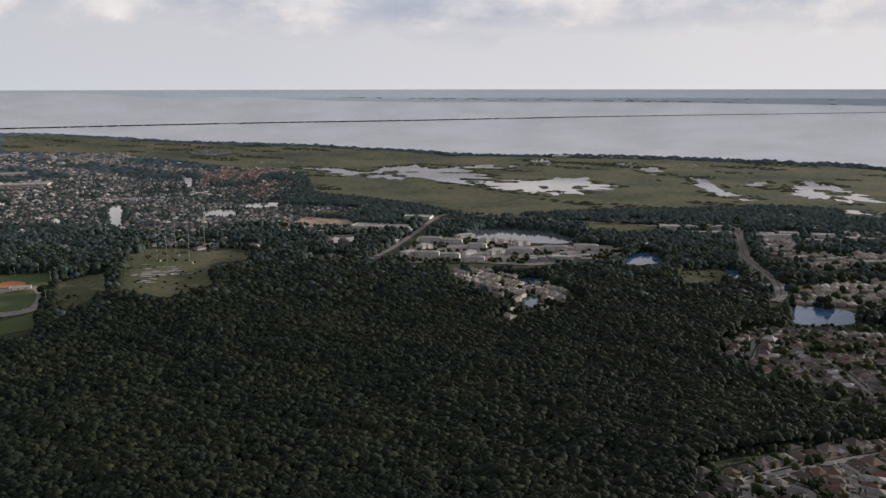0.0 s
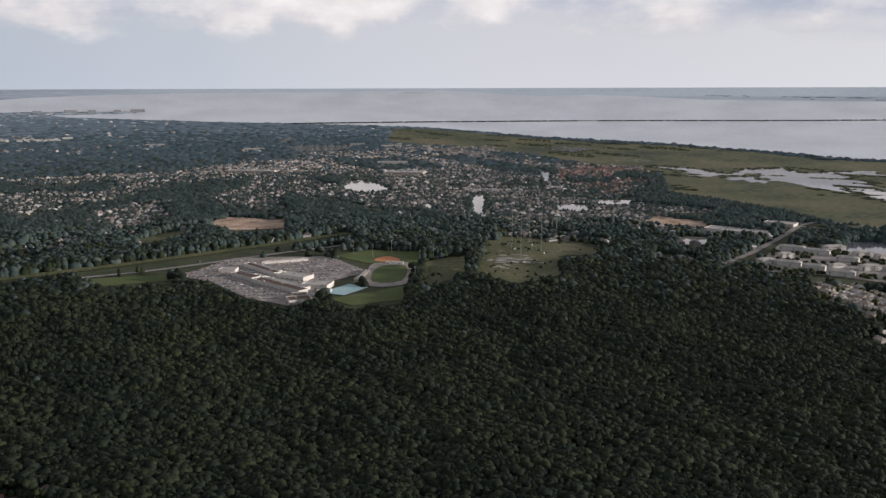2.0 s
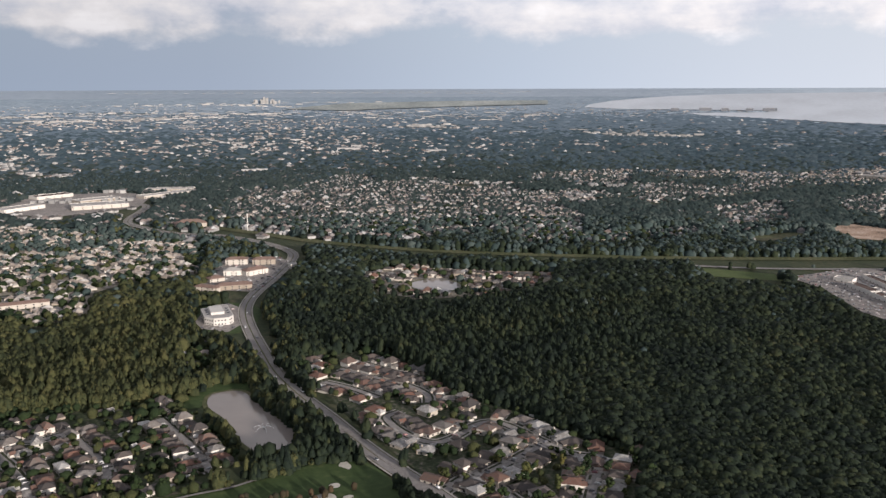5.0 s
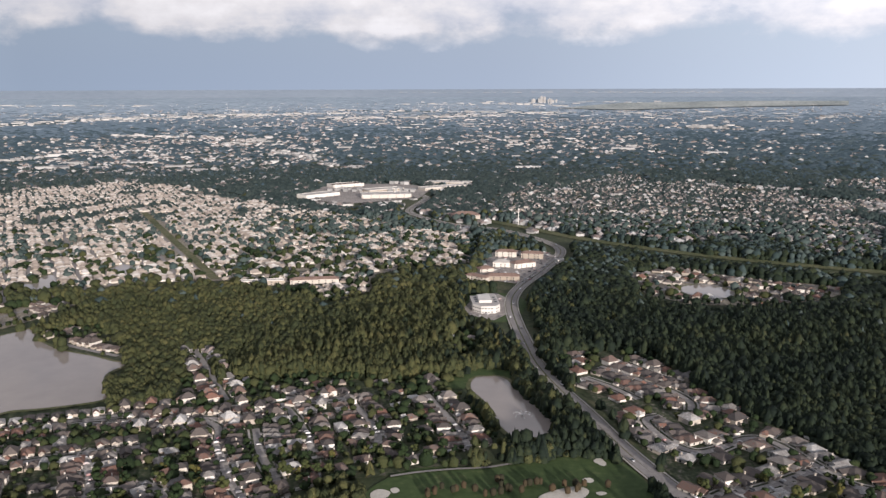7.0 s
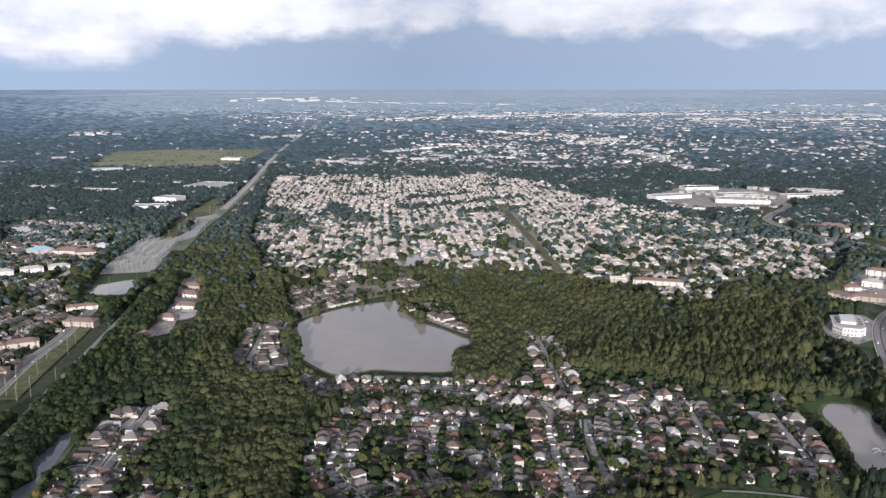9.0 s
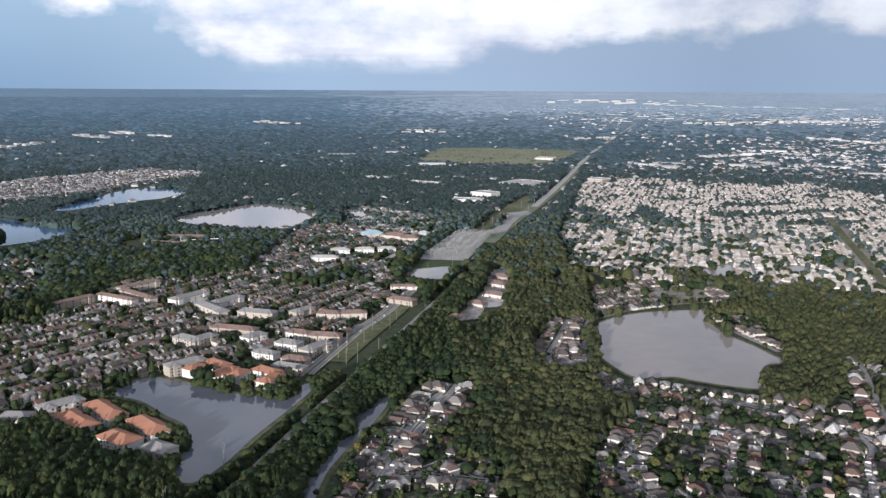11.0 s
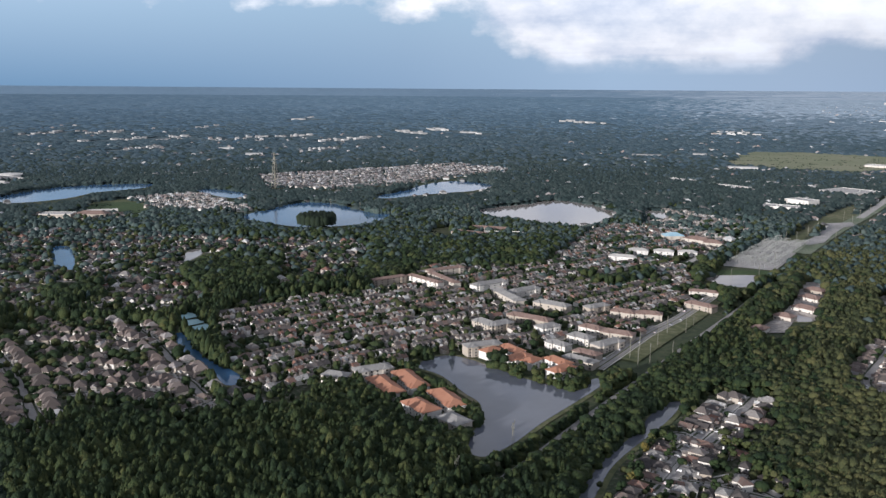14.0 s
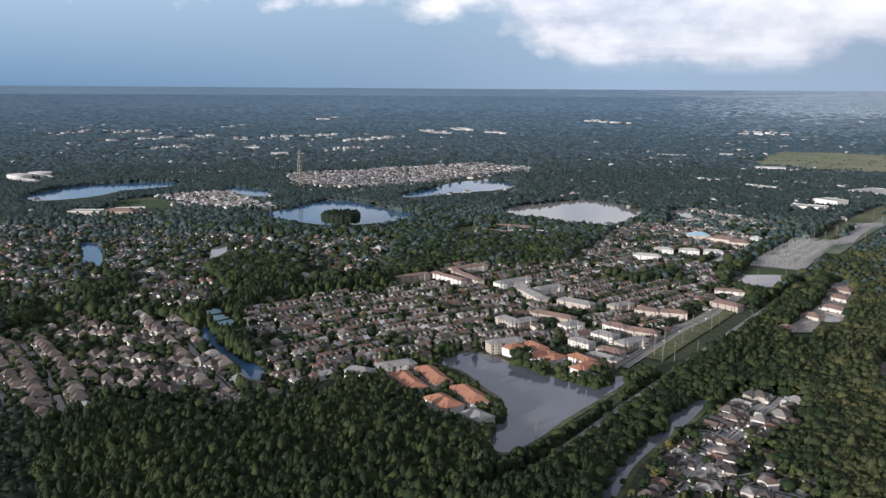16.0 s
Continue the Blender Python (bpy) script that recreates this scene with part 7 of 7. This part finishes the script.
build_trees("horizon_woods", 5200, 26000, 0.0095, [(DOME_V, DOME_F)], 0.75, "dark woodland towards the horizon, haze put into its colour", 0.5)


# trees on the island and along the causeway
def grove(name, P, size, hgt, label, mat=M_WOODS):
    P = np.asarray(P)
    n = len(P)
    V, F = stamp(*MID[0], np.column_stack([P, np.full(n, hgt * 0.5)]), rng.uniform(0, 6.28, n), np.column_stack([rng.uniform(.7, 1.2, n) * size] * 2 + [np.full(n, hgt * 0.55)]))
    tagged(new(name, mesh_of(name, warp(V), F, [mat], smooth=True)), label, "trees", kind="stuff")


g = rng.uniform(0, 6.28, 90)
q = np.sqrt(rng.random(90))
grove("island_trees", np.column_stack([ISLAND[0] + 34 * q * np.cos(g), ISLAND[1] + 34 * q * np.sin(g)]), 8.0, 27, "round wooded islet in the lake")
line = curve_through(CAUSEWAYS[0], 60)
line = line[np.abs(np.sin(np.arange(len(line)) * 0.021)) > 0.12]
grove("causeway_trees", line + rng.normal(0, 12, line.shape), 16, 13, "low trees along the causeway")


def yard_trees():
    """Garden trees between the lakeside apartments."""
    P = np.array(dict(PAVED)["aptyard"], float)
    Q = np.column_stack([rng.uniform(P[:, 0].min(), P[:, 0].max(), 900), rng.uniform(P[:, 1].min(), P[:, 1].max(), 900)])
    ok = inside(P, *Q.T) & ~is_taken(*Q.T) & (np.sin(Q[:, 0] / 19) * np.sin(Q[:, 1] / 23) > -0.25)
    for line in LAKE_LINES:
        ok &= ~inside(line, *Q.T)
    grove("garden_trees", Q[ok], 4.2, 6, "garden trees between the lakeside apartments", M_TOWNTREE)


yard_trees()


def mangroves():
    """Dark patches of mangrove in the marsh."""
    n = 42000
    M = np.asarray(MARSH, float)
    X, Y = rng.uniform(M[:, 0].min(), M[:, 0].max(), n), rng.uniform(M[:, 1].min(), M[:, 1].max(), n)
    f = np.sin(X / 170 + 2.2 * np.sin(Y / 260)) * np.sin(Y / 120 + 2 * np.sin(X / 310)) + 0.5 * np.sin(X / 47 + Y / 39)
    edge = near_line(np.vstack([SHORE_0]), X, Y, 90) & (f > -0.2)
    dry = ~blocked(X, Y)
    for pts in ISLETS:
        edge |= inside(pts, X, Y)
        dry |= inside(pts, X, Y)
    for pts in MARSH_LINES:
        edge |= near_line(pts, X, Y, 28) & (f > -0.35)
    ok = inside(M, X, Y) & ((f > 0.62) | edge) & dry
    X, Y = X[ok], Y[ok]
    n = len(X)
    V, F = stamp(DOME_V, DOME_F, np.column_stack([X, Y, np.full(n, 1.4)]), rng.uniform(0, 6.28, n), np.column_stack([rng.uniform(7, 14, n)] * 2 + [rng.uniform(1.4, 3.0, n)]))
    tagged(new("mangroves", mesh_of("mangroves", warp(V), F, [M_TOWNTREE], smooth=True)), "dark mangrove thickets in the marsh", "shrubs", kind="stuff")


mangroves()


def creeks():
    """Narrow winding tidal creeks across the marsh."""
    M = np.asarray(MARSH, float)
    for k in range(7):
        while True:
            c = np.array([rng.uniform(M[:, 0].min(), M[:, 0].max()), rng.uniform(M[:, 1].min(), M[:, 1].max())])
            if inside(M, c[:1], c[1:])[0]:
                break
        a = rng.uniform(-0.5, 0.5)
        P = [c]
        for q in range(9):
            a += rng.normal(0, 0.7)
            P.append(P[-1] + np.array([math.cos(a), math.sin(a)]) * rng.uniform(30, 60) * (1, 1))
        P = np.array(P)
        if inside(M, P[:, 0], P[:, 1]).all():
            ribbon("creek", P, rng.uniform(3, 6), 3.0, M_MUDDY, "narrow winding tidal creek in the marsh", "creek")


creeks()


# ---- masts, pylons, fountain, cars ----
def tube(bm, p, q, r, n=5):
    p, q = Vector(p), Vector(q)
    d = q - p
    m = Matrix.Translation((p + q) / 2) @ d.to_track_quat("Z", "Y").to_matrix().to_4x4()
    bmesh.ops.create_cone(bm, cap_ends=True, segments=n, radius1=r, radius2=r, depth=d.length, matrix=m)
    return bm


def pylon_model():
    e = new("power_pylon")
    for x in (-2.6, 2.6):
        part("pole", tube(bmesh.new(), (x, 0, 0), (x * 0.92, 0, 19), 0.15), M_PYLON, e)
    arm = part("crossarm", tube(bmesh.new(), (-5.5, 0, 17.5), (5.5, 0, 17.5), 0.15), M_PYLON, e)
    part("brace", tube(tube(bmesh.new(), (-2.6, 0, 9), (2.5, 0, 16), 0.12), (2.6, 0, 9), (-2.5, 0, 16), 0.12), M_PYLON, e)
    for x in (-5, 0, 5):
        part("insulator", tube(bmesh.new(), (x, 0, 16), (x, 0, 17.4), 0.15), M_PYLON, arm)
    return tagged(e, "grey steel H-frame pylon in the power line corridor", "pylon", "power line pylons")


pylon = None
for x, y in PYLONS:
    m = pose(x, y, 0.5, 0, 0, 40)
    if pylon is None:
        pylon = pylon_model()
        pylon.matrix_basis = m
    else:
        copy_thing(pylon, m)


def mast_model():
    e = new("radio_mast")
    bm = bmesh.new()
    for x, y in ((-.5, -.3), (.5, -.3), (0, .55)):
        tube(bm, (x, y, 0), (x, y, 74), 0.14, 4)
    for k in range(24):
        tube(bm, (-.5, -.3, k * 3), (.5, -.3, k * 3 + 3), 0.08, 3)
        tube(bm, (.5, -.3, k * 3), (0, .55, k * 3 + 3), 0.08, 3)
    part("lattice", bm, M_STEEL, e)
    for a in range(3):
        part("guy_wire", tube(bmesh.new(), (0, 0, 66), (38 * math.cos(a * 2.09), 38 * math.sin(a * 2.09), 0), 0.05, 3), M_STEEL, e)
    part("base_hut", box(bmesh.new(), 3, 6, -1.5, 1.5, 0, 2.6), M_WHITE, e)
    return tagged(e, "tall guyed lattice radio mast in a grass field", "mast", "radio masts")


mast = None
for x, y in MASTS:
    m = pose(x, y, 0.5)
    if mast is None:
        mast = mast_model()
        mast.matrix_basis = m
    else:
        copy_thing(mast, m)
for x, y in POLES:
    e = tagged(new("cell_tower"), "slender white cell tower beside the levee", "tower")
    e.matrix_basis = pose(x, y, 0)
    part("pole", tube(bmesh.new(), (0, 0, 0), (0, 0, 34), 0.9, 8), M_WHITE, e)
    part("antenna_ring", tube(bmesh.new(), (0, 0, 30), (0, 0, 33), 1.8, 8), M_WHITE, e)


def build_fountain(x, y):
    e = tagged(new("fountain"), "low six-armed spray fountain in the pond", "fountain")
    e.matrix_basis = pose(x, y, 0.9)
    part("nozzle", tube(bmesh.new(), (0, 0, 0), (0, 0, 0.8), 0.5, 8), M_STEEL, e)
    for k in range(6):
        a = k * math.pi / 3
        bm = bmesh.new()
        p = [(8 * s * math.cos(a), 8 * s * math.sin(a), 0.6 + 8 * s * (1 - s)) for s in np.linspace(0, 1, 7)]
        for u, v in zip(p, p[1:]):
            tube(bm, u, v, 0.1, 4)
        part("spray", bm, M_SPRAY, e)


build_fountain(*FOUNTAIN)


def car_model(k):
    e = new("car")
    body = box(bmesh.new(), -2.2, 2.2, -0.9, 0.9, 0.35, 0.95)
    bmesh.ops.bevel(body, geom=body.edges[:], offset=0.15, segments=1, affect="EDGES")
    part("body", body, M_CARPAINT, e)
    bm = bmesh.new()
    lo = [bm.verts.new(p) for p in ((-1.5, -.8, .95), (1.1, -.8, .95), (1.1, .8, .95), (-1.5, .8, .95))]
    hi = [bm.verts.new(p) for p in ((-1.0, -.65, 1.5), (.5, -.65, 1.5), (.5, .65, 1.5), (-1.0, .65, 1.5))]
    for q in range(4):
        bm.faces.new((lo[q], lo[(q + 1) % 4], hi[(q + 1) % 4], hi[q]))
    bm.faces.new(hi)
    part("cabin", bm, M_GLASS if k else M_CARPAINT, e)
    for x in (-1.4, 1.4):
        for y in (-.85, .85):
            part("wheel", tube(bmesh.new(), (x, y - .1, .33), (x, y + .1, .33), .33, 8), M_RUBBER, e)
    return tagged(e, ("plain car on the grey asphalt road", "car with dark windows on the road")[k], "car", "cars on the roads")


def place_cars():
    models = [None, None]
    spots = []
    for name, lo, hi, n in (("main", 0.35, 0.95, 16), ("highway", 0.1, 0.95, 9)):
        line = curve_through(dict(ROADS)[name], 12)
        for s in np.linspace(lo, hi, n) + rng.uniform(-.02, .02, n):
            i = int(np.clip(s, 0, .98) * (len(line) - 1))
            d = line[i + 1] - line[i]
            d /= np.hypot(*d)
            side = rng.choice((-1, 1)) * rng.uniform(2.0, 5.5)
            spots.append((line[i][0] - d[1] * side, line[i][1] + d[0] * side, math.degrees(math.atan2(d[1], d[0])), 1.5))
    P = np.array([p for n, p in PAVED if n == "school"][0], float)
    for k in range(60):
        c = P.mean(0) + rng.normal(0, 40, 2)
        if inside(P, c[:1], c[1:])[0] and not is_taken(c[:1], c[1:])[0]:
            spots.append((c[0], c[1], 20 + 90 * int(rng.integers(0, 2)), 0.78))
    for x, y, a, z in spots:
        k = int(rng.integers(0, 2))
        m = pose(x, y, z, 0, 0, a)
        if models[k] is None:
            models[k] = car_model(k)
            models[k].matrix_basis = m
        else:
            copy_thing(models[k], m)


place_cars()


def parked_cars():
    """Cars on the school, office and shop car parks and by the houses."""
    P = []
    for name, pts in PAVED:
        if name not in ("school", "officelot", "shoplot"):
            continue
        Q = np.asarray(pts, float)
        ang = 0.5
        u, v = np.array([math.cos(ang), math.sin(ang)]), np.array([-math.sin(ang), math.cos(ang)])
        for s in np.arange(-140, 140, 3.0):
            for q in np.arange(-140, 140, 17.0):
                c = Q.mean(0) + s * u + (q + rng.choice((-2.6, 2.6))) * v
                if rng.random() < (0.62 if name == "school" else 0.35):
                    P.append((c[0], c[1], ang + math.pi / 2))
        P = [p for p in P if any(inside(z, np.array([p[0]]), np.array([p[1]]))[0] for n, z in PAVED) and not is_taken(np.array([p[0]]), np.array([p[1]]))[0]]
    for x, y, a, w, d, h, kind in H[:N_NEAR]:
        if rng.random() < 0.5:
            P.append((x + (-w / 4) * math.cos(a) + (d / 2 + 7) * math.sin(a), y + (-w / 4) * math.sin(a) - (d / 2 + 7) * math.cos(a), a + math.pi / 2))
    P = np.array(P)
    n = len(P)
    BV = np.array([(-2.2, -.9, .3), (2.2, -.9, .3), (2.2, .9, .3), (-2.2, .9, .3), (-2.1, -.85, .9), (2.1, -.85, .9), (2.1, .85, .9), (-2.1, .85, .9), (-1.2, -.7, 1.5), (.7, -.7, 1.5), (.7, .7, 1.5), (-1.2, .7, 1.5)])
    Q = [(0, 1, 5, 4), (1, 2, 6, 5), (2, 3, 7, 6), (3, 0, 4, 7), (4, 5, 9, 8), (5, 6, 10, 9), (6, 7, 11, 10), (7, 4, 8, 11), (8, 9, 10, 11)]
    F = np.array([t for a, b, c, d in Q for t in ((a, b, c), (a, c, d))])
    V, F = stamp(BV, F, np.column_stack([P[:, :2], np.full(n, 0.85)]), P[:, 2], np.ones(n))
    tagged(new("parked_cars", mesh_of("parked_cars", V, F, [M_PARKED])), "rows of parked cars in the car parks", "cars", kind="stuff")


parked_cars()


def scrub():
    """Low bushes and rough patches in the meadows."""
    P = []
    for name, pts in FIELDS:
        if name != "meadow":
            continue
        Q = np.asarray(pts, float)
        n = int(np.ptp(Q[:, 0]) * np.ptp(Q[:, 1]) / 260)
        X, Y = rng.uniform(Q[:, 0].min(), Q[:, 0].max(), n), rng.uniform(Q[:, 1].min(), Q[:, 1].max(), n)
        ok = inside(Q, X, Y) & (np.sin(X / 31 + np.sin(Y / 23) * 2) * np.sin(Y / 37) > 0.15)
        P.append(np.column_stack([X[ok], Y[ok]]))
    P = np.concatenate(P)
    n = len(P)
    s = rng.uniform(1.2, 3.4, n)
    V, F = stamp(*MID[1], np.column_stack([P, np.full(n, 1.0)]), rng.uniform(0, 6.28, n), np.column_stack([s, s, s * 0.7]))
    tagged(new("scrub", mesh_of("scrub", warp(V), F, [M_WOODS], smooth=True)), "low dark bushes scattered over rough meadows", "shrubs", kind="stuff")


scrub()


def build_substation():
    """Steel gantries and busbars on the gravel yard."""
    Q = np.array([p for n, p in PAVED if n == "sub"][0], float)
    a, b, c, d = Q[:4]
    e = tagged(new("substation"), "grey steel gantries and busbars of a substation", "substation")
    bm = bmesh.new()
    for i in range(9):
        for j in range(5):
            u, v = (i + 1) / 10, (j + 0.7) / 5.6
            p = (a * (1 - u) + b * u) * (1 - v) + (d * (1 - u) + c * u) * v
            q = (a * (1 - u) + b * u) * (1 - v - 0.1) + (d * (1 - u) + c * u) * (v + 0.1)
            h = rng.uniform(7, 13)
            for f in (-0.35, 0.0, 0.35):          # three portals side by side with a busbar across
                o = (b - a) * f / 10
                tube(bm, (p[0] + o[0], p[1] + o[1], 0.7), (p[0] + o[0], p[1] + o[1], h), 0.28, 4)
                tube(bm, (q[0] + o[0], q[1] + o[1], 0.7), (q[0] + o[0], q[1] + o[1], h), 0.28, 4)
                tube(bm, (p[0] + o[0], p[1] + o[1], h - .3), (q[0] + o[0], q[1] + o[1], h - .3), 0.28, 4)
            o = (b - a) * 0.05
            tube(bm, (p[0] - o[0], p[1] - o[1], h * 0.7), (p[0] + o[0], p[1] + o[1], h * 0.7), 0.15, 4)
    tagged(part("gantry", bm, M_STEEL, e, "rows of thin steel portals with busbars"), kind="stuff")
    for k in range(8):
        u, v = rng.uniform(.15, .85), rng.uniform(.25, .8)
        p = (a * (1 - u) + b * u) * (1 - v) + (d * (1 - u) + c * u) * v
        part("transformer", box(bmesh.new(), p[0] - 2.5, p[0] + 2.5, p[1] - 2, p[1] + 2, 0.7, 4.5), M_STEEL, e)


build_substation()


def build_tank(x, y, r, h):
    e = tagged(new("storage_tank"), "wide white storage tank with a low conical roof", "tank", "white tanks")
    e.matrix_basis = pose(x, y, 0)
    bm = bmesh.new()
    bmesh.ops.create_cone(bm, cap_ends=False, segments=32, radius1=r, radius2=r, depth=h, matrix=Matrix.Translation((0, 0, h / 2)))
    part("shell", bm, M_WHITE, e)
    bm = bmesh.new()
    bmesh.ops.create_cone(bm, cap_ends=False, segments=32, radius1=r * 1.01, radius2=0.5, depth=h * 0.18, matrix=Matrix.Translation((0, 0, h * 1.09)))
    part("roof", bm, M_WHITE, e)
    bm = bmesh.new()
    tube(bm, (0, 0, h * 1.17), (0, 0, h * 1.3), 0.8, 8)
    part("vent", bm, M_STEEL, e)


build_tank(-68, -2462, 30, 17)
build_tank(-121, -2500, 30, 17)


def lattice_tower(x, y, h):
    """A tall four-legged transmission tower."""
    e = tagged(new("transmission_tower"), "tall grey lattice transmission tower beyond the lakes", "pylon")
    e.matrix_basis = pose(x, y, 0, 0, 0, 30)
    at = lambda k, z: (k[0] * (7 - 6 * z / h), k[1] * (7 - 6 * z / h), z)
    legs = ((-1, -1), (1, -1), (1, 1), (-1, 1))
    for k in legs:
        part("leg", tube(bmesh.new(), at(k, 0), at(k, h), 0.55, 4), M_PYLON, e)
    bm = bmesh.new()
    for z in np.linspace(0, h * 0.9, 9)[:-1]:
        for k, q in zip(legs, legs[1:] + legs[:1]):
            tube(bm, at(k, z), at(q, z + h * 0.1125), 0.3, 3)
            tube(bm, at(q, z), at(k, z + h * 0.1125), 0.3, 3)
    part("bracing", bm, M_PYLON, e)
    for z in (0.66, 0.8, 0.94):
        part("crossarm", tube(bmesh.new(), (-11, 0, h * z), (11, 0, h * z), 0.5, 4), M_PYLON, e)


lattice_tower(-668, -1981, 92)


def lamp_model():
    e = new("floodlight_mast")
    part("pole", tube(bmesh.new(), (0, 0, 0), (0, 0, 22), 0.22, 6), M_STEEL, e)
    head = part("lamp_rack", box(bmesh.new(), -1.6, 1.6, -.12, .12, 21.4, 22.8), M_STEEL, e)
    for x in (-1.1, 0, 1.1):
        part("lamp", box(bmesh.new(), x - .35, x + .35, -.45, -.13, 21.6, 22.5), M_WHITE, head, "round white floodlight")
    return tagged(e, "tall grey floodlight mast beside the sports ground", "floodlight", "sports floodlights")


lamp_post = None
for x, y in LAMPS:
    m = pose(x, y, 0.6, 0, 0, 200)
    if lamp_post is None:
        lamp_post = lamp_model()
        lamp_post.matrix_basis = m
    else:
        copy_thing(lamp_post, m)

for pts in FENCES:
    e = tagged(new("fence"), "white panelled wall along the back gardens", "fence", "garden walls")
    line = curve_through(pts, 6)
    for p, q in zip(line, line[1:]):
        d = q - p
        n = np.array([-d[1], d[0]]) / max(np.hypot(*d), 1e-6) * 0.12
        bm = bmesh.new()
        vs = [bm.verts.new((*c, z)) for z in (0.3, 2.5) for c in (p + n, q * 0.985 + p * 0.015 + n, q * 0.985 + p * 0.015 - n, p - n)]
        for f in ((4, 5, 6, 7), (0, 1, 5, 4), (1, 2, 6, 5), (2, 3, 7, 6), (3, 0, 4, 7)):
            bm.faces.new([vs[i] for i in f])
        part("panel", bm, M_WHITE, e)
        part("post", tube(bmesh.new(), (p[0], p[1], 0.3), (p[0], p[1], 2.8), 0.25, 4), M_WHITE, e)

for pts in REDLINES:
    c = curve_through(pts, 22)
    c = c[rng.random(len(c)) < 0.55]
    grove("rusty_trees", c + rng.normal(0, 5.5, c.shape), 2.2, 7, "row of rusty brown cypresses on the golf course", M_REDLEAF)
